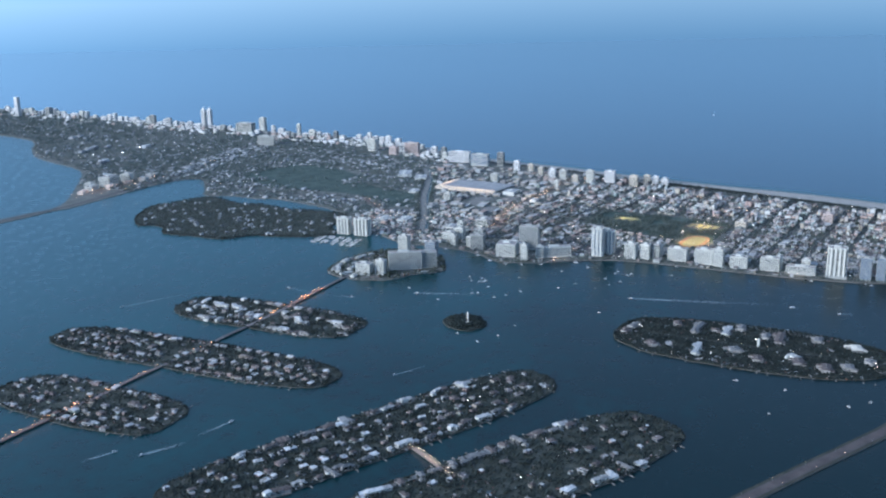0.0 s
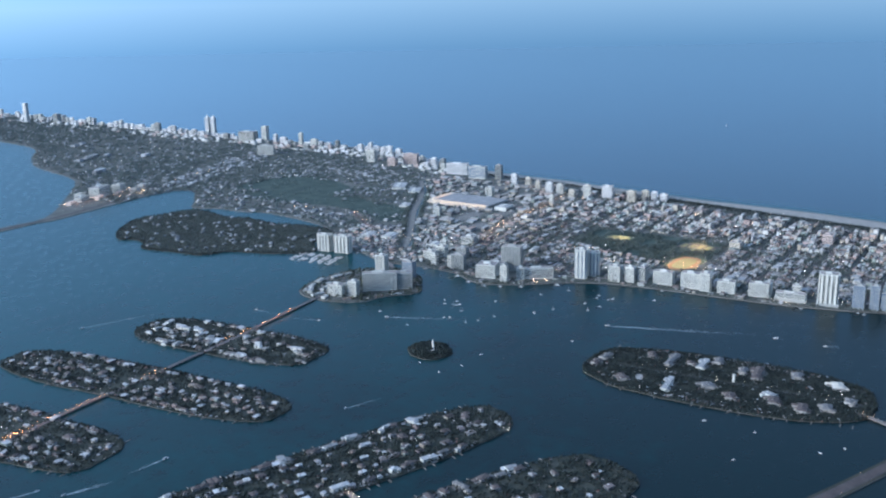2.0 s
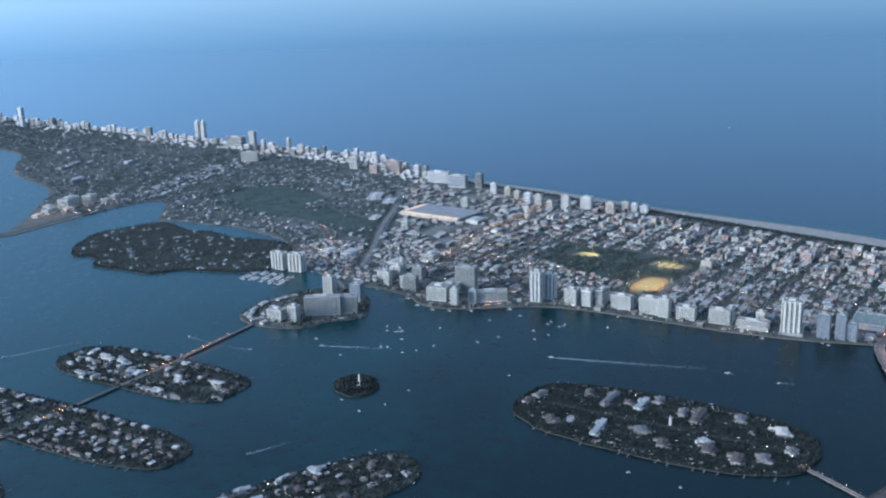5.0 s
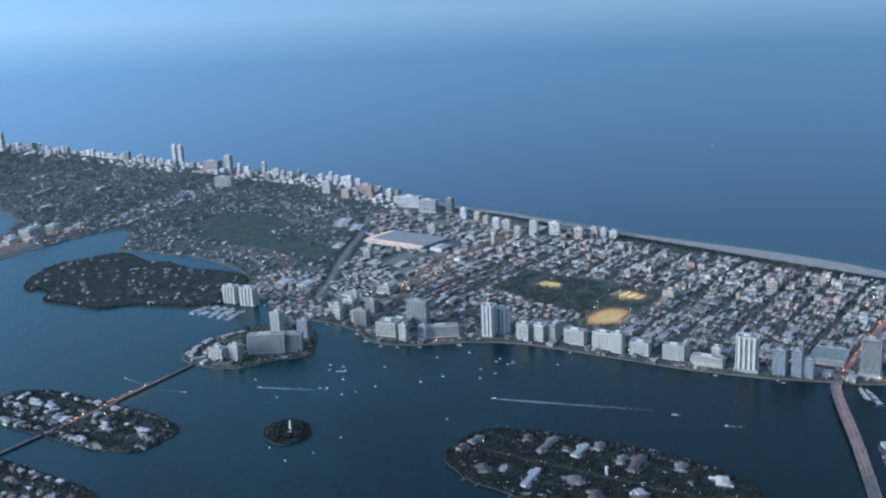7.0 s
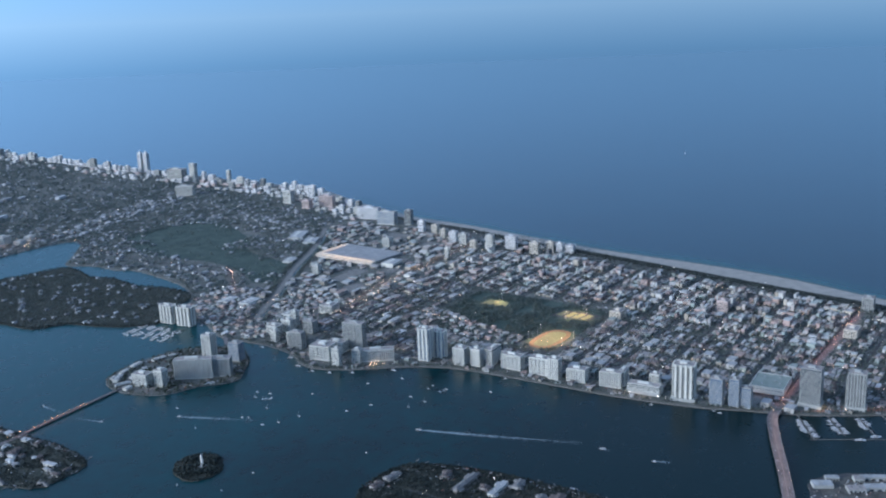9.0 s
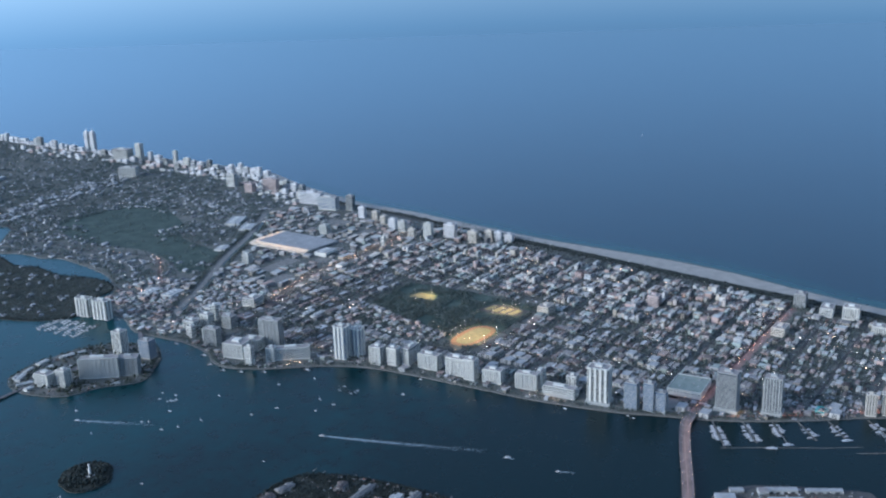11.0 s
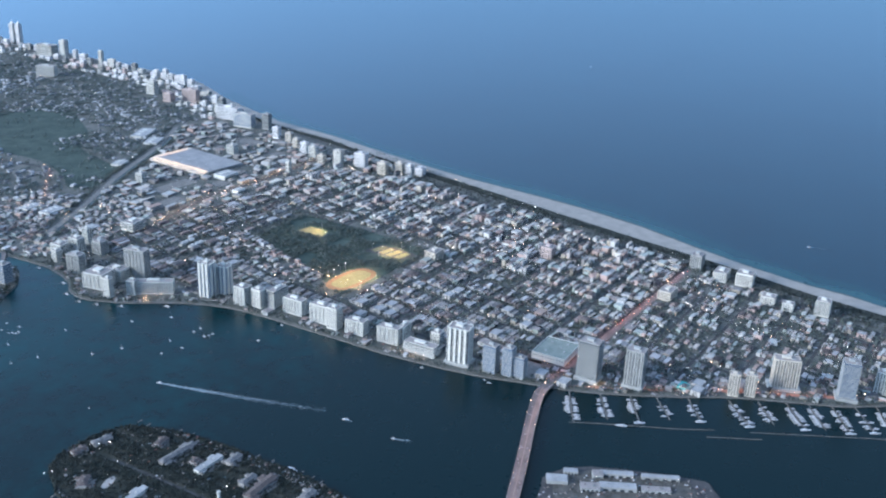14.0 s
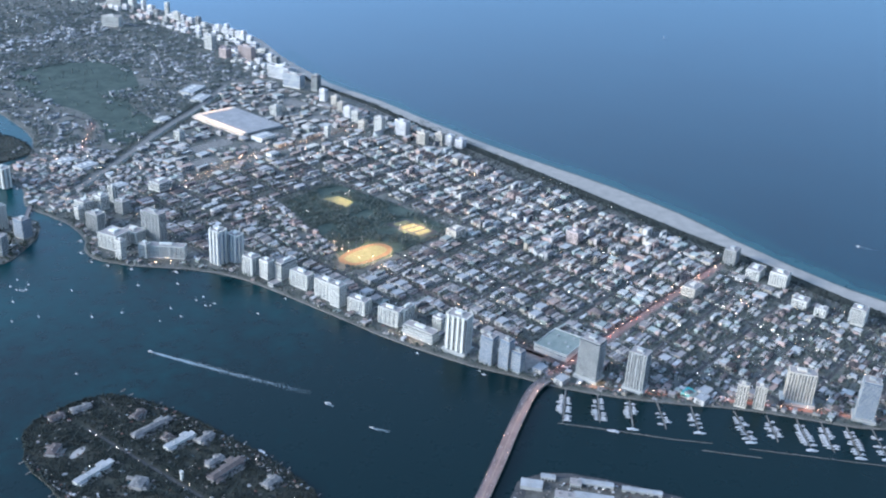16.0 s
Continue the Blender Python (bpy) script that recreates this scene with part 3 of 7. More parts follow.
g.prism([(262, 742), (322, 730), (322, 652), (272, 636)], LAND + 0.3, LAND + 0.6)
single("practice_field", g, PITCH, "floodlit yellowish practice field in the park", "field", "structure")


# ---- towers ----
FLOOR = 3.2


def panes(side, length, z0, z1, w=3.4, h=1.7, step=FLOOR, n=None, gap=0.12):
    """Window columns for one face: yields one Geo a column. side: (nx, ny, distance of the face from the centre)."""
    nx, ny, dist = side
    n = n or max(2, int(length / 6.2))
    for i in range(n):
        s = (i + 0.5) / n * length - length / 2
        g = Geo()
        z = z0
        while z + h < z1:
            if nx:
                g.box(nx * dist, s, z, 2 * gap, w, h)
            else:
                g.box(s, ny * dist, z, w, 2 * gap, h)
            z += step
        yield g


def tower(x, y, ew, ns, h, turn=0.0, wall=None, style="pier", label="", glass=None, far=False, podium=0.0, group="", name="apartment_tower", base=LAND):
    """One tower with its body, window columns, piers or balcony slabs, roof and plant room."""
    wall, glass = wall or WHITE, glass or GLASS
    ob = thing(name, x, y, base - 0.3, radians(turn), label or "pale concrete apartment tower with rows of dark windows", "tower", group)
    h += 0.3
    g = Geo()
    g.box(0, 0, 0, ew, ns, h)
    part("body", g, wall, ob)
    p = 6.5 if podium else 4.5
    faces = (((-1, 0, ew / 2), ns), ((0, -1, ns / 2), ew), ((1, 0, ew / 2), ns), ((0, 1, ns / 2), ew))
    if style == "fin":
        for side, length in faces:
            nx, ny, dist = side
            n = max(2, round(length / 15))
            for i in range(n):
                g = Geo()
                q = (i + 0.5) / n * length - length / 2
                if nx:
                    g.box(nx * (dist + 1.2), q, 0, 3.6, length / n * 0.42, h + 2.5)
                else:
                    g.box(q, ny * (dist + 1.2), 0, length / n * 0.42, 3.6, h + 2.5)
                part("fin", g, wall, ob, "broad white vertical fin")
        g = Geo()
        for i in range(int((h - p) / FLOOR)):
            g.box(0, 0, p + i * FLOOR, ew + 1.2, ns + 1.2, 1.7)
        tagged(part("curtain_glazing", g, glass, ob), kind="stuff")
    elif style == "band":
        n = int((h - p) / FLOOR)
        far_g = Geo()
        for i in range(n):
            g = far_g if far else Geo()
            z = p + i * FLOOR
            g.box(0, 0, z, ew + 2.6, ns + 2.6, 1.15)
            if not far:
                part("balcony", g, wall, ob)
        if far:
            tagged(part("loggia_front", far_g, wall, ob), kind="stuff")
        g = Geo()
        g.box(0, 0, p, ew + 0.5, ns + 0.5, h - p - 1.0)
        part("curtain_wall", g, glass, ob)
    else:
        wins = Geo()
        for side, length in faces:
            n = max(2, int(length / (9.0 if far else 6.4)))
            for q in panes(side, length, p, h - 1.0, length / n * 0.62, 2.0, n=n):
                wins.add(q.v, q.f)
            if style == "pier" and not far:
                for i in range(0, n + 1, 1 if n < 4 else 2):
                    g = Geo()
                    s = i / n * (length - 1.4) - (length - 1.4) / 2
                    nx, ny, dist = side
                    if nx:
                        g.box(nx * (dist + 0.5), s, 0, 1.4, 1.4, h + 0.6)
                    else:
                        g.box(s, ny * (dist + 0.5), 0, 1.4, 1.4, h + 0.6)
                    part("pier", g, wall, ob)
        tagged(part("glazing", wins, glass, ob), kind="stuff")
    g = Geo()
    for a, b, w, d in ((-ew / 2 + 0.3, 0, 0.6, ns), (ew / 2 - 0.3, 0, 0.6, ns), (0, -ns / 2 + 0.3, ew - 1.2, 0.6), (0, ns / 2 - 0.3, ew - 1.2, 0.6)):
        g.box(a, b, h, w, d, 1.3)
    part("parapet", g, wall, ob)
    g = Geo()
    g.box(0, 0, h, ew - 1.3, ns - 1.3, 0.25)
    roof = part("roof", g, ROOFS, ob)
    g = Geo()
    g.box(ew * 0.08, ns * 0.05, h + 0.2, ew * 0.38, ns * 0.34, 5.0 if h > 30 else 3.0)
    part("plant_room", g, wall, roof)
    if not far:
        g = Geo()
        g.box(-ew * 0.22, -ns * 0.2, h + 0.2, ew * 0.16, ns * 0.14, 2.2)
        part("cooling_unit", g, GREYWALL, roof)
    if h > 70 and not far:
        g = Geo()
        g.box(ew * 0.12, ns * 0.08, h + 5.0, 0.5, 0.5, 11, 0, 0, 0, 0.3)
        part("antenna", g, METAL, roof)
    if podium:
        g = Geo()
        g.box(0, 0, 0, ew + podium, ns + podium, 9.0)
        g.box(0, 0, 9.0, ew + podium - 2, ns + podium - 2, 0.3)
        part("podium", g, GREYWALL, ob, "low wide podium with parking")
    c, s = abs(math.cos(radians(turn))), abs(math.sin(radians(turn)))
    reserve(x, y, ew * c + ns * s + podium + 2, ew * s + ns * c + podium + 2)
    return ob


def crown(ob, wide, z):
    """A stepped roof crown with a spire."""
    g = Geo()
    g.box(0, 0, z + 4, wide * 0.8, wide * 0.8, 6)
    g.box(0, 0, z + 10, wide * 0.55, wide * 0.55, 7, 0, 0, 0, 0.5)
    g.box(0, 0, z + 17, wide * 0.18, wide * 0.18, 10, 0, 0, 0, 0.2)
    part("crown", g, FARWHITE, ob, "pale stepped crown with a spire")


# bayfront, south to north
tower(330, -1290, 42, 50, 150, 8, GREYWALL, "band", "very tall grey glazed tower near the point", BLUEGLASS, podium=20)
tower(318, -1186, 30, 34, 62, 5, WHITE, "pier", "white tower with an open frame on top")
tower(233, -1118, 34, 38, 104, 20, GREYWALL, "band", "tall pale grey tower with balcony bands", BLUEGLASS, podium=14)
tower(190, -975, 32, 62, 84, 25, CREAM, "pier", "wide cream tower with tall pale piers", podium=16)
tower(98, -918, 20, 26, 59, 20, CREAM, "blank", "cream twin tower with a stepped top")
tower(74, -884, 18, 26, 60, 20, CREAM, "blank", "cream twin tower with a stepped top beside the marina")
tower(-40, -668, 34, 44, 103, 8, GREYWALL, "pier", "grey tower with bright central strip and low wing", podium=10)
tower(-8, -650, 34, 30, 78, 8, GREYWALL, "pier", "lower grey wing of the tower by the marina")
tower(-78, -560, 36, 52, 108, 4, GREYWALL, "band", "tall grey tower beside the bridge landing", podium=10)
tower(-180, -416, 22, 30, 58, 5, GREYWALL, "band", "plain grey-blue glazed tower on the bay", BLUEGLASS)
tower(-188, -388, 24, 26, 80, 5, GREYWALL, "band", "grey-blue glazed tower joined to a lower one", BLUEGLASS)
tower(-200, -343, 26, 34, 77, 5, GREYWALL, "band", "slab-like grey-blue glazed tower on the bay", BLUEGLASS)
tower(-208, -252, 38, 56, 104, 12, WHITE, "fin", "tall white tower with bold vertical piers", podium=12)
tower(-150, -142, 26, 28, 34, 5, WHITE, "blank", "square white mid-rise behind the waterfront")
tower(-222, -140, 30, 92, 27, 6, WHITE, "band", "long low white waterfront hotel", podium=6, name="apartment_block")
tower(-226, -38, 26, 62, 46, 10, WHITE, "pier", "white waterfront slab with window columns", name="apartment_block")
tower(-190, -60, 50, 18, 44, 10, WHITE, "pier", "white wing of the waterfront slab", name="apartment_block")
tower(-238, 66, 30, 56, 40, 8, WHITE, "pier", "white waterfront block with a stepped top", name="apartment_block")
tower(-252, 134, 30, 34, 63, 4, WHITE, "blank", "bright white plain-fronted waterfront tower")
tower(-243, 188, 30, 62, 53, 4, WHITE, "pier", "white slab with window columns on the bay", name="apartment_block")
tower(-248, 284, 28, 66, 46, 4, WHITE, "pier", "white waterfront slab with pier rhythm", name="apartment_block")
tower(-238, 362, 62, 24, 52, 4, WHITE, "band", "white block set back from the bay", name="apartment_block")
tower(-280, 396, 26, 34, 55, 4, WHITE, "blank", "white waterfront block with blank end wall", name="apartment_block")
tower(-296, 444, 34, 40, 56, 4, WHITE, "pier", "white waterfront block, cubic", name="apartment_block")
tower(-318, 566, 34, 40, 105, 10, WHITE, "fin", "tall white tower with blue-grey window columns", BLUEGLASS)
tower(-276, 540, 30, 38, 88, 10, WHITE, "fin", "white tower paired with a taller one", BLUEGLASS)
tower(-400, 700, 30, 105, 37, 40, WHITE, "pier", "curved white hotel wing with lit terrace", name="apartment_block")
tower(-448, 742, 24, 26, 44, 20, WHITE, "pier", "white end block of the hotel", name="apartment_block")
tower(-355, 832, 30, 72, 92, 12, GREYWALL, "pier", "broad grey-beige slab tower")
tower(-470, 868, 60, 70, 47, 15, WHITE, "pier", "bulky white apartment block with sloped wing", name="apartment_block")
tower(-506, 778, 20, 26, 60, 10, WHITE, "blank", "narrow white end tower on the shore")
tower(-405, 868, 40, 60, 36, 12, WHITE, "pier", "white block behind the shore", name="apartment_block")
tower(-446, 1010, 26, 50, 58, 10, GREYWALL, "pier", "grey-white tower on the north bay shore")
tower(-432, 1128, 22, 24, 38, 5, WHITE, "blank", "slim white block on the bay shore", name="apartment_block")
tower(-385, 1178, 36, 46, 35, 5, WHITE, "pier", "white mid-rise block with window columns", name="apartment_block")
tower(-334, 1160, 30, 40, 45, 5, WHITE, "pier", "white mid-rise block behind the shore", name="apartment_block")
tower(-304, 1082, 32, 40, 43, 5, GREYWALL, "pier", "grey-white mid-rise block with piers", name="apartment_block")
tower(-272, 1190, 18, 24, 53, 5, WHITE, "pier", "slim white mid-rise tower")
tower(-420, 1046, 36, 40, 42, 5, WHITE, "pier", "white block near the bay shore", name="apartment_block")
tower(-92, 1186, 56, 52, 30, 10, WHITE, "band", "parking garage with dark open decks", GLASS, name="parking_garage")
# the tower island
tower(-932, 1192, 34, 54, 40, 10, WHITE, "pier", "white block with a lit roof terrace", name="apartment_block")
tower(-905, 1140, 26, 32, 52, 10, WHITE, "pier", "white block at the island's western end", name="apartment_block")
tower(-805, 1105, 30, 116, 62, 38, WHITE, "pier", "long white slab with vertical window columns")
tower(-745, 1045, 36, 60, 57, 35, GREYWALL, "pier", "grey-white curved apartment slab")
tower(-648, 1214, 32, 36, 75, 10, WHITE, "pier", "tall white tower in the middle of the island")
tower(-630, 1104, 32, 40, 60, 10, GREYWALL, "band", "grey tower at the island's eastern end", BLUEGLASS)
tower(-482, 1632, 28, 58, 67, 12, WHITE, "fin", "white twin slab above a yacht harbour")
tower(-470, 1548, 30, 64, 69, 12, WHITE, "fin", "white twin slab with bright vertical piers")
# city blocks that stand out
tower(610, -70, 40, 40, 38, 4, PINKWALL, "blank", "pink mid-rise block among low houses", name="apartment_block")
tower(545, -522, 60, 40, 28, 0, CREAM, "pier", "cream mid-rise on the wide street", name="apartment_block")
tower(350, 216, 50, 40, 30, 0, CREAM, "pier", "cream block beside the park", name="apartment_block")
tower(840, -506, 44, 36, 50, 5, GREYWALL, "pier", "greyish hotel near the beach")
tower(800, -604, 60, 40, 30, 5, WHITE, "pier", "white mid-rise near the beach", name="apartment_block")
tower(800, -680, 40, 50, 42, 5, WHITE, "pier", "white block near the beach", name="apartment_block")
tower(722, -940, 36, 40, 48, 5, WHITE, "band", "white tower near the southern beach")
tower(705, -784, 40, 40, 25, 5, WHITE, "pier", "white cubic apartment block", name="apartment_block")
tower(690, -848, 26, 30, 24, 5, WHITE, "pier", "small white cubic block", name="apartment_block")
tower(764, 1252, 16, 18, 44, 5, WHITE, "blank", "slim dark-topped clock tower block with a lit crown")
tower(284, 1600, 30, 30, 38, 10, WHITE, "pier", "white block beside the canal", name="apartment_block")
tower(815, 1636, 36, 36, 40, 10, WHITE, "pier", "white hotel block near the hall", name="apartment_block")
# beach hotels with known places
tower(1236, 1832, 30, 36, 76, 10, GREYWALL, "band", "dark slender hotel tower by the beach", GLASS)
tower(1195, 1945, 40, 100, 66, 12, WHITE, "band", "wide bluish glazed hotel slab", BLUEGLASS)
tower(1262, 2122, 40, 125, 60, 12, FARWHITE, "pier", "wide white hotel slab by the beach")
tower(1400, 2556, 36, 90, 66, 10, PINKWALL, "pier", "wide pinkish beach hotel slab")
for bx, by, ew, ns, h in ((1140, 1677, 26, 32, 54), (1040, 1410, 28, 34, 47), (1016, 1335, 30, 36, 49), (988, 1168, 28, 38, 65),
                          (1036, 1080, 36, 52, 60), (1008, 940, 32, 40, 52), (1054, 886, 28, 34, 50), (1072, 847, 28, 30, 44),
                          (1093, 806, 36, 36, 34), (1125, 1580, 30, 30, 45), (1085, 1500, 32, 28, 40), (960, 1240, 26, 30, 38)):
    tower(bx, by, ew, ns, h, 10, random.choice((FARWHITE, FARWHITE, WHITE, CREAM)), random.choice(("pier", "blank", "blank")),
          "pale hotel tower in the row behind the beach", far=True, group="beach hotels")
twin = tower(1786, 4772, 30, 32, 136, 10, FARWHITE, "pier", "tall slim twin tower with a pointed crown", far=True, group="twin towers")
crown(twin, 26, 136)
twin = tower(1800, 4722, 30, 32, 136, 10, FARWHITE, "pier", "tall slim twin tower with a pointed crown", far=True, group="twin towers")
crown(twin, 26, 136)
tower(1690, 4070, 36, 44, 118, 10, WHITE, "pier", "tall white tower by the far beach", far=True)
tower(1290, 3676, 50, 110, 60, 30, WHITE, "pier", "large white block behind the far beach", far=True)
tower(1675, 4228, 60, 130, 74, 10, WHITE, "band", "curved white resort slab at the far beach", far=True)
tower(1752, 3780, 22, 26, 80, 10, WHITE, "pier", "slim white tower at the far beach", far=True)
tower(1640, 6920, 34, 36, 170, 10, FARWHITE, "blank", "tall slim tower far up the coast", far=True)
tower(1775, 6675, 50, 50, 75, 10, GREYWALL, "blank", "grey block far up the coast", far=True)
tower(1385, 2852, 40, 56, 74, 10, WHITE, "pier", "white hotel tower behind the beach", far=True)
tower(1320, 2640, 40, 50, 48, 10, PINKWALL, "pier", "pinkish hotel tower behind the beach", far=True)
for hx, hy, hw, hd, hh in ((-420, 3390, 60, 30, 14), (-250, 3385, 70, 26, 16), (-120, 3400, 60, 24, 12), (-20, 3390, 50, 40, 18), (60, 3430, 50, 36, 22), (-290, 3500, 50, 40, 24), (-130, 3530, 60, 40, 20)):
    tower(hx, hy, hw, hd, hh, 25, WHITE if hh > 13 else GREYWALL, "pier", "lower pale wing of the bayside hospital", far=True, name="hospital_block", group="hospital wings")
tower(-205, 3450, 110, 60, 52, 25, WHITE, "pier", "large white hospital block on the bay", far=True, name="hospital_block")
tower(-70, 3462, 60, 50, 42, 25, WHITE, "pier", "white hospital wing with dark windows", far=True, name="hospital_block")
tower(-330, 3430, 80, 40, 22, 25, WHITE, "pier", "low hospital wing beside the causeway", far=True, name="hospital_block")


def flat_block(name, x, y, w, d, h, turn, roof, label, category):
    """A broad low building: walls, roof with skylights, and a row of openings."""
    ob = thing(name, x, y, LAND, radians(turn), label, category)
    g = Geo()
    g.box(0, 0, -0.4, w, d, h + 0.4)
    part("wall", g, WHITE, ob)
    g = Geo()
    g.box(0, 0, h, w + 0.6, d + 0.6, 0.5)
    top = part("roof", g, roof, ob)
    for i in range(3):
        g = Geo()
        g.box((i - 1) * w * 0.28, d * 0.1, h + 0.45, w * 0.12, d * 0.3, 1.4)
        part("skylight", g, WHITE, top)
    g = Geo()
    for i in range(8):
        for b in (-1, 1):
            g.box((i - 3.5) * w / 8.4, b * d / 2, 0.6, w / 13, 0.3, h * 0.5)
    tagged(part("glazing", g, GLASS, ob), kind="stuff")
    reserve(x, y, w, d)


flat_block("school_building", 770, 2180, 150, 70, 11, 30, WHITEROOF, "wide pale-roofed school building beside the canal", "school")
flat_block("school_building", 715, 2040, 110, 60, 9, 30, WHITEROOF, "pale-roofed school hall among trees", "school")
flat_block("school_building", 385, 1862, 70, 46, 8, 25, WHITEROOF, "white-roofed low hall beside the golf lawn", "hall")
flat_block("store_block", -68, 940, 64, 18, 7, 5, WHITEROOF, "long bright white-roofed store", "store")
flat_block("store_block", -60, 900, 64, 18, 7, 5, WHITEROOF, "long bright white-roofed store in a pair", "store")
flat_block("store_block", -160, 1545, 80, 50, 9, 10, WHITEROOF, "broad white-roofed store near the harbour", "store")
flat_block("store_block", -185, 1640, 70, 44, 8, 10, WHITEROOF, "broad white-roofed market near the harbour", "store")
flat_block("store_block", -190, 1290, 60, 40, 10, 10, WHITEROOF, "white-roofed store near the causeway", "store")
flat_block("theatre_hall", 545, 1395, 80, 60, 18, 5, WHITEROOF, "broad white theatre block south of the hall", "theatre")
flat_block("gallery_hall", 620, 1190, 60, 26, 9, 5, CREAM, "cream-roofed hall lit from below", "hall")
flat_block("gallery_hall", 440, 1215, 46, 30, 12, 5, WHITEROOF, "white-roofed hall on the promenade", "hall")
for px, py, pw, pd, pt in ((330, 1460, 190, 70, 5), (190, 1320, 110, 60, 8), (470, 1350, 70, 60, 5), (-120, -415, 110, 50, 20), (1000, 1720, 90, 120, 10), (930, 1480, 70, 50, 5)):
    g = Geo()
    g.box(px, py, LAND - 0.1, pw, pd, 0.4, radians(pt))
    single("parking_lot", g, SEAWALL, "pale worn paved parking lot", "parking lot", "structure")
    reserve(px, py, pw * 0.9, pd * 0.9)
# hotels up the coast
yy = 2180.0
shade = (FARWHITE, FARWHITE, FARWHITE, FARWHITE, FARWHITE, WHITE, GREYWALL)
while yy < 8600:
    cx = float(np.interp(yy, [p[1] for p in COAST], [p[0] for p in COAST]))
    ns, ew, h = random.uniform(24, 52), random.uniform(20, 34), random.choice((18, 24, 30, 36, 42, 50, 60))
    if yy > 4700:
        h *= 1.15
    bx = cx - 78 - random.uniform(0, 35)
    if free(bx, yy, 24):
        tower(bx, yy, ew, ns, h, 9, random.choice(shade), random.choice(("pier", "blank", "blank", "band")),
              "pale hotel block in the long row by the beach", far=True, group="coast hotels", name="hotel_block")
    for back, chance, low in ((75, 0.9, 0.5), (135, 0.75, 0.34), (190, 0.6, 0.26)):
        if random.random() < chance * (1.0 if yy < 3900 else 0.55) and free(bx - back, yy, 17):
            tower(bx - back - random.uniform(0, 10), yy, ew * random.uniform(0.7, 1.0), ns * random.uniform(0.6, 0.9), max(9.0, h * low * random.uniform(0.7, 1.3)), 9, random.choice(shade[2:] + (PINKWALL,)), "blank",
                  "lower pale block behind the beach hotels", far=True, group="coast hotels", name="hotel_block")
    yy += ns + random.uniform(5, 26) * (1.0 if yy < 5000 else 1.5)


# ---- trees: ragged clumps of leaves ----
t0 = (1 + 5 ** 0.5) / 2
ICO = np.array([(-1, t0, 0), (1, t0, 0), (-1, -t0, 0), (1, -t0, 0), (0, -1, t0), (0, 1, t0), (0, -1, -t0), (0, 1, -t0),
                (t0, 0, -1), (t0, 0, 1), (-t0, 0, -1), (-t0, 0, 1)]) / math.hypot(1, t0)
ICOF = [(0, 11, 5), (0, 5, 1), (0, 1, 7), (0, 7, 10), (0, 10, 11), (1, 5, 9), (5, 11, 4), (11, 10, 2), (10, 7, 6), (7, 1, 8),
        (3, 9, 4), (3, 4, 2), (3, 2, 6), (3, 6, 8), (3, 8, 9), (4, 9, 5), (2, 4, 11), (6, 2, 10), (8, 6, 7), (9, 8, 1)]
# one finer level
mid, vs, fs = {}, [tuple(v) for v in ICO], []
for a, b, c in ICOF:
    k = []
    for i, j in ((a, b), (b, c), (c, a)):
        key = (min(i, j), max(i, j))
        if key not in mid:
            p = (ICO[i] + ICO[j]) / 2
            mid[key] = len(vs)
            vs.append(tuple(p / np.linalg.norm(p)))
        k.append(mid[key])
    fs += [(a, k[0], k[2]), (b, k[1], k[0]), (c, k[2], k[1]), (k[0], k[1], k[2])]
BALL, BALLF = np.array(vs), np.array(fs)
rng = np.random.default_rng(7)


def woods(name, spots, label, base=LAND, fine=True, leaf=None, clumps=0):
    """Many trees as one object: spots of (x, y, radius, height)."""
    verts, faces, k = [], [], 0
    proto, pf = (BALL, BALLF) if fine else (ICO, np.array(ICOF))
    for x, y, r, h in spots:
        for j in range(clumps or (3 if fine else 2)):
            q = proto * (r * rng.uniform(0.55, 0.8)) * rng.uniform(0.62, 1.25, (len(proto), 1))
            q[:, 2] *= 0.6
            q += np.array([x + rng.uniform(-0.5, 0.5) * r, y + rng.uniform(-0.5, 0.5) * r, base + h * rng.uniform(0.5, 0.85)])
            verts.append(q)
            faces.append(pf + k)
            k += len(q)
        tri = np.array([(0.3, 0, 0), (-0.2, 0.26, 0), (-0.2, -0.26, 0)])
        q = np.vstack([tri * (r * 0.3) + (x, y, base - 0.4), tri * (r * 0.15) + (x, y, base + h * 0.6)])
        verts.append(q)
        faces.append(np.array([(0, 1, 4), (0, 4, 3), (1, 2, 5), (1, 5, 4), (2, 0, 3), (2, 3, 5)]) + k)
        k += 6
    me = bpy.data.meshes.new(name)
    v = np.vstack(verts) * K
    f = np.vstack(faces)
    me.vertices.add(len(v))
    me.vertices.foreach_set("co", v.ravel())
    me.loops.add(len(f) * 3)
    me.loops.foreach_set("vertex_index", f.ravel())
    me.polygons.add(len(f))
    me.polygons.foreach_set("loop_start", np.arange(0, len(f) * 3, 3))
    me.materials.append(leaf or LEAF)
    me.update(calc_edges=True)
    return tagged(new(name, me), label, "trees", "", "stuff")


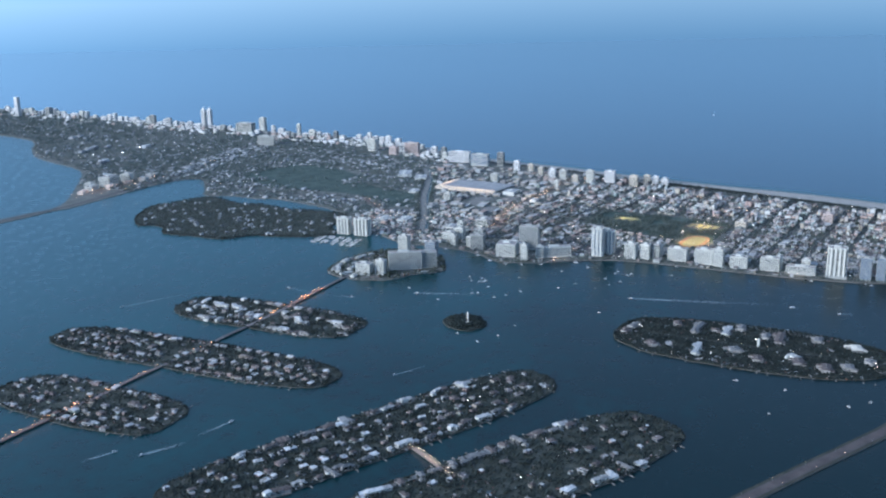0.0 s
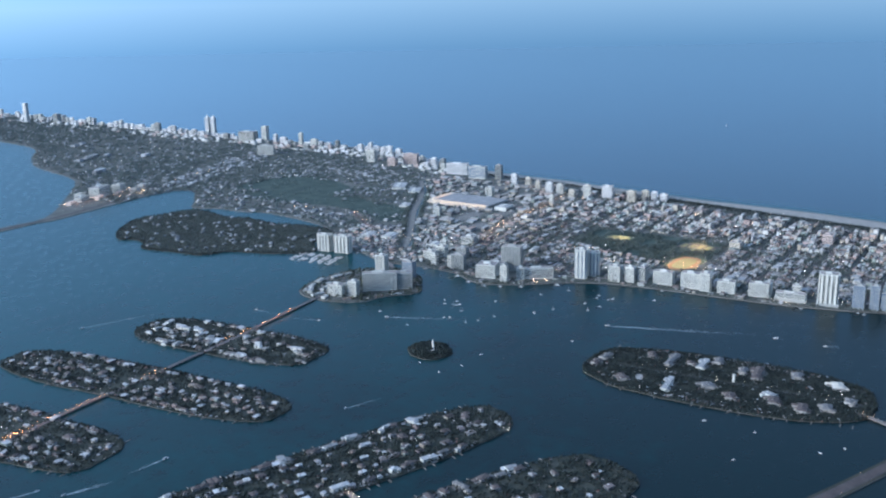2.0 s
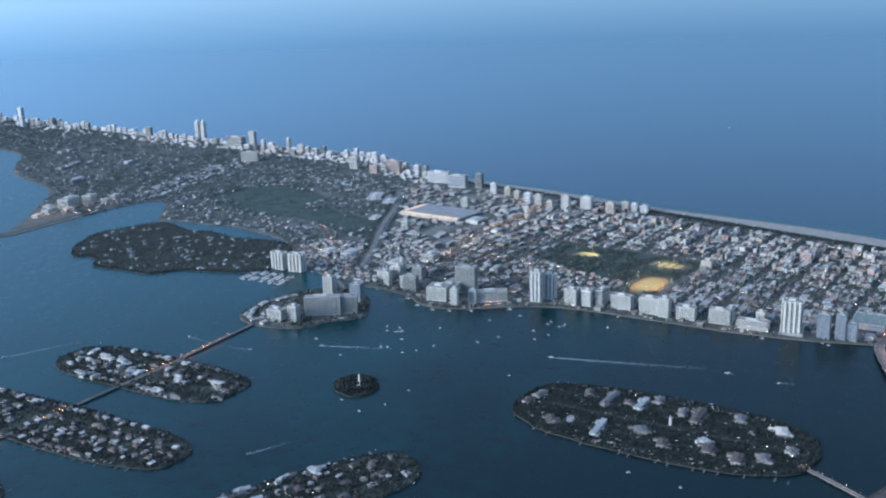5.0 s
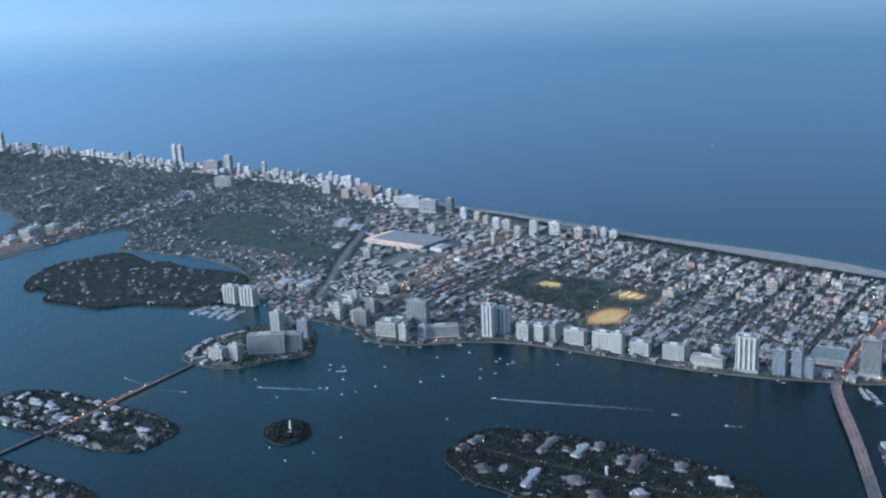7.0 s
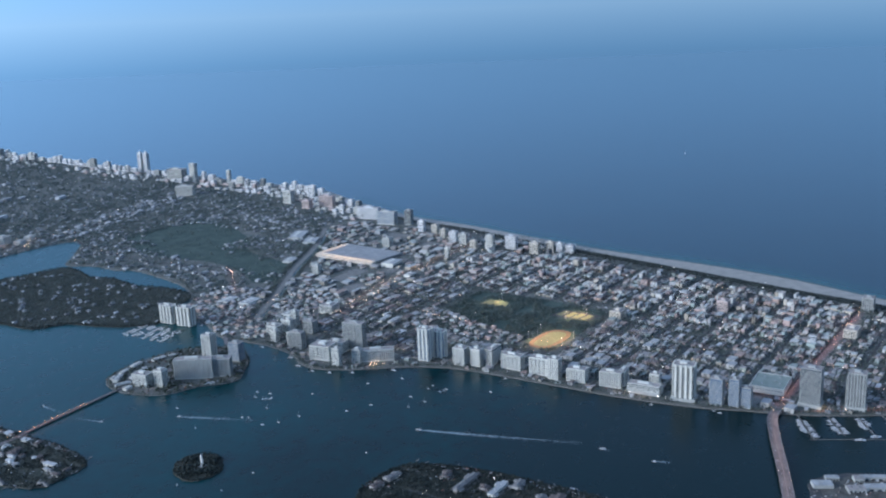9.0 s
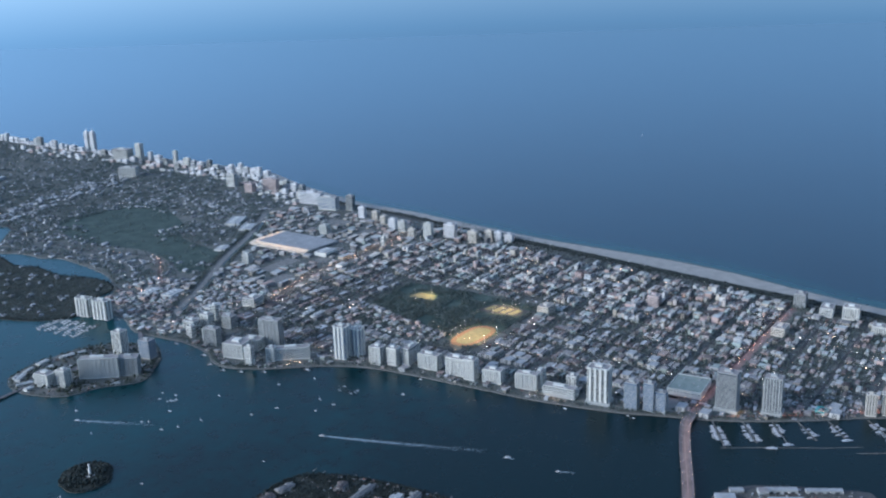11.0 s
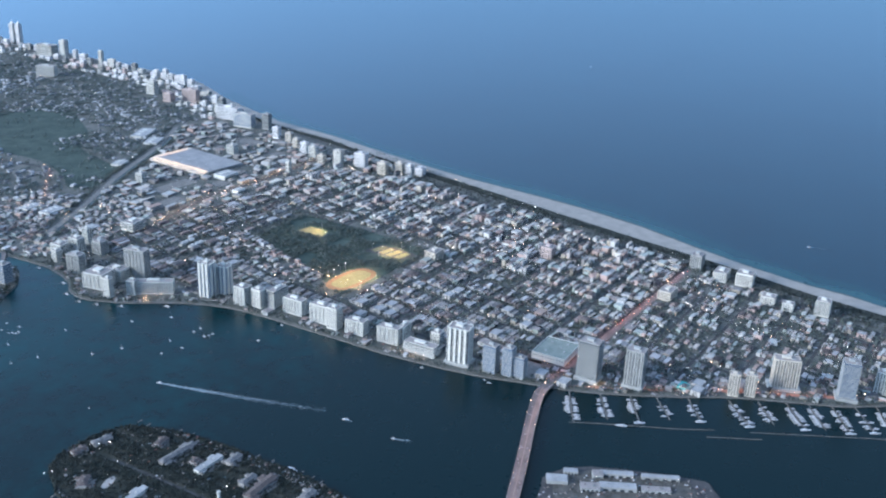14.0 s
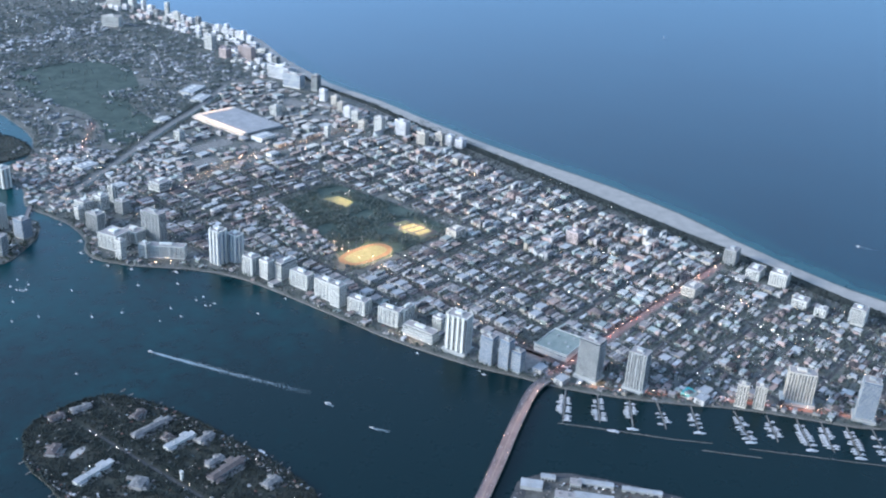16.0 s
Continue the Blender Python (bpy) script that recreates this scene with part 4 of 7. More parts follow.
# ---- villas ----
def villa(w, d, h, roof, wing, pool):
    """A detached house: walls, roof, wing, window rows and a terrace, at the origin."""
    ob = thing("villa", 0, 0, 0, 0)
    g = Geo()
    g.box(0, 0, -0.5, w, d, h + 0.5)
    part("wall", g, WHITE if roof == "flat" else VILLAWALL, ob)
    g = Geo()
    if roof == "flat":
        g.box(0, 0, h, w + 0.8, d + 0.8, 0.6)
        g.box(w * 0.2, 0, h + 0.6, w * 0.3, d * 0.4, 1.4)
    else:
        g.hip(0, 0, h, w + 1.6, d + 1.6, 3.0)
    rm = {"flat": BLEACHED, "clay": TILEROOF, "grey": SLATEROOF}[roof]
    part("roof", g, rm, ob)
    if wing:
        g = Geo()
        g.box(w * 0.5 + 3.0, -d * 0.3, -0.5, 9, d * 0.8, h * 0.62 + 0.5)
        side = part("wing", g, VILLAWALL, ob)
        g = Geo()
        if roof == "flat":
            g.box(w * 0.5 + 3.6, -d * 0.3, h * 0.62, 9.8, d * 0.8 + 0.8, 0.5)
        else:
            g.hip(w * 0.5 + 3.6, -d * 0.3, h * 0.62, 9.8, d * 0.8 + 1.2, 2.2)
        part("wing_roof", g, rm, side)
    g = Geo()
    for zz in (1.0, 4.2):
        if zz + 1.6 < h:
            for i in range(4):
                s = (i + 0.5) / 4 * w - w / 2
                g.box(s, -d / 2, zz, w * 0.13, 0.3, 1.6)
                g.box(s, d / 2, zz, w * 0.13, 0.3, 1.6)
    tagged(part("glazing", g, GLASS, ob), kind="stuff")
    g = Geo()
    g.box(-w * 0.1, -d * 0.5 - 5.5, -0.4, w * 0.8, 10.0, 0.65)
    paved = part("terrace", g, SEAWALL, ob)
    if pool:
        g = Geo()
        g.box(-w * 0.1, -d * 0.5 - 6.0, 0.2, w * 0.45, 4.5, 0.14)
        part("pool", g, SHOAL, paved)
    return ob


VILLAS = [villa(22, 13, 7.0, "flat", True, True), villa(18, 14, 6.5, "clay", False, False), villa(24, 12, 7.2, "grey", True, False),
          villa(16, 16, 6.0, "flat", False, True), villa(20, 15, 7.4, "clay", True, True), villa(26, 15, 8.0, "flat", True, False)]
used = [False] * len(VILLAS)
LABELS = ("white flat-roofed villa with a low wing and pool", "villa with a clay tiled hip roof", "villa with a pale grey tiled hip roof",
          "cubic white villa with a small pool", "large villa with clay tiles, wing and pool", "broad white flat-roofed mansion")


def put_villa(kind, x, y, turn, size=1.0):
    m = pose(x * K, y * K, LAND * K, 0, 0, turn)
    if used[kind]:
        ob = copy_thing(VILLAS[kind], m)
    else:
        ob, used[kind] = VILLAS[kind], True
        ob.matrix_basis = m
    ob.scale = (size * random.uniform(0.75, 1.55), size * random.uniform(0.75, 1.15), random.uniform(0.8, 1.15))
    tagged(ob, LABELS[kind], "house", "island villas")


def low_house(g, x, y, w, d, h, turn, tiles=False, glass=True, z=LAND):
    """One low building of the joined rest: walls 0, roof 1, tiles 2, glass 3."""
    c, s = math.cos(turn), math.sin(turn)
    at = lambda a, b: (x + c * a - s * b, y + s * a + c * b)
    if tiles:
        g.box(x, y, z - 0.5, w, d, h + 0.5, turn, 0)
        g.hip(x, y, z + h, w + 1, d + 1, 2.4, turn, 2)
        if random.random() < 0.5:
            g.hip(*at(w * 0.25, d * 0.4), z + h * 0.9, w * 0.4, d * 0.7, 2.0, turn, 2)
            g.box(*at(w * 0.25, d * 0.4), z - 0.5, w * 0.37, d * 0.64, h * 0.9 + 0.5, turn, 0)
    else:
        form = random.random()
        if form < 0.35 or d < 9:
            g.box(x, y, z - 0.5, w, d, h + 0.5, turn, 0, 1)
        elif form < 0.6:  # two wings of different height
            k = random.uniform(0.35, 0.65)
            g.box(*at(-w * (1 - k) / 2, 0), z - 0.5, w * k, d, h + 0.5, turn, 0, 1)
            g.box(*at(w * k / 2, d * random.uniform(-0.08, 0.08)), z - 0.5, w * (1 - k), d * random.uniform(0.6, 0.84), h * random.uniform(0.55, 1.25) + 0.5, turn, 0, 1)
        elif form < 0.8:  # round a court
            for b in (-1, 1):
                g.box(*at(0, b * d * 0.34), z - 0.5, w, d * 0.32, h + 0.5, turn, 0, 1)
            g.box(*at(random.choice((-1, 1)) * w * 0.4, 0), z - 0.5, w * 0.2, d * 0.36, h + 0.4, turn, 0, 1)
        else:  # stepped front
            g.box(x, y, z - 0.5, w * 0.74, d, h + 0.5, turn, 0, 1)
            g.box(*at(random.choice((-1, 1)) * w * 0.43, 0), z - 0.5, w * 0.12, d * 0.6, h * 0.7 + 0.5, turn, 0, 1)
        for _ in range(random.randint(1, 3)):
            a, b = random.uniform(-0.35, 0.35) * w, random.uniform(-0.3, 0.3) * d
            g.box(*at(a, b), z + h * 0.7, random.uniform(1.5, 4.5), random.uniform(1.5, 3.5), h * 0.3 + random.uniform(0.6, 2.2), turn, 0, 1)
    if glass:
        q = z + 1.0
        while q + 2.2 < z + h:
            g.box(x, y, q, w * 0.745 if not tiles else w + 0.2, d * 0.8, 1.3, turn, 3)
            g.box(x, y, q, w * 0.7, d + 0.2, 1.3, turn, 3)
            q += 3.1


HOUSEMATS = (WALLS, ROOFS, TILEROOF, GLASS)


def isle_frame(key):
    cx, cy, hl, hw, turn = ISLES[key]
    a = radians(turn)
    return lambda u, v: (cx + u * math.sin(a) + v * math.cos(a), cy + u * math.cos(a) - v * math.sin(a)), hl, hw, turn


def settle(key, rows, step, things, empty, trees, size=(0.5, 1.12), tree_r=(2.2, 4.4), leaf=None):
    """Villas in rows along the island's length, gardens between them."""
    at, hl, hw, turn = isle_frame(key)
    rest, spots = Geo(), []
    for r in rows:
        u = -hl * 0.93 + random.uniform(0, 10)
        while u < hl * 0.93:
            x, y = at(u + random.uniform(-12, 12), r * hw + random.uniform(-15, 15) * (1 if abs(r) < 0.7 else 0.45))
            x2, y2 = at(u, r * hw + math.copysign(11, r))
            if inside(SHAPE[key], x2, y2) and free(x, y, 8) and random.random() > empty and noise.noise((x * 0.016, y * 0.016, 7)) > -0.28 + random.uniform(-0.2, 0.12):
                kind = random.choice((0, 0, 3, 5, 2, 2, 1, 4, 4, 2, 5, 3, 1))
                face = -turn + (90 if r > 0 else -90) + random.choice((0, 0, 90)) + random.uniform(-14, 14)
                if things:
                    put_villa(kind, x, y, face, random.uniform(*size))
                else:
                    q = random.uniform(*size)
                    low_house(rest, x, y, random.uniform(15, 24) * q, random.uniform(11, 16) * q, random.uniform(5, 8), radians(face), kind in (1, 4))
            u += step * random.uniform(0.85, 1.2)
    n = 0
    while n < trees:
        u, v = random.uniform(-hl, hl), random.uniform(-hw, hw)
        x, y = at(u, v)
        if inside(SHAPE[key], x, y) and inside(SHAPE[key], *at(u * 1.006, v * 1.025)) and free(x, y, 2):
            near = min(abs(abs(v / hw) - abs(r)) for r in rows)
            if near * hw > 9 or random.random() < 0.55:
                r = random.uniform(*tree_r)
                spots.append((x, y, r, r * random.uniform(1.5, 2.1)))
        n += 1
    if rest.f:
        single("villas", rest, (WALLS, ISLEROOFS, TILEROOF, GLASS), "villas with flat and tiled roofs in gardens", "houses", "stuff")
    woods("garden_trees", spots, "dark green garden trees between villas", fine=False, leaf=leaf or DARKLEAF)


def clutter(name, spots, label):
    """Terraces, sheds, pools' edges, drives and parked cars, joined: each a low block with its own colour."""
    g = Geo()
    for x, y, big in spots:
        g.box(x, y, LAND - 0.2, random.uniform(2.0, 4.0 + 7 * big), random.uniform(2.0, 3.5 + 6 * big), random.choice((0.45, 0.5, 0.6, 1.7, 2.6, 3.2)), random.uniform(-0.4, 0.4))
    single(name, g, CLUTTER, label, "clutter", "stuff")


def isle_clutter(key, n):
    at, hl, hw, turn = isle_frame(key)
    spots = []
    for _ in range(n):
        u, v = random.uniform(-hl, hl), hw * random.choice((1, -1, random.uniform(-1, 1))) * random.uniform(0.8, 1.0)
        x, y = at(u, v)
        if inside(SHAPE[key], *at(u * 1.004, v + math.copysign(3, v))):
            spots.append((x, y, random.random()))
    clutter("garden_sheds_and_terraces", spots, "terraces, sheds and paved drives in villa gardens")
    ob = []
    u = -hl * 0.9
    while u < hl * 0.9:  # private jetties
        for sgn in (-1, 1):
            if random.random() < 0.5:
                for v in range(int(hw * 0.8), int(hw * 1.3)):
                    if not inside(SHAPE[key], *at(u, sgn * v)):
                        x, y = at(u, sgn * (v + 5))
                        x2, y2 = at(u, sgn * (v - 1.5))
                        ob.append((x, y, math.atan2(y - y2, x - x2)))
                        break
        u += random.uniform(22, 40)
    g = Geo()
    for x, y, a in ob:
        g.box(x, y, -1.0, 13, 2.2, 2.2, a)
    single("jetties", g, WOOD, "small private wooden jetties along the seawall", "jetties", "stuff")


reserve(-1700, 1172, 1300, 18)
settle("rivo", (-0.82, -0.42, -0.1, 0.25, 0.82), 23, True, 0.12, 3000)
settle("dilido", (-0.82, -0.42, -0.08, 0.3, 0.82), 20, False, 0.1, 4000)
settle("marino", (-0.82, -0.42, -0.05, 0.35, 0.82), 21, False, 0.12, 2000)
settle("hib", (-0.83, 0.83), 22, True, 0.08, 4200)
settle("hib", (-0.4, 0.0, 0.4), 23, False, 0.1, 100)
settle("palm", (-0.84, 0.84), 29, True, 0.1, 3600, (0.9, 1.4), (2.4, 4.8), DARKLEAF)
settle("palm", (-0.45, 0.0, 0.45), 34, False, 0.35, 100)


def mansion(x, y, w, d, turn, roof, label, h=8.0):
    """A long mansion: main block, cross wing, roofs, windows and forecourt."""
    ob = thing("mansion", x, y, LAND, radians(turn), label, "house", "mansions")
    wall = WHITE if roof in (WHITEROOF, ROOFS) else VILLAWALL
    for name, a, b, ww, dd, hh in (("main_block", 0, 0, w, d, h), ("cross_wing", w * 0.28, d * 0.25, w * 0.22, d * 1.7, h * 0.8), ("garage_wing", -w * 0.36, -d * 0.3, w * 0.2, d * 1.3, h * 0.6)):
        g = Geo()
        g.box(a, b, -0.5, ww, dd, hh + 0.5)
        block = part(name, g, wall, ob)
        g = Geo()
        if roof in (WHITEROOF, ROOFS):
            g.box(a, b, hh, ww + 0.8, dd + 0.8, 0.5)
        else:
            g.hip(a, b, hh, ww + 1.4, dd + 1.4, 2.8)
        part("roof", g, roof, block)
    for i in range(3):
        a, b = (i - 1) * w * 0.34 + random.uniform(-4, 4), random.choice((-1, 1)) * d * random.uniform(0.45, 0.7)
        ww, dd, hh = random.uniform(6, 12), random.uniform(5, 9), h * random.uniform(0.45, 0.75)
        g = Geo()
        g.box(a, b, -0.5, ww, dd, hh + 0.5)
        bay_wing = part("bay_wing", g, wall, ob)
        g = Geo()
        if roof in (WHITEROOF, ROOFS):
            g.box(a, b, hh, ww + 0.5, dd + 0.5, 0.4)
        else:
            g.hip(a, b, hh, ww + 0.9, dd + 0.9, 1.8)
        part("roof", g, roof, bay_wing)
    for i in range(2):
        g = Geo()
        g.box((i - 0.5) * w * 0.4, 0, h * 0.9, 1.6, 1.6, h * 0.1 + 3.2)
        part("chimney", g, wall, ob)
    g = Geo()
    g.box(w * 0.12, d * 0.5 + 9, -0.3, 12, 5, 0.45)
    part("pool", g, SHOAL, ob, "small pale blue pool")
    g = Geo()
    for i in range(7):
        g.box((i - 3) * w / 7.5, -d / 2, 1.2, w / 14, 0.3, 2.0)
    tagged(part("glazing", g, GLASS, ob), kind="stuff")
    g = Geo()
    g.box(0, -d * 0.5 - 7, -0.4, w * 0.7, 12, 0.6)
    part("forecourt", g, SEAWALL, ob)
    reserve(x, y, w * 0.8, d * 1.2)


for mx, my, mw, md, mt, mr, ml in (
        (-936, -9, 95, 15, 1, SLATEROOF, "long grey-roofed mansion reaching down to the water"), (-924, -91, 72, 15, 3, WHITEROOF, "long white-roofed mansion with terraces"),
        (-1103, -60, 90, 14, 8, WHITEROOF, "bright white mansion with a long gallery"), (-916, -235, 90, 20, 6, TILEROOF, "red-roofed mansion with wings"),
        (-916, -198, 42, 14, 4, SLATEROOF, "grey-roofed mansion among trees"), (-1002, 157, 44, 14, -14, SLATEROOF, "lit mansion at the island's tip"),
        (-1056, 163, 34, 14, -10, TILEROOF, "red-roofed mansion at the island's tip"), (-1062, -150, 34, 26, 30, SLATEROOF, "round-courted mansion among trees"),
        (-935, -62, 20, 14, 0, TILEROOF, "small red-roofed pavilion among trees"), (-928, 52, 34, 14, 8, TILEROOF, "red-roofed mansion under trees"),
        (-900, -432, 44, 26, 20, CREAM, "bright cream mansion at the southern end"), (-1100, -220, 36, 20, 8, TILEROOF, "red-roofed mansion on the shore"),
        (-1040, -300, 30, 18, 60, WHITEROOF, "white-roofed mansion behind the drive"), (-1072, -318, 44, 22, 10, TILEROOF, "dull red-roofed mansion on the shore"),
        (-1084, -390, 50, 22, 10, TILEROOF, "wide dull red-roofed mansion on the shore"), (-1050, -440, 36, 20, 10, SLATEROOF, "grey-roofed mansion on the shore"),
        (-880, -330, 38, 18, 4, SLATEROOF, "grey-roofed mansion on the eastern shore"), (-985, -480, 30, 18, -20, SLATEROOF, "grey-roofed house by the small bridge"),
        (-880, -120, 40, 16, 4, SLATEROOF, "dark-roofed mansion on the eastern shore"), (-1120, 60, 38, 18, 40, TILEROOF, "dull red-roofed mansion near the tip")):
    mansion(mx, my, mw, md, mt, mr, ml)
ob = thing("water_tower", -995, -197, LAND, 0, "slim white water tower among dark trees", "tower")
g = Geo()
g.prism(ellipse(0, 0, 3.2, 3.2, 10), -0.4, 17)
part("shaft", g, WHITE, ob)
g = Geo()
g.prism(ellipse(0, 0, 4.0, 4.0, 10), 17, 21)
part("tank", g, WHITE, ob)
ob = thing("pond_terrace", -1089, 24, LAND, 0.4, "pale oval paved terrace on a lawn", "terrace")
g = Geo()
g.prism(ellipse(0, 0, 22, 9, 24), -0.2, 0.5)
part("paving", g, PAVING, ob)
reserve(-1089, 24, 40, 24)
at, hl, hw, turn = isle_frame("star")
g = Geo()
g.ribbon([at(u, -3.2) for u in range(-340, 300, 40)], [at(u, 3.2) for u in range(-340, 300, 40)], LAND + 0.15)
single("island_drive", g, ASPHALT, "dim paved drive through the mansion island", "road", "structure")
for u in range(-320, 300, 40):
    reserve(*at(u, 0), 6, 42)
settle("star", (-0.5, 0.5), 9999, True, 1.0, 12500, (1.2, 1.9), (1.5, 3.3), DARKLEAF)

for key, n in (("rivo", 420), ("dilido", 640), ("marino", 380), ("hib", 700), ("palm", 520), ("star", 900)):
    isle_clutter(key, n)


# ---- the low city ----
def wall_free(x, y, r):
    return inside(MAIN, x - r - 6, y) and inside(MAIN, x + r + 6, y) and free(x, y, r)


def house_proto(w, d, h, wall, roof, tiles):
    ob = thing("apartment_house", 0, 0, 0, 0)
    g = Geo()
    g.box(0, 0, -0.5, w, d, h + 0.5)
    part("wall", g, wall, ob)
    g = Geo()
    if tiles:
        g.hip(0, 0, h, w + 1, d + 1, 2.6)
    else:
        g.box(0, 0, h, w - 0.8, d - 0.8, 0.3)
        g.box(w * 0.2, d * 0.1, h, 4, 3, 2.0)
        for b in (-1, 1):
            g.box(0, b * (d / 2 - 0.2), h, w, 0.4, 0.8)
            g.box(b * (w / 2 - 0.2), 0, h, 0.4, d - 0.8, 0.8)
    part("roof", g, roof, ob)
    g = Geo()
    q = 1.0
    while q + 2 < h:
        for i in range(int(w / 4)):
            a = (i + 0.5) / int(w / 4) * w - w / 2
            for b in (-1, 1):
                g.box(a, b * d / 2, q, 1.8, 0.24, 1.4)
        for b in (-1, 1):
            g.box(b * w / 2, 0, q, 0.24, d * 0.5, 1.4)
        q += 3.1
    tagged(part("glazing", g, GLASS, ob), kind="stuff")
    g = Geo()
    g.box(w / 2 + 1.2, 0, -0.3, 2.4, d * 0.4, 3.2)
    part("porch", g, wall, ob)
    return ob


HOUSES = [(house_proto(32, 12, 7, STUCCO, ROOFS, False), "two-storey white apartment house with flat roof"),
          (house_proto(34, 11, 6.5, CREAM, ROOFS, False), "cream two-storey apartment house with flat roof"),
          (house_proto(28, 13, 10, STUCCO, WHITEROOF, False), "three-storey white apartment house with bright roof"),
          (house_proto(30, 24, 10, GREYWALL, ROOFS, False), "broad grey apartment house with flat roof"),
          (house_proto(26, 12, 6, STUCCO, TILEROOF, True), "low white house with clay tiled roof"),
          (house_proto(30, 12, 7, PINKWALL, SLATEROOF, True), "peach house with pale grey hip roof"),
          (house_proto(34, 25, 13, STUCCO, WHITEROOF, False), "four-storey white apartment house with bright roof"),
          (house_proto(22, 14, 7, GREYWALL, WHITEROOF, False), "small grey house with bright flat roof")]
house_used, house_count = [False] * len(HOUSES), 0


def put_house(kind, x, y, turn):
    m = pose(x * K, y * K, LAND * K, 0, 0, turn)
    ob, label = HOUSES[kind]
    if house_used[kind]:
        ob = copy_thing(ob, m)
    else:
        house_used[kind] = True
        ob.matrix_basis = m
    tagged(ob, label, "house", "bayside apartment houses")


city, east, green = Geo(), Geo(), []
for j in range(len(STREETS) - 1):
    y0, y1 = STREETS[j] + 9, STREETS[j + 1] - 9
    if y0 > 1160:
        break
    for i in range(len(AVENUES) - 1):
        for side in (0, 1):
            y = y0 + random.uniform(4, 9)
            while y < y1 - 6:
                lot = random.choice((12, 13, 14, 15, 16, 20, 28))
                d = lot - random.uniform(2.5, 5)
                ym = y + lot / 2
                x0, x1 = grid(AVENUES[i], ym) + 10, grid(AVENUES[i + 1], ym) - 10
                half = (x1 - x0) / 2
                w = random.uniform(0.62, 0.92) * half
                x = (x0 + half / 2 if side == 0 else x1 - half / 2) + random.uniform(-2, 2)
                h = random.choice((4.5, 6.5, 7, 7.5, 9.5, 10, 13)) * (1.0 if i < 7 or ym < -520 else random.choice((1.0, 1.3, 1.6, 2.0)))
                if ym < y1 and x < float(np.interp(ym, [p[1] for p in COAST], [p[0] for p in COAST])) - 118 and wall_free(x, ym, max(w, d) / 2) and abs(ym + 493) > 15 + d / 2:
                    if i < 5 and -900 < ym < 700 and lot > 13 and house_count < 290 and random.random() < (0.5 if ym < -520 else 0.7):
                        house_count += 1
                        put_house(random.choice((3, 6)) if lot > 25 else random.choice((0, 0, 1, 2, 4, 5, 7)), x, ym, random.choice((0, 0, 180)) + random.uniform(-2, 2))
                    elif random.random() < (0.66 if ym < -520 else 0.84 if i < 7 else 0.96):
                        low_house(east if i >= 6 and random.random() < 0.75 else city, x, ym, w, d, h, random.uniform(-0.03, 0.03), random.random() < 0.16)
                        for _ in range(2):
                            r = random.uniform(2.5, 4.5)
                            green.append((x + random.choice((-1, 1)) * (w / 2 + r + 1), ym + random.uniform(-6, 6), r, r * 2))
                    else:
                        for _ in range(5):
                            r = random.uniform(3, 5.5)
                            green.append((x + random.uniform(-14, 14), ym + random.uniform(-6, 6), r, r * 1.9))
                y += lot
single("low_rise_houses", city, HOUSEMATS, "dense low apartment houses with flat pale roofs", "houses", "stuff")
single("beach_side_houses", east, (PALEWALLS, PALEROOFS, TILEROOF, GLASS), "closely packed pale hotels and apartment houses near the beach", "houses", "stuff")
# yards full of trees, and a leafy bay shore
for _ in range(19000):
    y = random.uniform(-1380, 1170)
    x = random.uniform(-560, 1120)
    if x < float(np.interp(y, [p[1] for p in COAST], [p[0] for p in COAST])) - 120 and inside(MAIN, x - 9, y) and free(x, y, 1):
        if noise.noise((x * 0.004, y * 0.004, 5)) > random.uniform(-0.85, 0.3):
            r = random.uniform(2.6, 5.6)
            green.append((x, y, r, r * random.uniform(1.9, 2.5)))
bay = smooth(BAYSIDE[28:], False, 24)
for a in offset(bay, -9):
    for _ in range(2):
        x, y = a[0] + random.uniform(-3, 12), a[1] + random.uniform(-8, 8)
        if inside(MAIN, x - 5, y) and free(x, y, -1) and random.random() < 0.75:
            r = random.uniform(2.0, 4.2)
            green.append((x, y, r, r * 2.2))
g = Geo()
g.ribbon(offset(bay, -1.2), offset(bay, -3.6), LAND + 0.3)
single("bay_walk", g, SEAWALL, "pale paved walk along the bay wall", "path", "structure")
spots = []
for _ in range(6500):
    y = random.uniform(-1380, 1170)
    x = random.uniform(-560, 1140)
    if x < float(np.interp(y, [p[1] for p in COAST], [p[0] for p in COAST])) - 112 and inside(MAIN, x - 12, y) and free(x, y, 1):
        spots.append((x, y, random.random()))
clutter("yards_and_parked_cars", spots, "parked cars, sheds, pools and paved yards between houses")
# low annexes, pool decks and car parks round the bayfront towers
annex = Geo()
for i in range(700):
    a = random.choice(bay[20:])
    x, y = a[0] + random.uniform(14, 120), a[1] + random.uniform(-20, 20)
    w, d = random.uniform(10, 26), random.uniform(8, 20)
    if inside(MAIN, x - w / 2 - 8, y) and free(x, y, max(w, d) / 2) and y < 1150:
        low_house(annex, x, y, w, d, random.choice((1.2, 3.5, 5, 8)), random.uniform(0, 0.3))
        reserve(x, y, w, d)
single("bayfront_annexes", annex, (WALLS, ROOFS, TILEROOF, GLASS), "low annexes and pool decks beside bayfront towers", "buildings", "stuff")
# street trees
for u in AVENUES:
    y = -1400.0
    while y < 1150:
        for s in (-9, 9):
            if random.random() < 0.6 and wall_free(grid(u, y) + s, y, 3):
                r = random.uniform(3.0, 5.2)
                green.append((grid(u, y) + s, y, r, r * 2.2))
        y += random.uniform(9, 16)
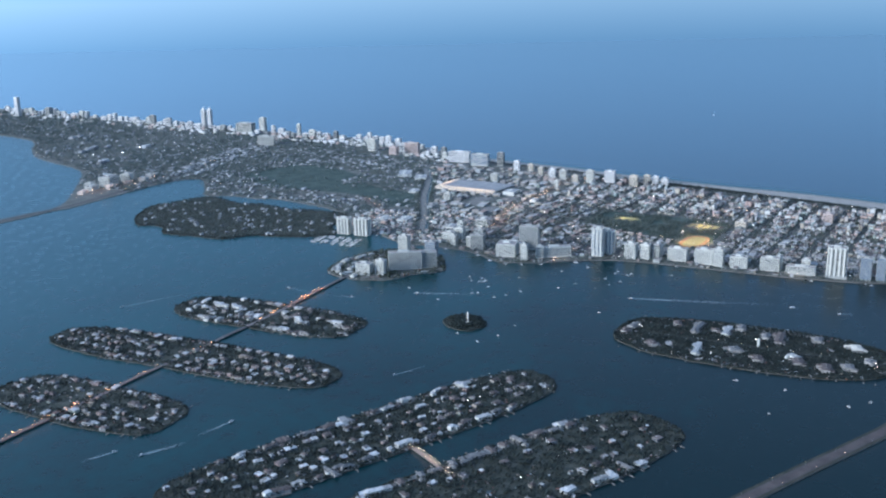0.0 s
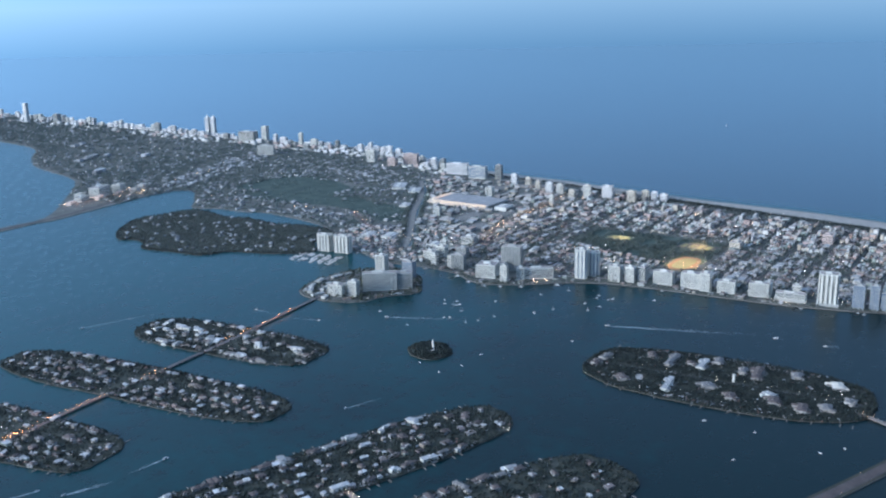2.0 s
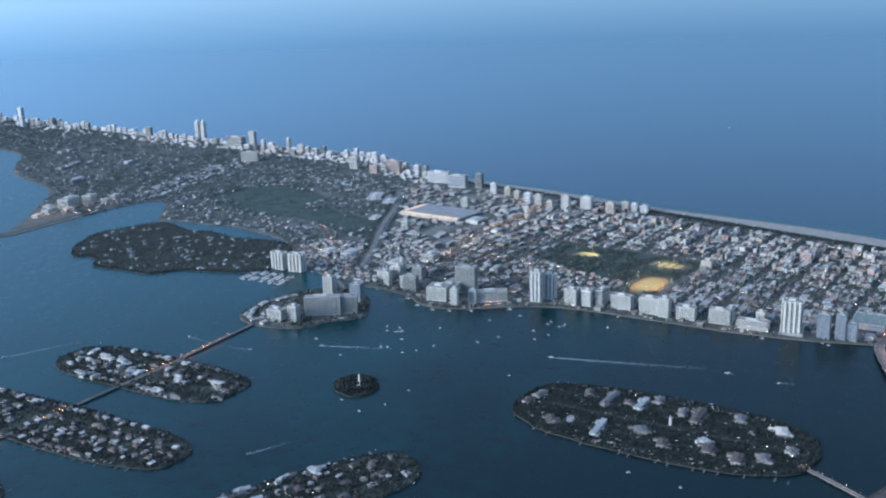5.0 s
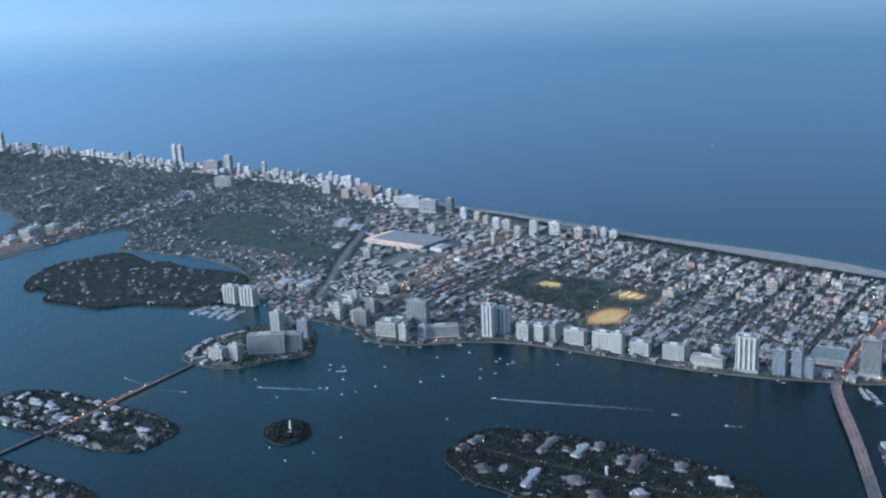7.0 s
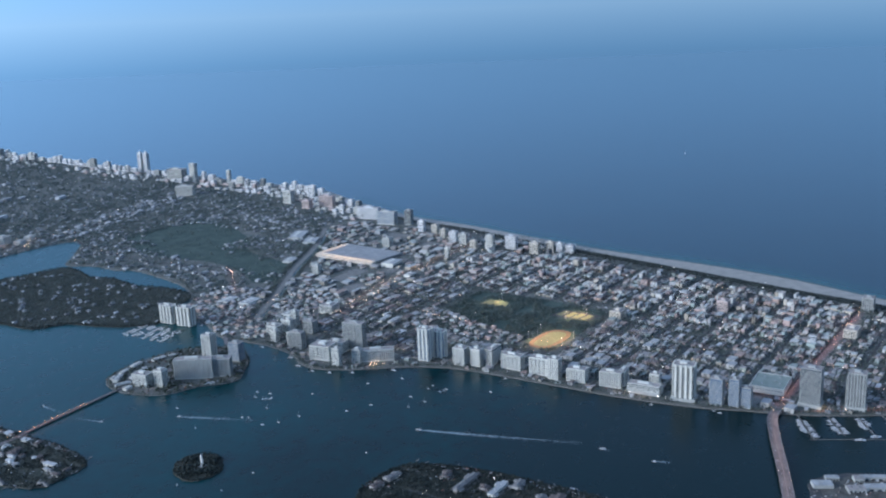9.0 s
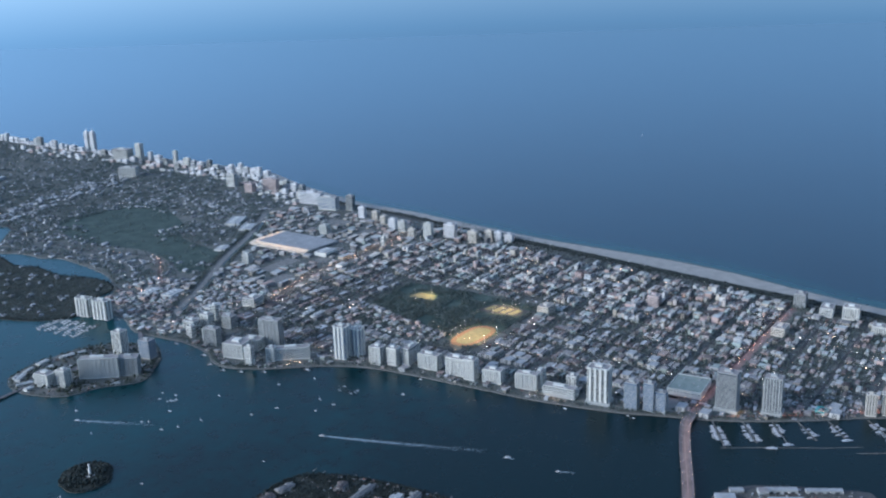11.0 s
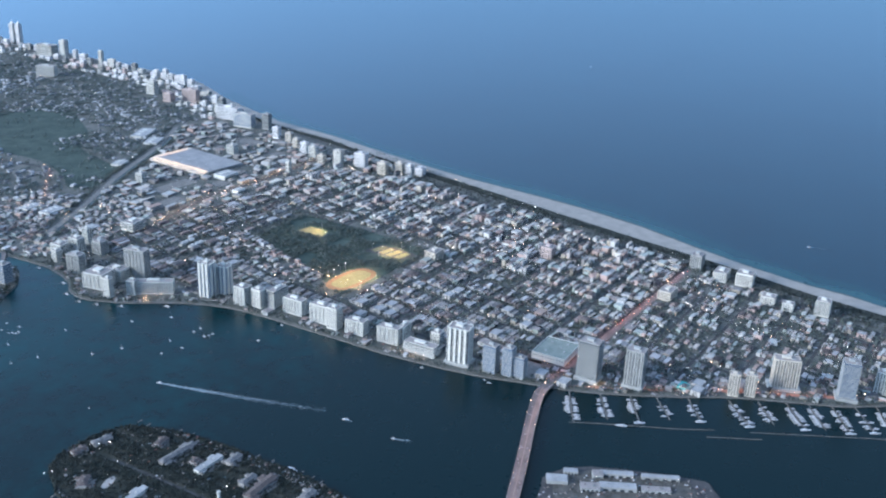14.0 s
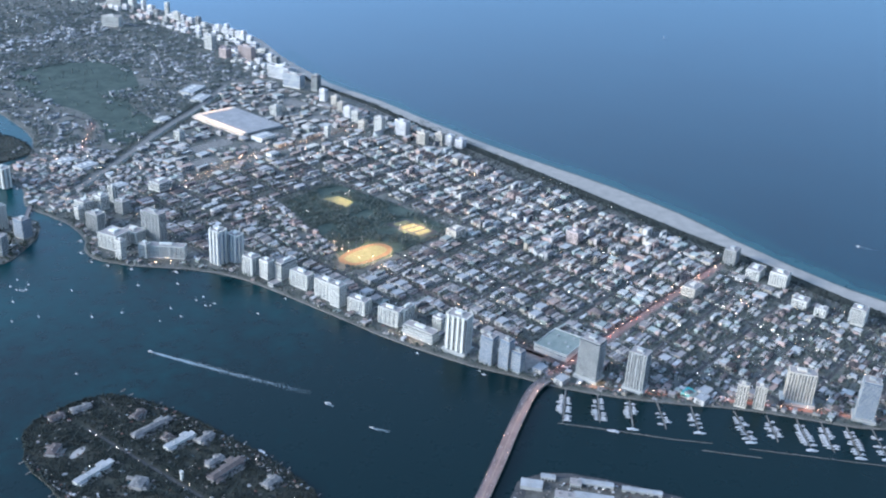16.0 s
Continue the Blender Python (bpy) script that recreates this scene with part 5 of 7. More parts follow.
# blocks on the bay side of the canal, and houses west of the park
quarter, yard = Geo(), []
for _ in range(1500):
    if random.random() < 0.75:
        x, y = random.uniform(-490, 60), random.uniform(1190, 1790)
    else:
        x, y = random.uniform(-78, 120), random.uniform(395, 845)
        if x > 50 + (y - 560) * 0.25:
            continue
    line = float(np.interp(x, [p[0] for p in CANAL], [p[1] for p in CANAL]))
    w, d = random.uniform(12, 34), random.uniform(10, 22)
    if y > 1000 and x > -300 and abs(y - line) < 38 or (x > -40 and y > 1640) or not inside(MAIN, x - w / 2 - 6, y) or not inside(MAIN, x, y + d / 2 + 6):
        continue
    if not all(abs(x - a) > ww + w / 2 or abs(y - b) > dd + d / 2 for a, b, ww, dd in RESERVED[4 if y > 1000 else 1:]):
        continue
    low_house(quarter, x, y, w, d, random.choice((4, 5, 6.5, 7, 9, 12)), random.uniform(0, 0.5) if y > 1000 else 0.0, random.random() < 0.12)
    reserve(x, y, w + 3, d + 3)
    for _ in range(3):
        r = random.uniform(2.5, 4.5)
        tx, ty = x + random.choice((-1, 1)) * (w / 2 + r + random.uniform(0, 4)), y + random.uniform(-d, d)
        if inside(MAIN, tx - 5, ty) and free(tx, ty, 0):
            yard.append((tx, ty, r, r * 1.8))
single("canal_side_blocks", quarter, (PALEWALLS, ROOFS, TILEROOF, GLASS), "mixed low blocks with pale flat roofs", "buildings", "stuff")
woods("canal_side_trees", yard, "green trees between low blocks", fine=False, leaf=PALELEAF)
# trees along the diagonal road
for x, y in smooth(CANAL, False, 40):
    for _ in range(5):
        s = random.choice((random.uniform(-46, -24), random.uniform(26, 46)))
        tx, ty = x + s * 0.5 + random.uniform(-4, 4), y - s * 0.86 + random.uniform(-4, 4)
        if inside(MAIN, tx - 6, ty) and all(abs(tx - a) > w or abs(ty - b) > d for a, b, w, d in RESERVED[4:]):
            r = random.uniform(3, 5)
            green.append((tx, ty, r, r * 1.9))
# park trees
for _ in range(3400):
    x, y = random.uniform(-70, 410), random.uniform(250, 840)
    if ((x - 42) / 112) ** 2 + ((y - 316) / 66) ** 2 > 1 and not (252 < x < 350 and 272 < y < 444) and not (255 < x < 328 and 630 < y < 748):
        if noise.noise((x * 0.012, y * 0.012, 0)) > -0.28 and all(abs(x - a) > w or abs(y - b) > d for a, b, w, d in RESERVED[1:]):
            r = random.uniform(3, 6)
            green.append((x, y, r, r * 1.8))
woods("street_trees", [s for s in green if inside(MAIN, s[0], s[1]) and not (abs(s[1] + 493) < 14 and -100 < s[0] < 800)], "green trees along streets and in the park", fine=False, leaf=CITYLEAF)

# shopping streets round the long mall, bigger flat roofs
mall, green = Geo(), []
for _ in range(2200):
    x, y = random.uniform(-430, 1150), random.uniform(1165, 2250)
    line = float(np.interp(x, [p[0] for p in CANAL], [p[1] for p in CANAL]))
    if y > line - 30:
        continue
    w, d = random.uniform(16, 62), random.uniform(13, 40)
    if wall_free(x, y, max(w, d) / 2 + 1) and abs(y - float(np.interp(x, [p[0] for p in lincoln], [p[1] for p in lincoln]))) > d / 2 + 12:
        low_house(mall, x, y, w, d, random.choice((5, 6, 7, 8, 9, 12, 16)), random.uniform(0.0, 0.15))
        reserve(x, y, w - 2, d - 2)
for _ in range(4500):
    x, y = random.uniform(-430, 1200), random.uniform(1165, 2300)
    line = float(np.interp(x, [p[0] for p in CANAL], [p[1] for p in CANAL]))
    if y < line - 14 and x < float(np.interp(y, [p[1] for p in COAST], [p[0] for p in COAST])) - 115 and wall_free(x, y, 1.5):
        r = random.uniform(2.8, 5)
        green.append((x, y, r, r * 2.0))
single("shopping_blocks", mall, (WALLS, PALEROOFS, TILEROOF, GLASS), "commercial blocks with broad flat pale roofs", "buildings", "stuff")
spots = [(q[0] + random.uniform(-9, 9), q[1] + random.uniform(-9, 9), random.random()) for q in green[::2]]
clutter("mall_yards", spots, "parked cars, awnings and small roofs between shops")
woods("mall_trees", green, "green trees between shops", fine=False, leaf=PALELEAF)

ob = thing("pool_hall", 30, -772, LAND, radians(12), "low hall with a bright teal roof near the marina", "hall")
g = Geo()
g.box(0, 0, -0.4, 42, 26, 6.4)
part("wall", g, WHITE, ob)
g = Geo()
g.box(0, 0, 6, 43, 27, 0.6)
part("roof", g, TEAL, ob, "teal sheet roof")

# northern suburbs
north, green = Geo(), []
for _ in range(9000):
    x, y = random.uniform(-300, 1850), random.uniform(1760, 9000) if random.random() < 0.55 else random.uniform(1500, 4200)
    line = float(np.interp(x, [p[0] for p in CANAL], [p[1] for p in CANAL]))
    if y < line + 40 or x > float(np.interp(y, [p[1] for p in COAST], [p[0] for p in COAST])) - 130 or not wall_free(x, y, 9):
        continue
    if random.random() < 0.22:
        low_house(north, x, y, random.uniform(13, 24), random.uniform(9, 14), random.uniform(4, 6.5), random.uniform(-0.3, 0.3), random.random() < 0.3, y < 4000)
    else:
        for _ in range(7):
            r = random.uniform(3.4, 6.4) * (1 + max(0, y - 3000) / 8000)
            green.append((x + random.uniform(-15, 15), y + random.uniform(-15, 15), r, r * 1.7))
for _ in range(21000):  # closed canopy further up the island
    y = random.uniform(2900, 9500)
    x = random.uniform(-300, 1900)
    if x > float(np.interp(y, [p[1] for p in COAST], [p[0] for p in COAST])) - 135 or not wall_free(x, y, 5):
        continue
    if random.random() < 0.035:
        low_house(north, x, y, random.uniform(10, 17), random.uniform(8, 12), random.uniform(8, 12), random.uniform(-0.3, 0.3), False, False)
    else:
        r = random.uniform(4.2, 7.2) * (1 + max(0, y - 3500) / 6000)
        green.append((x, y, r, r * random.uniform(1.0, 1.5)))
for hx, hy in ((560, 4600), (640, 4640), (720, 4600), (480, 4560), (900, 5200), (980, 5230), (840, 4350), (250, 4080), (300, 4120)):
    low_house(north, hx, hy, random.uniform(45, 75), random.uniform(24, 40), random.uniform(14, 20), 0.3, False, False)
for _ in range(10500):
    x, y = random.uniform(-830, -60), random.uniform(1640, 2800)
    if not inside(SHAPE["sunset"], x, y) or not inside(SHAPE["sunset"], x + 12, y) or not inside(SHAPE["sunset"], x - 12, y):
        continue
    if random.random() < 0.017:
        low_house(north, x, y, random.uniform(11, 22), random.uniform(8, 12), random.uniform(5.5, 7.5), random.uniform(-0.5, 0.5), random.random() < 0.35)
    else:
        r = random.uniform(2.9, 5.0)
        green.append((x, y, r, r * 1.6))
for _ in range(110):  # shops along the far cross street
    t = random.random()
    x, y = 150 + 1200 * t, 3340 + 400 * t + random.uniform(-110, 90)
    if wall_free(x, y, 12):
        low_house(north, x, y, random.uniform(16, 38), random.uniform(12, 24), random.uniform(5, 12), 0.32)
for _ in range(1300):  # golf course edges and copses
    x, y = random.uniform(-20, 850), random.uniform(1680, 3000)
    if noise.noise((x * 0.008, y * 0.008, 2)) > 0.02 and inside(MAIN, x, y) and y > float(np.interp(x, [p[0] for p in CANAL], [p[1] for p in CANAL])) + 30:
        r = random.uniform(4, 8)
        green.append((x, y, r, r * 1.6))
inland = [q for q in green if inside(SHAPE["sunset"], q[0], q[1])]
green = [q for q in green if not inside(SHAPE["sunset"], q[0], q[1])]
woods("villa_island_trees", inland, "dense dark trees between the villas of a large island", fine=False, leaf=CITYLEAF, clumps=1)
single("suburban_houses", north, (SUBURBWALLS, SUBURBROOFS, SLATEROOF, GLASS), "scattered suburban houses among trees", "houses", "stuff")
for x, y in offset(smooth(CANAL, False, 30), 25) + offset(smooth(CANAL, False, 30), 30):
    if random.random() < 0.8:
        r = random.uniform(3, 5.5)
        green.append((x + random.uniform(-3, 3), y + random.uniform(-3, 3), r, r * 1.8))
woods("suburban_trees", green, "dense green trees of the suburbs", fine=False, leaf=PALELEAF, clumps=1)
# houses between the canal and the golf lawns, and along their edges
edge, green = Geo(), []
for _ in range(2600):
    x, y = random.uniform(-160, 1250), random.uniform(1500, 3150)
    line = float(np.interp(x, [p[0] for p in CANAL], [p[1] for p in CANAL]))
    if y < line + 34 or not inside(MAIN, x - 14, y) or x > float(np.interp(y, [p[1] for p in COAST], [p[0] for p in COAST])) - 125:
        continue
    lawn = ((x - 310) / 140) ** 2 + ((y - 2150) / 520) ** 2 < 1 or ((x - 560) / 260) ** 2 + ((y - 2680) / 300) ** 2 < 1
    if lawn or not all(abs(x - a) > w + 8 or abs(y - b) > d + 8 for a, b, w, d in RESERVED[4:]):
        continue
    if random.random() < 0.3:
        low_house(edge, x, y, random.uniform(13, 24), random.uniform(10, 16), random.uniform(5, 9), random.uniform(-0.3, 0.3), random.random() < 0.4)
    else:
        for _ in range(2):
            r = random.uniform(3.5, 7)
            green.append((x + random.uniform(-9, 9), y + random.uniform(-9, 9), r, r * 1.7))
single("golf_side_houses", edge, (SUBURBWALLS, SUBURBROOFS, SLATEROOF, GLASS), "houses among trees beside the golf lawns", "houses", "stuff")
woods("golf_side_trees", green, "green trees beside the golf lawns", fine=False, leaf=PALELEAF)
# dunes and islets
spots = []
for y in range(-1850, 2600, 7):
    for _ in range(4):
        r = random.uniform(1.8, 4.0)
        spots.append((sandline(y) - dune(y) * random.uniform(-0.1, 0.95), y + random.uniform(-6, 6), r, r * 1.2))
for _ in range(2600):
    y = random.uniform(-1700, 1250)
    inner = sandline(y) - dune(y)
    r = random.uniform(1.8, 3.6)
    spots.append((inner - random.random() ** 1.6 * 62 - 4, y, r, r * 2.2))
woods("dune_scrub", spots, "dark dune scrub and palms along the beach", fine=False, leaf=DARKLEAF)
spots = []
for _ in range(420):
    x, y = -1210 + random.uniform(-66, 66), 612 + random.uniform(-66, 66)
    if inside(stadium(-1210, 612, 62, 52, 40, 24, 0, 2.2), x, y):
        r = random.uniform(2.4, 4.6)
        spots.append((x, y, r, r * 2.2))
woods("islet_trees", spots, "dense dark trees on the small round island", leaf=DARKLEAF)
# low club houses and annexes on the tower island
for hx, hy, hw, hd, hh, ht in ((-838, 1352, 42, 18, 8, 12), (-944, 1302, 50, 16, 9, 32), (-966, 1250, 46, 14, 7, -25), (-948, 1322, 26, 12, 6, 30), (-895, 1336, 36, 14, 7, 15), (-760, 1338, 46, 16, 6, -6),
                               (-900, 1276, 40, 14, 6, 10), (-715, 1326, 30, 14, 5, -10), (-980, 1205, 26, 16, 8, 5), (-850, 1300, 36, 16, 5, 8), (-690, 1060, 30, 12, 5, 30), (-820, 1020, 30, 12, 4, -40)):
    if free(hx, hy, 3):
        flat_block("club_house", hx, hy, hw, hd, hh, ht, WHITEROOF, "low white club house by the shore", "house")
spots = []
for _ in range(500):
    x, y = random.uniform(-1005, -540), random.uniform(960, 1380)
    if inside(SHAPE["belle"], x - 3, y) and inside(SHAPE["belle"], x + 3, y) and free(x, y, -2):
        spots.append((x, y, random.random()))
clutter("quays_and_pool_decks", spots, "paved quays, cars and pool decks round the towers")


def rim(key, gap, r0, r1, chance=0.8, leaf=None):
    """Trees right along an island's seawall."""
    shape, out = SHAPE[key], []
    cx, cy = sum(p[0] for p in shape) / len(shape), sum(p[1] for p in shape) / len(shape)
    for i in range(len(shape)):
        a, b = shape[i], shape[(i + 1) % len(shape)]
        d = math.hypot(b[0] - a[0], b[1] - a[1])
        for k in range(int(d / gap) + 1):
            t = (k + random.random()) * gap / max(d, gap)
            x, y = a[0] + (b[0] - a[0]) * t, a[1] + (b[1] - a[1]) * t
            # step inwards across the wall
            nx, ny = -(b[1] - a[1]) / d, (b[0] - a[0]) / d
            if (cx - x) * nx + (cy - y) * ny < 0:
                nx, ny = -nx, -ny
            s = random.uniform(0.4, 6)
            x, y = x + nx * s, y + ny * s
            if inside(shape, x, y) and random.random() < chance:
                r = random.uniform(r0, r1)
                out.append((x, y, r, r * random.uniform(0.8, 1.7)))
    woods("shore_trees", out, "dark trees and hedges along the seawall", fine=False, leaf=leaf)


rim("star", 3.0, 2.2, 4.2, 0.95, DARKLEAF)
rim("monument", 2.6, 2.0, 3.6, 0.9, DARKLEAF)
for key in ("rivo", "dilido", "marino", "hib", "palm"):
    rim(key, 4.0, 1.8, 3.4, 0.7, DARKLEAF)
rim("belle", 6.0, 2.2, 4.0, 0.7)
rim("sunset", 6.0, 3.0, 6.0, 0.95, DARKLEAF)
spots = []
for _ in range(900):
    x, y = random.uniform(-1005, -540), random.uniform(960, 1380)
    if inside(SHAPE["belle"], x - 9, y) and inside(SHAPE["belle"], x + 9, y) and free(x, y, -6):
        r = random.uniform(3, 5.5)
        spots.append((x, y, r, r * 1.8))
woods("island_trees", spots, "dark trees round the island's towers")


# ---- monument ----
ob = thing("monument", -1203, 606, LAND, 0, "tall white stone obelisk on a stepped base among trees", "monument")
g = Geo()
g.box(0, 0, -0.5, 16, 16, 2.5)
g.box(0, 0, 2.0, 11, 11, 2.0)
part("base", g, STONE, ob)
g = Geo()
g.box(0, 0, 4.0, 5.5, 5.5, 26, 0, 0, 0, 0.6)
g.box(0, 0, 30.0, 3.3, 3.3, 3.5, 0, 0, 0, 0.1)
part("shaft", g, STONE, ob)

# ---- convention hall ----
ob = thing("convention_hall", 606, 1640, LAND, radians(-2), "huge flat-roofed exhibition hall with a lit cream gallery", "hall")
HALLROOF = surface("hall_roof_membrane", (0.23, 0.235, 0.235), (0.32, 0.32, 0.315), 30, 0.9, 5)
g = Geo()
g.box(14, 0, -0.5, 190, 345, 12.5)
part("wall", g, GREYWALL, ob, "grey hall wall")
g = Geo()
g.box(14, -10, 12, 188, 322, 1.4)
top = part("roof", g, HALLROOF, ob, "broad pale grey membrane roof")
for hx in range(-56, 100, 38):
    for hy in range(-140, 130, 54):
        g = Geo()
        g.box(hx, hy, 13.4, 6, 4, 1.4)
        part("roof_vent", g, GREYWALL, top)
for hx, wide, tall in ((-84, 10, 14.0), (-94, 8, 11.5), (-103, 8, 8.5)):
    g = Geo()
    g.box(hx, 0, -0.5, wide, 344, tall + 0.5)
    part("gallery_step", g, CREAM, ob, "stepped cream gallery, lit")
    g = Geo()
    for i in range(26):
        g.box(hx - wide / 2, (i - 12.5) * 13.0, tall - 3.4, 0.4, 9.5, 2.2)
    tagged(part("gallery_glazing", g, GLASS, ob), kind="stuff")
g = Geo()
g.box(14, 162, 12, 186, 19, 2.6)
part("north_gallery", g, CREAM, ob, "cream lit gallery roof")
g = Geo()
for i in range(16):
    g.box(14 + (i - 7.5) * 11.4, -172.6, 0.6, 7.5, 0.5, 6.0)
tagged(part("south_doors", g, GLASS, ob), kind="stuff")

# ---- green-roofed store beside the bridge ----
ob = thing("store_block", -8, -430, LAND, radians(5), "wide pale store block with a green-grey roof", "store")
g = Geo()
g.box(0, 0, -0.5, 108, 94, 18.5)
part("wall", g, WHITE, ob)
g = Geo()
g.box(0, 0, 18, 105, 91, 0.6)
top = part("roof", g, surface("green_roof_sheet", (0.20, 0.232, 0.20), (0.28, 0.31, 0.27), 18, 0.95, 3), ob, "green-grey flat roof")
for a, b, w, d in ((-53.4, 0, 1.2, 94), (53.4, 0, 1.2, 94), (0, -46.4, 105.6, 1.2), (0, 46.4, 105.6, 1.2)):
    g = Geo()
    g.box(a, b, 18, w, d, 2.2)
    part("parapet", g, WHITE, ob)
for a, b in ((-30, 18), (4, -12), (26, 22), (-12, -28), (34, -20)):
    g = Geo()
    g.box(a, b, 18.5, 7, 5, 2.4)
    part("cooling_unit", g, GREYWALL, top)
g = Geo()
for i in range(11):
    g.box((i - 5) * 9.4, -47, 11, 5, 0.4, 1.8)
    g.box(-54, (i - 5) * 8.2, 11, 0.4, 4.4, 1.8)
tagged(part("glazing", g, GLASS, ob), kind="stuff")


# ---- bridges ----
def deck(name, line, width, z0, z1, label, piers=30, rail=True):
    """A road bridge: deck, parapets and piers, rising gently in the middle."""
    ob = thing(name, line[0][0], line[0][1], 0, 0, label, "bridge")
    ox, oy = line[0]
    n = len(line)
    zs = [z0 + (z1 - z0) * math.sin(math.pi * i / (n - 1)) for i in range(n)]
    loc = [(x - ox, y - oy) for x, y in line]
    left, right = offset(loc, -width / 2), offset(loc, width / 2)
    g = Geo()
    g.add([(x, y, z) for (x, y), z in zip(left, zs)] + [(x, y, z) for (x, y), z in zip(right, zs)] +
          [(x, y, z - 1.6) for (x, y), z in zip(left, zs)] + [(x, y, z - 1.6) for (x, y), z in zip(right, zs)],
          [f for i in range(n - 1) for f in ((i, n + i, n + i + 1, i + 1), (2 * n + i, i, i + 1, 2 * n + i + 1),
                                             (n + i, 3 * n + i, 3 * n + i + 1, n + i + 1), (3 * n + i, 2 * n + i, 2 * n + i + 1, 3 * n + i + 1))])
    part("deck", g, DECK, ob)
    for s in (-1, 1):
        o1, o2 = offset(loc, s * width / 2), offset(loc, s * (width / 2 - 0.5))
        g = Geo()
        g.add([(x, y, z) for (x, y), z in zip(o1, zs)] + [(x, y, z + 1.1) for (x, y), z in zip(o1, zs)] +
              [(x, y, z + 1.1) for (x, y), z in zip(o2, zs)] + [(x, y, z) for (x, y), z in zip(o2, zs)],
              [f for i in range(n - 1) for k in range(3) for f in ((k * n + i, (k + 1) * n + i, (k + 1) * n + i + 1, k * n + i + 1),)])
        part("parapet", g, SEAWALL, ob)
    if width > 20:  # two carriageways with a pale median between them
        for s in (-1, 1):
            o1, o2 = offset(loc, s * 1.2), offset(loc, s * (width / 2 - 2.6))
            g = Geo()
            g.add([(x, y, z + 0.07) for (x, y), z in zip(o1, zs)] + [(x, y, z + 0.07) for (x, y), z in zip(o2, zs)],
                  [(i, i + 1, n + i + 1, n + i) if s < 0 else (i, n + i, n + i + 1, i + 1) for i in range(n - 1)])
            part("carriageway", g, LANES, ob, "worn grey concrete lanes")
        g = Geo()
        o1, o2 = offset(loc, -0.4), offset(loc, 0.4)
        g.add([(x, y, z + dz) for o, dz in ((o1, 0.0), (o1, 0.9), (o2, 0.9), (o2, 0.0)) for (x, y), z in zip(o, zs)],
              [(k * n + i, (k + 1) * n + i, (k + 1) * n + i + 1, k * n + i + 1) for i in range(n - 1) for k in range(3)])
        part("median_barrier", g, SEAWALL, ob)
    total = 0.0
    for i in range(n - 1):
        total += math.hypot(line[i + 1][0] - line[i][0], line[i + 1][1] - line[i][1])
        if total > piers:
            total = 0
            a = math.atan2(line[i + 1][1] - line[i][1], line[i + 1][0] - line[i][0])
            g = Geo()
            g.box(loc[i][0], loc[i][1], -2, 2.0, width * 0.8, zs[i] + 0.6, a)
            part("pier", g, SEAWALL, ob)
    return zs


def densify(a, b, n):
    return [(a[0] + (b[0] - a[0]) * i / n, a[1] + (b[1] - a[1]) * i / n) for i in range(n + 1)]


MACB = smooth([(-830, -742), (-713, -696), (-604, -653), (-500, -611), (-370, -556), (-240, -507), (-165, -497), (-110, -493)], False, 8)
deck("highway_bridge", MACB, 27, 3.0, 13.0, "broad concrete highway bridge with parapets and traffic", 40)
SPANS = [((-2560, 1100), (-2275, 1118)), ((-2068, 1134), (-1915, 1145)), ((-1712, 1156), (-1562, 1167)), ((-1345, 1186), (-985, 1232))]
for a, b in SPANS:
    deck("causeway_bridge", densify(a, b, 16), 10.5, 3.4, 4.6, "low concrete causeway bridge between villa islands", 18)
deck("island_bridge", densify((-1972, 292), (-2042, 142), 10), 11, 3.0, 4.2, "small lamp-lined bridge between two villa islands", 18)
deck("island_bridge", densify((-1030, -498), (-1114, -668), 10), 10, 3.0, 4.2, "small lamp-lined bridge to the mansion island", 18)
deck("causeway_bridge", densify((-560, 1228), (-470, 1350), 10), 13, 3.2, 4.0, "short concrete bridge from the tower island", 18)
g = Geo()
for (x0, y0), (x1, y1) in (((-2275, 1118), (-2068, 1134)), ((-1915, 1145), (-1712, 1156)), ((-1562, 1167), (-1345, 1186)), ((-985, 1232), (-560, 1228))):
    ln = [(x0, y0), (x1, y1)]
    g.ribbon(offset(ln, -6.5), offset(ln, 6.5), LAND + 0.6)
single("causeway_road", g, DECK, "pale causeway road across the islands", "road", "structure")


# ---- lamps ----
def lamp_proto(mat, head):
    ob = thing("street_lamp", 0, 0, 0, 0)
    g = Geo()
    g.box(0, 0, 0, 0.3, 0.3, 5.6, 0, 0, 0, 0.6)
    pole = part("pole", g, METAL, ob)
    g = Geo()
    g.add([tuple(p * head + np.array((0, 0, 5.9))) for p in ICO], ICOF)
    part("lamp_head", g, mat, pole, "glowing lamp head")
    return ob


LAMPS = {"warm": lamp_proto(LAMP_WARM, 0.40), "white": lamp_proto(LAMP_WHITE, 0.30), "dim": lamp_proto(DIM_WARM, 0.26)}
lamp_used = dict.fromkeys(LAMPS, False)


def lamp(kind, x, y, z, label, group):
    m = pose(x * K, y * K, z * K)
    if lamp_used[kind]:
        ob = copy_thing(LAMPS[kind], m)
    else:
        ob, lamp_used[kind] = LAMPS[kind], True
        ob.matrix_basis = m
    tagged(ob, label, "street lamp", group)


def lamp_row(kind, line, step, side, z, label, group):
    ln = smooth(line, False, 30) if len(line) > 2 else densify(line[0], line[1], 80)
    ln = offset(ln, side)
    gone = step
    for i in range(1, len(ln)):
        gone += math.hypot(ln[i][0] - ln[i - 1][0], ln[i][1] - ln[i - 1][1])
        if gone >= step:
            gone = 0.0
            lamp(kind, ln[i][0], ln[i][1], z, label, group)


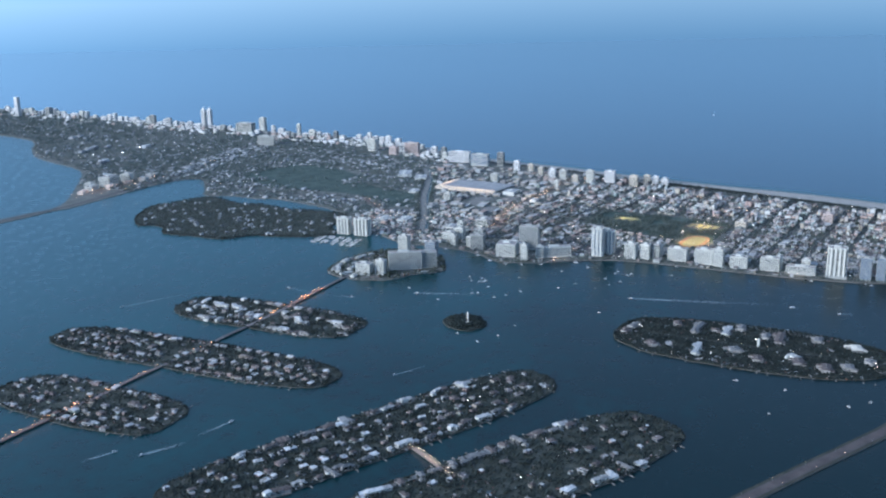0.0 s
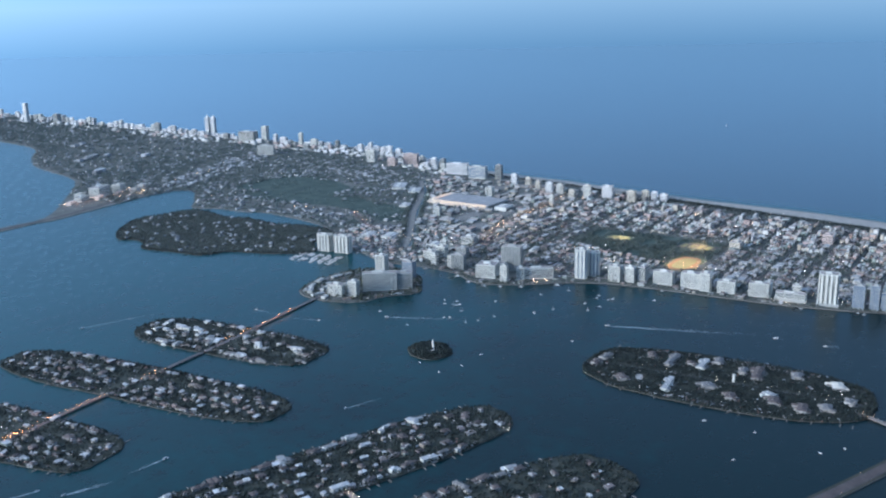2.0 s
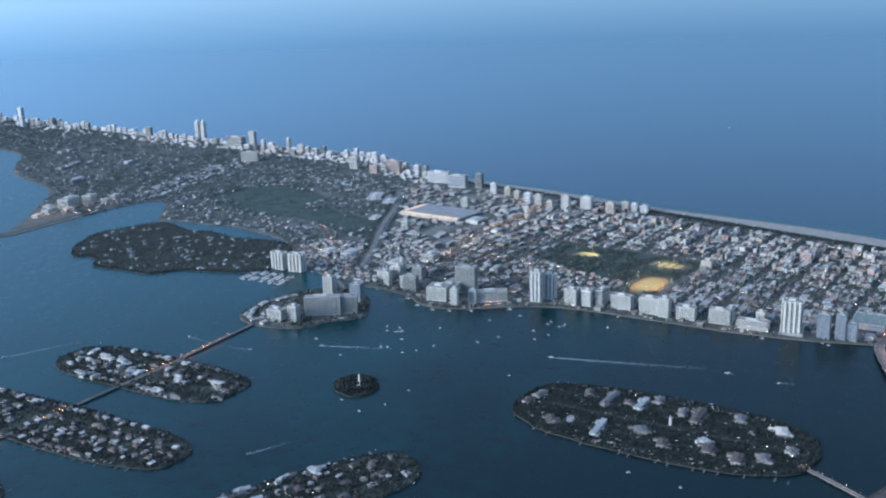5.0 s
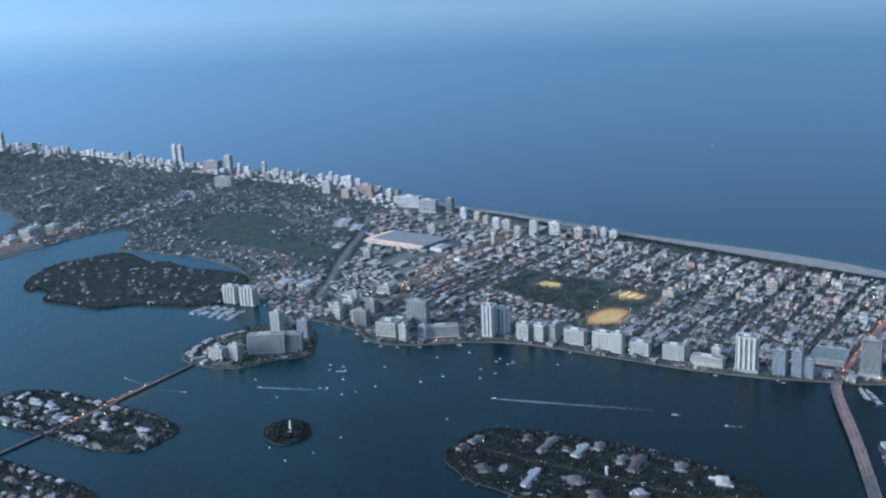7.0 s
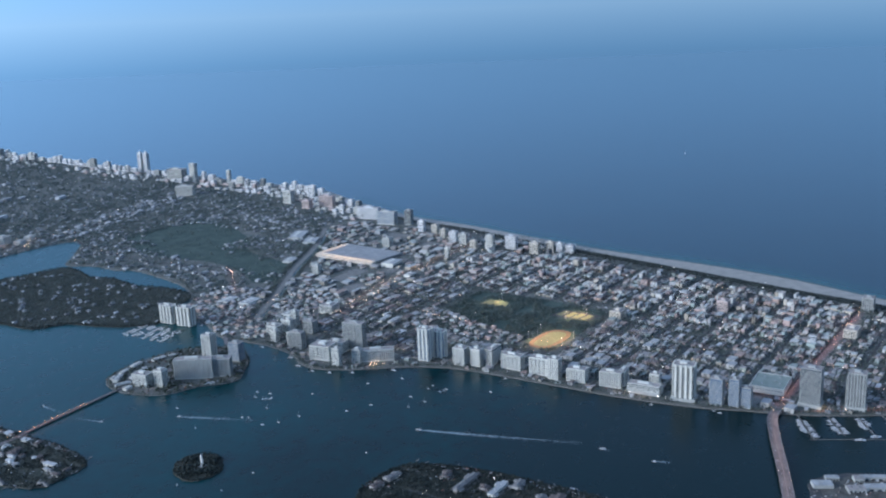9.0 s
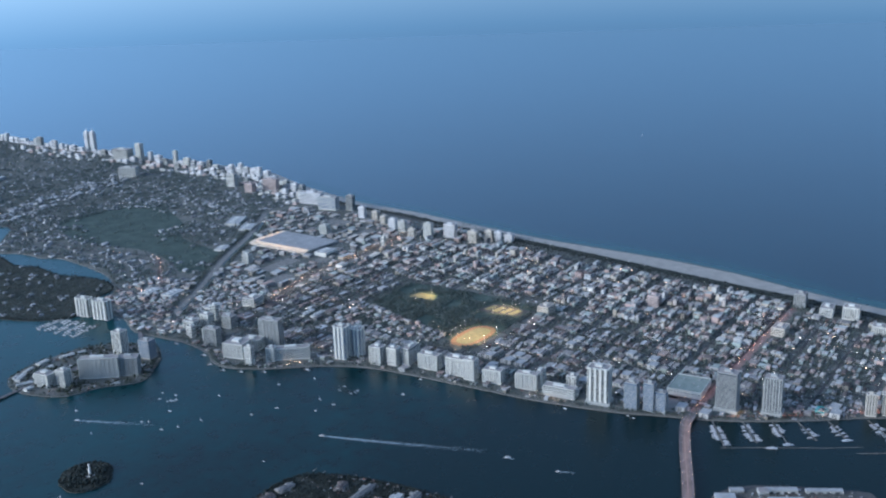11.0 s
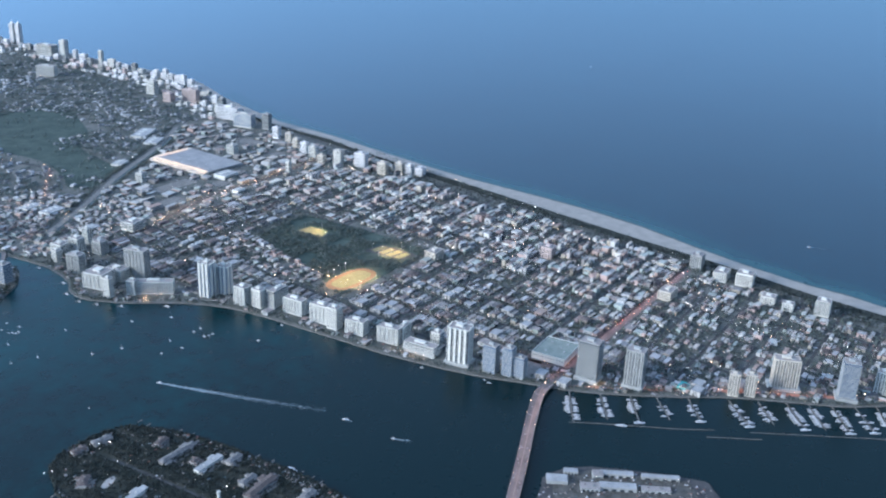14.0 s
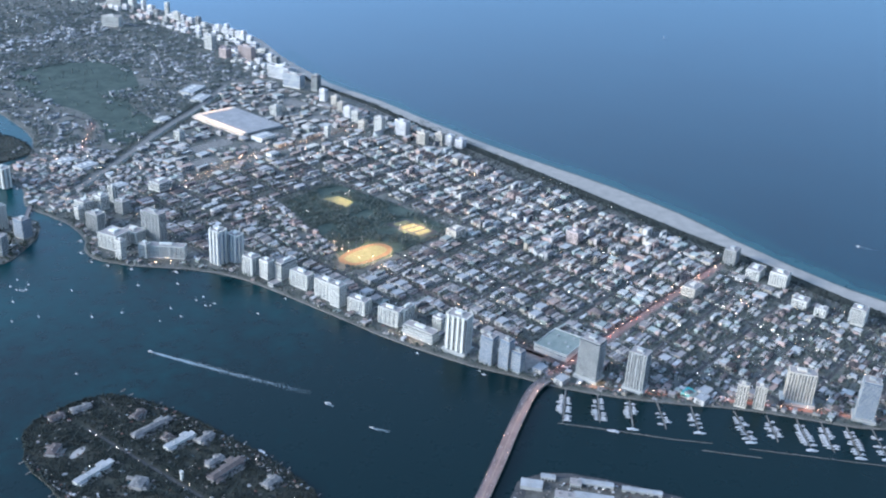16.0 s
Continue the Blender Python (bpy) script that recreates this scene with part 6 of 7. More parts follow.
for a, b in (((-2560, 1100), (-1915, 1145)), ((-1800, 1150), (-1712, 1156)), ((-1500, 1172), (-1110, 1214))):
    for s in (-4.6, 4.6):
        lamp_row("warm", [a, b], 16, s, 3.2, "sodium street lamp on the causeway", "causeway lamps")
for s in (-4.6, 4.6):
    lamp_row("white", [(-1972, 292), (-2042, 142)], 9, s, 3.4, "white street lamp on the small bridge", "bridge lamps")
    lamp_row("white", [isle_frame("star")[0](-330, 0), isle_frame("star")[0](270, 0)], 62, s * 1.6, LAND, "white street lamp on the mansion island", "island lamps")
    lamp_row("dim", [(-1030, -498), (-1114, -668)], 10, s, 3.4, "sodium street lamp on the small bridge", "bridge lamps")

# ---- many small lights of the city ----
def lights(name, spots, mat, label):
    g = Geo()
    for x, y, z, r in spots:
        g.add([tuple(p * r * 1.1 + np.array((x, y, z))) for p in ICO], ICOF)
        g.box(x, y, LAND - 0.3, 0.3, 0.3, z - LAND + 0.3, 0, 1)
    single(name, g, (mat, METAL), label, "street lamps", "stuff")


warm, white, red = [], [], []
for u in AVENUES:
    y = -1380.0
    while y < 1150:
        x = grid(u, y)
        if inside(MAIN, x - 10, y) and inside(MAIN, x + 60, y) and random.random() < 0.6 and free(x, y, 0):
            (warm if random.random() < 0.4 else white).append((x + random.choice((-6, 6)), y, 10, random.uniform(0.25, 0.5)))
        y += 27
for line, step, col in ((lincoln, 16, warm), ([(-150, -488), (900, -488)], 14, warm), (shore_drive, 18, warm), (dade[:10], 46, warm),
                        (tuttle[30:], 30, warm), (collins, 60, white), (alton_n, 70, warm), ([(-480, 3389), (-228, 3390), (-58, 3411), (230, 3414), (516, 3481), (1111, 3673)], 22, warm)):
    ln = line
    for i in range(len(ln) - 1):
        d = math.hypot(ln[i + 1][0] - ln[i][0], ln[i + 1][1] - ln[i][1])
        for k in range(int(d / step) + 1):
            t = k * step / d
            if t < 1 and random.random() < 0.7:
                col.append((ln[i][0] + (ln[i + 1][0] - ln[i][0]) * t + random.uniform(-9, 9), ln[i][1] + (ln[i + 1][1] - ln[i][1]) * t + random.uniform(-9, 9), 9, random.uniform(0.25, 0.55)))
for _ in range(650):
    x, y = random.uniform(-420, 1050), random.uniform(-1300, 2000)
    if inside(MAIN, x - 20, y) and inside(MAIN, x + 120, y) and (free(x, y, -1) or random.random() < 0.15):
        white.append((x, y, random.uniform(8, 13), random.uniform(0.22, 0.5)))
for _ in range(160):
    x, y = random.uniform(-100, 1400), random.uniform(1600, 5200)
    if inside(MAIN, x - 20, y) and inside(MAIN, x + 150, y) and free(x, y, 0):
        white.append((x, y, 10, random.uniform(0.4, 0.8)))
for (x0, y0), (x1, y1), n, wide, col in (((-100, 1690), (140, 1985), 18, 10, warm), ((-235, 1690), (-120, 1600), 26, 30, warm), ((-10, 1126), (606, 1247), 46, 16, warm), ((522, -587), (467, -851), 30, 5, white),
                                         ((440, -990), (380, -1180), 16, 6, white), ((640, -500), (700, -470), 14, 14, warm), ((803, -239), (929, 203), 26, 30, warm), ((60, -700), (150, -790), 16, 40, white),
                                         ((-150, 1500), (-40, 1330), 20, 30, warm), ((1090, 900), (1180, 1500), 30, 40, white), ((-300, 1250), (-60, 1180), 22, 40, white)):
    for _ in range(n):
        t = random.random()
        col.append((x0 + (x1 - x0) * t + random.gauss(0, wide * 0.5), y0 + (y1 - y0) * t + random.gauss(0, wide * 0.5), random.uniform(9, 14), random.uniform(0.2, 0.42)))
# shop fronts and cafes along the busy avenues near the beach and round the long mall
for _ in range(260):
    y = random.uniform(-700, 1150)
    x = grid(random.choice((0.62, 0.75, 0.876, 0.876, 1.0)), y) + random.choice((-11, 11)) + random.gauss(0, 4)
    if inside(MAIN, x + 60, y):
        (warm if random.random() < 0.6 else white).append((x, y, random.uniform(6, 9), random.uniform(0.25, 0.6)))
for _ in range(120):
    x, y = random.uniform(-350, 1100), random.gauss(1230, 55)
    (warm if random.random() < 0.65 else white).append((x, y, random.uniform(7, 11), random.uniform(0.3, 0.65)))
for _ in range(60):
    y = random.uniform(-450, 1050)
    warm.append((grid(0.0, y) + random.choice((-10, 10)), y, 8, random.uniform(0.3, 0.55)))
lights("sodium_street_lights", warm, DIM_WARM, "small sodium street lights across the city")
lights("white_street_lights", white, DIM_WHITE, "small white street lights across the city")


# ---- floodlit sports fields ----
def floodlight(x, y, z, tx, ty, watts, size, color=(1.0, 0.66, 0.32)):
    """A mast with a lamp bank, and the light it throws."""
    ob = thing("floodlight_mast", x, y, LAND, math.atan2(ty - y, tx - x), "tall steel floodlight mast with a lamp bank", "floodlight", "field floodlights")
    g = Geo()
    g.box(0, 0, -0.3, 0.9, 0.9, z, 0, 0, 0, 0.5)
    mast = part("mast", g, METAL, ob)
    g = Geo()
    g.box(0.5, 0, z - 0.2, 0.4, 1.3, 0.7)
    part("lamp_bank", g, DIM_WHITE, mast, "glowing lamp bank")
    lp = new("floodlight", bpy.data.lights.new("floodlight", "SPOT"))
    lp.data.energy, lp.data.color, lp.data.shadow_soft_size = watts, color, 1.0
    lp.data.spot_size, lp.data.spot_blend = radians(size), 0.6
    lp.matrix_world = look(((x * 0.97 + tx * 0.03) * K, (y * 0.97 + ty * 0.03) * K, (z + 4.5) * K), (tx * K, ty * K, LAND * K))


for fx, fy, tx, ty in ((2, 376, 0, 318), (86, 377, 86, 318), (4, 250, 4, 312), (82, 250, 80, 312)):
    floodlight(fx, fy, 27, tx, ty, 4000, 145)
floodlight(352, 352, 24, 305, 350, 5500, 125)
floodlight(252, 372, 24, 298, 345, 5500, 125)
floodlight(334, 690, 28, 295, 690, 5500, 110)

# lamp rows over the hall's galleries; unseen strips for bridge lamp and tail-light glow
def strip_light(name, a, b, z, wide, watts, color):
    lp = new(name, bpy.data.lights.new(name, "AREA"))
    lp.data.shape = "RECTANGLE"
    lp.data.size, lp.data.size_y = math.hypot(b[0] - a[0], b[1] - a[1]) * K, wide * K
    lp.data.energy, lp.data.color = watts, color
    lp.location = ((a[0] + b[0]) / 2 * K, (a[1] + b[1]) / 2 * K, z * K)
    lp.rotation_euler = (0, 0, math.atan2(b[1] - a[1], b[0] - a[0]))


strip_light("gallery_lamps", (512, 1475), (512, 1800), 27, 8, 620, (1.0, 0.56, 0.25))
strip_light("gallery_lamps", (540, 1800), (700, 1805), 25, 8, 220, (1.0, 0.55, 0.24))
strip_light("bridge_glow", (-713, -696), (-530, -623), 23, 4, 150, (1.0, 0.58, 0.45))
strip_light("bridge_glow", (-530, -623), (-370, -556), 24, 4, 150, (1.0, 0.58, 0.45))
strip_light("bridge_glow", (-370, -556), (-200, -501), 20, 4, 150, (1.0, 0.58, 0.45))
strip_light("street_lamps", (-140, -488), (760, -488), 12, 12, 640, (1.0, 0.40, 0.28))
for a, b in (((-2560, 1100), (-2275, 1118)), ((-2275, 1118), (-1915, 1145)), ((-1345, 1186), (-1130, 1212))):
    strip_light("causeway_lamps", a, b, 14, 3, 62, (1.0, 0.40, 0.20))
strip_light("small_bridge_lamps", (-1972, 292), (-2042, 142), 13, 3, 70, (1.0, 0.46, 0.25))
strip_light("avenue_lamps", (-90, 1700), (140, 1985), 13, 8, 200, (1.0, 0.36, 0.24))
strip_light("avenue_lamps", (grid(0.876, -600), -600), (grid(0.876, 300), 300), 11, 9, 420, (1.0, 0.52, 0.36))
strip_light("avenue_lamps", (grid(0.876, 300), 300), (grid(0.876, 1100), 1100), 11, 9, 380, (1.0, 0.52, 0.36))
strip_light("avenue_lamps", (grid(0.0, -420), -420), (grid(0.0, 1050), 1050), 11, 9, 420, (1.0, 0.48, 0.32))
strip_light("marina_lamps", (-60, -660), (95, -885), 9, 8, 210, (1.0, 0.40, 0.24))
strip_light("marina_lamps", (95, -885), (235, -1115), 9, 8, 240, (1.0, 0.40, 0.24))
strip_light("ramp_lamps", (-80, -470), (-82, -270), 12, 6, 90, (1.0, 0.42, 0.28))
strip_light("lobby_lamps", (-112, -590), (-70, -600), 8, 12, 60, (1.0, 0.60, 0.28))
strip_light("hotel_lamps", (-252, -170), (-252, -60), 10, 6, 120, (1.0, 0.66, 0.40))
strip_light("hospital_lamps", (-470, 3375), (-230, 3370), 20, 12, 420, (1.0, 0.50, 0.34))
strip_light("hospital_lamps", (-200, 3385), (60, 3395), 20, 12, 300, (1.0, 0.60, 0.42))
strip_light("causeway_lamps", (-1840, -385), (-1359, -585), 12, 6, 130, (1.0, 0.42, 0.26))
strip_light("causeway_lamps", (-1359, -585), (-1000, -715), 12, 6, 90, (1.0, 0.42, 0.26))
strip_light("promenade_lamps", (-10, 1170), (330, 1262), 14, 8, 450, (1.0, 0.66, 0.40))
strip_light("promenade_lamps", (330, 1258), (1050, 1296), 14, 8, 850, (1.0, 0.6, 0.35))


# ---- marina ----
def yacht_proto(length):
    """A motor yacht: hull, cabin, windscreen and flybridge, bow to +x."""
    ob = thing("motor_yacht", 0, 0, 0, 0)
    b = length * 0.27
    g = Geo()
    prof = [(-0.5, 0.42), (-0.5, -0.42), (0.1, -0.5), (0.35, -0.3), (0.52, 0.0), (0.35, 0.3), (0.1, 0.5)]
    low = [(u * length * 0.92, v * b * 0.8) for u, v in prof]
    top = [(u * length, v * b) for u, v in prof]
    n = len(prof)
    g.add([(x, y, -0.6) for x, y in low] + [(x, y, 1.5 + 0.7 * max(0, x / length)) for x, y in top],
          [(i, (i + 1) % n, n + (i + 1) % n, n + i) for i in range(n)][::-1] + [tuple(range(n, 2 * n))[::-1]])
    part("hull", g, HULL, ob)
    g = Geo()
    g.box(-length * 0.06, 0, 1.5, length * 0.5, b * 0.72, 1.7, 0, 0, 0, 0.88)
    cabin = part("cabin", g, HULL, ob)
    g = Geo()
    g.box(-length * 0.05, 0, 2.1, length * 0.5, b * 0.735, 0.6, 0, 0, 0, 0.99)
    part("window_band", g, GLASS, cabin)
    g = Geo()
    g.box(-length * 0.1, 0, 3.2, length * 0.26, b * 0.55, 1.0, 0, 0, 0, 0.85)
    part("flybridge", g, HULL, cabin)
    return ob


def sail_proto():
    ob = thing("sailing_boat", 0, 0, 0, 0)
    g = Geo()
    prof = [(-5.5, 1.3), (-5.5, -1.3), (0.5, -1.9), (4, -1.1), (6.4, 0), (4, 1.1), (0.5, 1.9)]
    n = len(prof)
    g.add([(x * 0.9, y * 0.7, -0.5) for x, y in prof] + [(x, y, 1.2) for x, y in prof],
          [(i, (i + 1) % n, n + (i + 1) % n, n + i) for i in range(n)][::-1] + [tuple(range(n, 2 * n))[::-1]])
    part("hull", g, HULL, ob)
    g = Geo()
    g.box(-0.3, 0, 1.2, 5.0, 2.0, 0.8, 0, 0, 0, 0.8)
    part("cabin", g, HULL, ob)
    g = Geo()
    g.box(0.8, 0, 1.2, 0.3, 0.3, 14.0, 0, 0, 0, 0.6)
    mast = part("mast", g, METAL, ob)
    g = Geo()
    g.box(-1.9, 0, 2.4, 5.2, 0.25, 0.3)
    part("boom", g, METAL, mast)
    return ob


BOATS = {"s": (yacht_proto(11.0), "white motor boat moored at a finger pier"), "m": (yacht_proto(16.0), "white motor yacht with a flybridge at a pier"),
         "l": (yacht_proto(27.0), "large white motor yacht at the pier head"), "sail": (sail_proto(), "small white sailing boat at anchor")}
boat_used = dict.fromkeys(BOATS, False)


def boat(kind, x, y, turn, group, label="", size=1.0):
    m = pose(x * K, y * K, 0.0, 0, 0, turn)
    ob, text = BOATS[kind]
    if boat_used[kind]:
        ob = copy_thing(ob, m)
    else:
        boat_used[kind] = True
        ob.matrix_basis = m
    ob.scale = (size, size, size)
    tagged(ob, label or text, "boat", group)


def pier(name, a, b, width, label, z=1.2):
    ob = thing(name, a[0], a[1], 0, math.atan2(b[1] - a[1], b[0] - a[0]), label, "pier")
    n = math.hypot(b[0] - a[0], b[1] - a[1])
    g = Geo()
    g.box(n / 2, 0, z - 0.4, n, width, 0.5)
    part("deck", g, WOOD, ob)
    k = max(1, int(n / 22))
    for i in range(k + 1):
        g = Geo()
        g.box(n * (i + 0.03) / (k + 0.06), 0, -2.0, 0.7, width * 0.9, z + 1.7)
        part("pile", g, WOOD, ob)


# twelve piers off the southern bay shore: root and head of each
PIERS = (((-176, -558), (-284, -623)), ((-132, -620), (-225, -684)), ((-95, -685), (-187, -747)), ((-63, -742), (-137, -804)), ((-24, -810), (-92, -862)),
         ((33, -893), (-43, -962)), ((71, -954), (-3, -1010)), ((107, -1012), (26, -1074)), ((136, -1057), (49, -1117)), ((163, -1106), (75, -1165)),
         ((196, -1154), (113, -1211)), ((229, -1196), (150, -1243)))
for k, ((px, py), (ex, ey)) in enumerate(PIERS):
    ln = math.hypot(ex - px, ey - py)
    tx, ty = (ex - px) / ln, (ey - py) / ln
    pier("finger_pier", (px - tx * 14, py - ty * 14), (ex, ey), 2.4, "long wooden finger pier of the marina")
    d = 14.0
    while d < ln - 6:
        for side in (-1, 1):
            if random.random() < (0.74 if k not in (3, 4) else 0.45):
                kind = "s" if d < 40 else ("m" if random.random() < 0.7 else "s")
                off = 8 if kind == "s" else 10.5
                boat(kind, px + tx * d - ty * side * off, py + ty * d + tx * side * off, math.degrees(math.atan2(ty, tx)) + 90 * side + random.uniform(-5, 5), "marina boats", "", random.uniform(0.8, 1.05))
        d += random.uniform(6.5, 8.5) if d < 40 else random.uniform(8, 10)
    if k in (2, 4, 5, 7, 9, 10):
        boat("l", ex + tx * 8, ey + ty * 8, math.degrees(math.atan2(ty, tx)) + 90, "marina boats")
for a, b, wide, label in (((-294, -616), (-239, -704), 1.4, "low pale floating breakwater at the marina's mouth"), ((-239, -704), (-164, -834), 1.4, "low pale floating breakwater of the marina"),
                          ((-164, -834), (-115, -905), 1.2, "low pale floating breakwater off the short piers"), ((-155, -901), (-88, -1007), 1.4, "low pale floating breakwater apart from the piers"),
                          ((-74, -975), (96, -1243), 1.2, "low pale floating breakwater along the piers"), ((96, -1243), (140, -1258), 2.4, "short angled end of the breakwater")):
    pier("breakwater", a, b, wide, label, 0.9)
boat("l", -232, -722, 118, "marina boats", "large white motor yacht lying along the breakwater")
# harbour below the twin slabs in the north
for k in range(5):
    a = (-520 - k * 4, 1520 + k * 42)
    b = (a[0] - 125, a[1] - 30)
    pier("finger_pier", a, b, 3.0, "wooden finger pier of the northern harbour")
    for j in range(9):
        for s in (-1, 1):
            if random.random() < 0.75:
                boat(random.choice("ssm"), a[0] - 14 - j * 13 + s * 2, a[1] - 4 - j * 3 + s * 9, 104, "harbour boats")
# boats at anchor off the western shore
r2 = random.Random(5)
for _ in range(30):
    t = r2.random()
    x = -960 + 600 * t + r2.uniform(-110, 60)
    y = 960 - 680 * t + r2.uniform(-210, 130)
    if not inside(MAIN, x + 40, y) and not inside(SHAPE["belle"], x, y + 40) and not inside(SHAPE["belle"], x - 20, y):
        boat(r2.choice(("sail", "sail", "sail", "s")), x, y, 95 + r2.uniform(-14, 14), "boats at anchor", "white boat lying at anchor in the bay", r2.uniform(0.7, 1.0))
for x, y, kind in ((-1330, 500, "m"), (-1262, 470, "s"), (-1160, 470, "s"), (-1300, 585, "s"), (-930, 300, "s"), (-1260, -210, "m"), (-1262, -330, "s"), (-1290, -480, "m"), (-1240, -520, "s"),
                   (-1420, -330, "s"), (-600, -200, "m"), (-270, 60, "m"), (-285, 25, "m"), (-330, 260, "m"), (-290, -190, "m"), (-250, -370, "m"), (-244, -352, "s")):
    boat(kind, x, y, random.uniform(60, 120), "boats in the bay", "white motor boat on the open bay", 0.7)


boat("l", -826, -238, 84, "boats at anchor", "large white motor yacht moored off the mansion island")
boat("sail", 4015, 1437, 40, "boats at sea", "white boat far out on the open sea", 1.6)


# ---- boats under way and their wakes ----
def wake(x, y, heading, length, width, label, kind="m"):
    """A boat under way; heading in degrees from east. The foam trail is a thin ragged sheet."""
    boat(kind, x, y, heading, "boats under way", label)
    a = radians(heading)
    g = Geo()
    # flecks of foam, thinning out and drifting apart with distance
    for i in range(int(150 + length * 8.0)):
        q = random.random() ** 2.7
        d = 2 + length * q
        half = width * (0.2 + 0.7 * min(1, q * 4) + 0.9 * q) * 0.5
        off = random.gauss(0, 0.42) * half
        bend = -0.00005 * d * d
        cx, cy = x - math.cos(a) * d - math.sin(a) * (bend + off), y - math.sin(a) * d + math.cos(a) * (bend + off)
        fl, fw = random.uniform(2.5, 6) * (1 + 0.6 * q), random.uniform(0.25, 0.8) * (1.25 - 1.1 * q) * width / 9
        t = a + random.uniform(-0.12, 0.12)
        ux, uy = math.cos(t), math.sin(t)
        z = 0.3 + 0.12 * random.random()
        g.add([(cx + ux * fl * p - uy * fw * r, cy + uy * fl * p + ux * fw * r, z) for p, r in ((-0.5, 0), (-0.1, -0.5), (0.5, 0), (0.1, 0.5))], [(0, 1, 2, 3)])
    single("wake", g, FOAM, "pale foam wake trailing a motor boat", "wake", "stuff")


wake(-752, 268, 109, 430, 13, "fast motor boat under way in the bay")
wake(-1610, 1664, 159, 230, 9, "motor boat under way north of the islands")
wake(-1030, 905, 114, 220, 11, "motor boat under way near the tower island")
wake(-1650, 562, 159, 100, 5, "motor boat turning between the islands", "s")
wake(-2070, 732, -9, 90, 6, "motor boat under way by the villa island")
wake(-2293, 782, 157, 95, 9, "motor boat under way close to the villa island", "s")
wake(-2312, 845, -23, 70, 7, "motor boat under way near the causeway", "s")
wake(-1190, 1322, 89, 90, 7, "motor boat under way by the causeway", "s")
wake(-1168, 1070, -74, 85, 6, "motor boat under way south of the causeway", "s")
wake(1302, -752, 106, 60, 3, "motor boat under way off the beach", "s")
wake(-606, -196, 100, 20, 5, "motor boat in the southern bay", "s")
wake(-602, -335, 115, 42, 6, "motor boat in the southern channel", "s")


# small docks along the bay wall
for q in (60, 95, 130, 160, 190, 215, 240, 262, 285, 306):
    x, y = bay[min(q, len(bay) - 3)]
    pier("bay_dock", (x + 2, y), (x - 26, y - 6), 2.2, "small wooden dock at the bay wall")
    boat(random.choice("sm"), x - 18, y - 14, 100, "docked boats", "white motor boat tied to a small dock")
# lamps in a hotel garden on the bay, and pool lamps
spots = [(-430 + 42 * math.cos(a) * random.random() ** 0.5, 672 + 26 * math.sin(a) * random.random() ** 0.5, LAND + 3.5, random.uniform(0.16, 0.34)) for a in [random.uniform(0, 6.28) for _ in range(64)]]
masts = [(q, 374, 25, 0.4) for q in (25, 57)] + [(x, y, 20, 0.36) for x, y in ((295, 432), (297, 388), (302, 357), (342, 335), (345, 312), (310, 748), (330, 702))]
lights("field_lamps", masts, DIM_WHITE, "small white lamps on masts round the sports fields")
lights("garden_lamps", spots, DIM_WARM, "many warm lamps in a hotel garden")
strip_light("garden_light", (-470, 690), (-395, 655), 12, 30, 12, (1.0, 0.5, 0.2))
spots = [(random.uniform(-300, -230), random.uniform(-230, -60), LAND + 3, 0.35) for _ in range(24)]
lights("pool_lamps", [q for q in spots if inside(MAIN, q[0] - 4, q[1])], DIM_WHITE, "pale lamps round bayfront pools")
spots = [(x + random.uniform(-10, 10), y + random.uniform(-10, 10), LAND + 5, random.uniform(0.25, 0.4)) for x, y in [(random.uniform(120, 860), random.uniform(-500, -476)) for _ in range(26)]]
lights("tail_lights", spots, LAMP_RED, "red tail lights and signals on the wide street")
spots = []
for key in ("rivo", "dilido", "marino", "hib", "palm", "star"):
    at, hl, hw, turn = isle_frame(key)
    spots += [(*at(random.uniform(-hl, hl) * 0.93, random.uniform(-hw, hw) * 0.9), LAND + 6, random.uniform(0.2, 0.36)) for _ in range(34)]
spots += [(-1009 + random.uniform(-22, 22), 152 + random.uniform(-14, 22), LAND + 5, random.uniform(0.2, 0.34)) for _ in range(14)]
lights("villa_lamps", spots, DIM_WHITE, "small lamps among villas and gardens")
spots = [(random.uniform(-560, 60), random.uniform(3240, 3480), LAND + 10, random.uniform(0.35, 0.65)) for _ in range(80)]
lights("hospital_lamps", [q for q in spots if inside(MAIN, q[0], q[1] + 20)], DIM_WARM, "warm lamps round the hospital")


# ---- terminal island ----
def shed(x, y, w, d, h, turn, roof, label):
    ob = thing("terminal_shed", x, y, LAND, radians(turn), label, "shed")
    g = Geo()
    g.box(0, 0, -0.4, w, d, h + 0.4)
    part("wall", g, GREYWALL, ob)
    g = Geo()
    g.box(0, 0, h, w + 0.8, d + 0.8, 0.5)
    g.box(w * 0.2, 0, h + 0.5, w * 0.14, d * 0.3, 1.5)
    g.box(-w * 0.25, d * 0.1, h + 0.5, w * 0.08, d * 0.2, 1.2)
    part("roof", g, roof, ob)
    for i in range(4):
        g = Geo()
        g.box((i - 1.5) * w / 4.4, -d / 2, 0.2, w / 8, 0.4, h * 0.55)
        part("door", g, GLASS, ob)


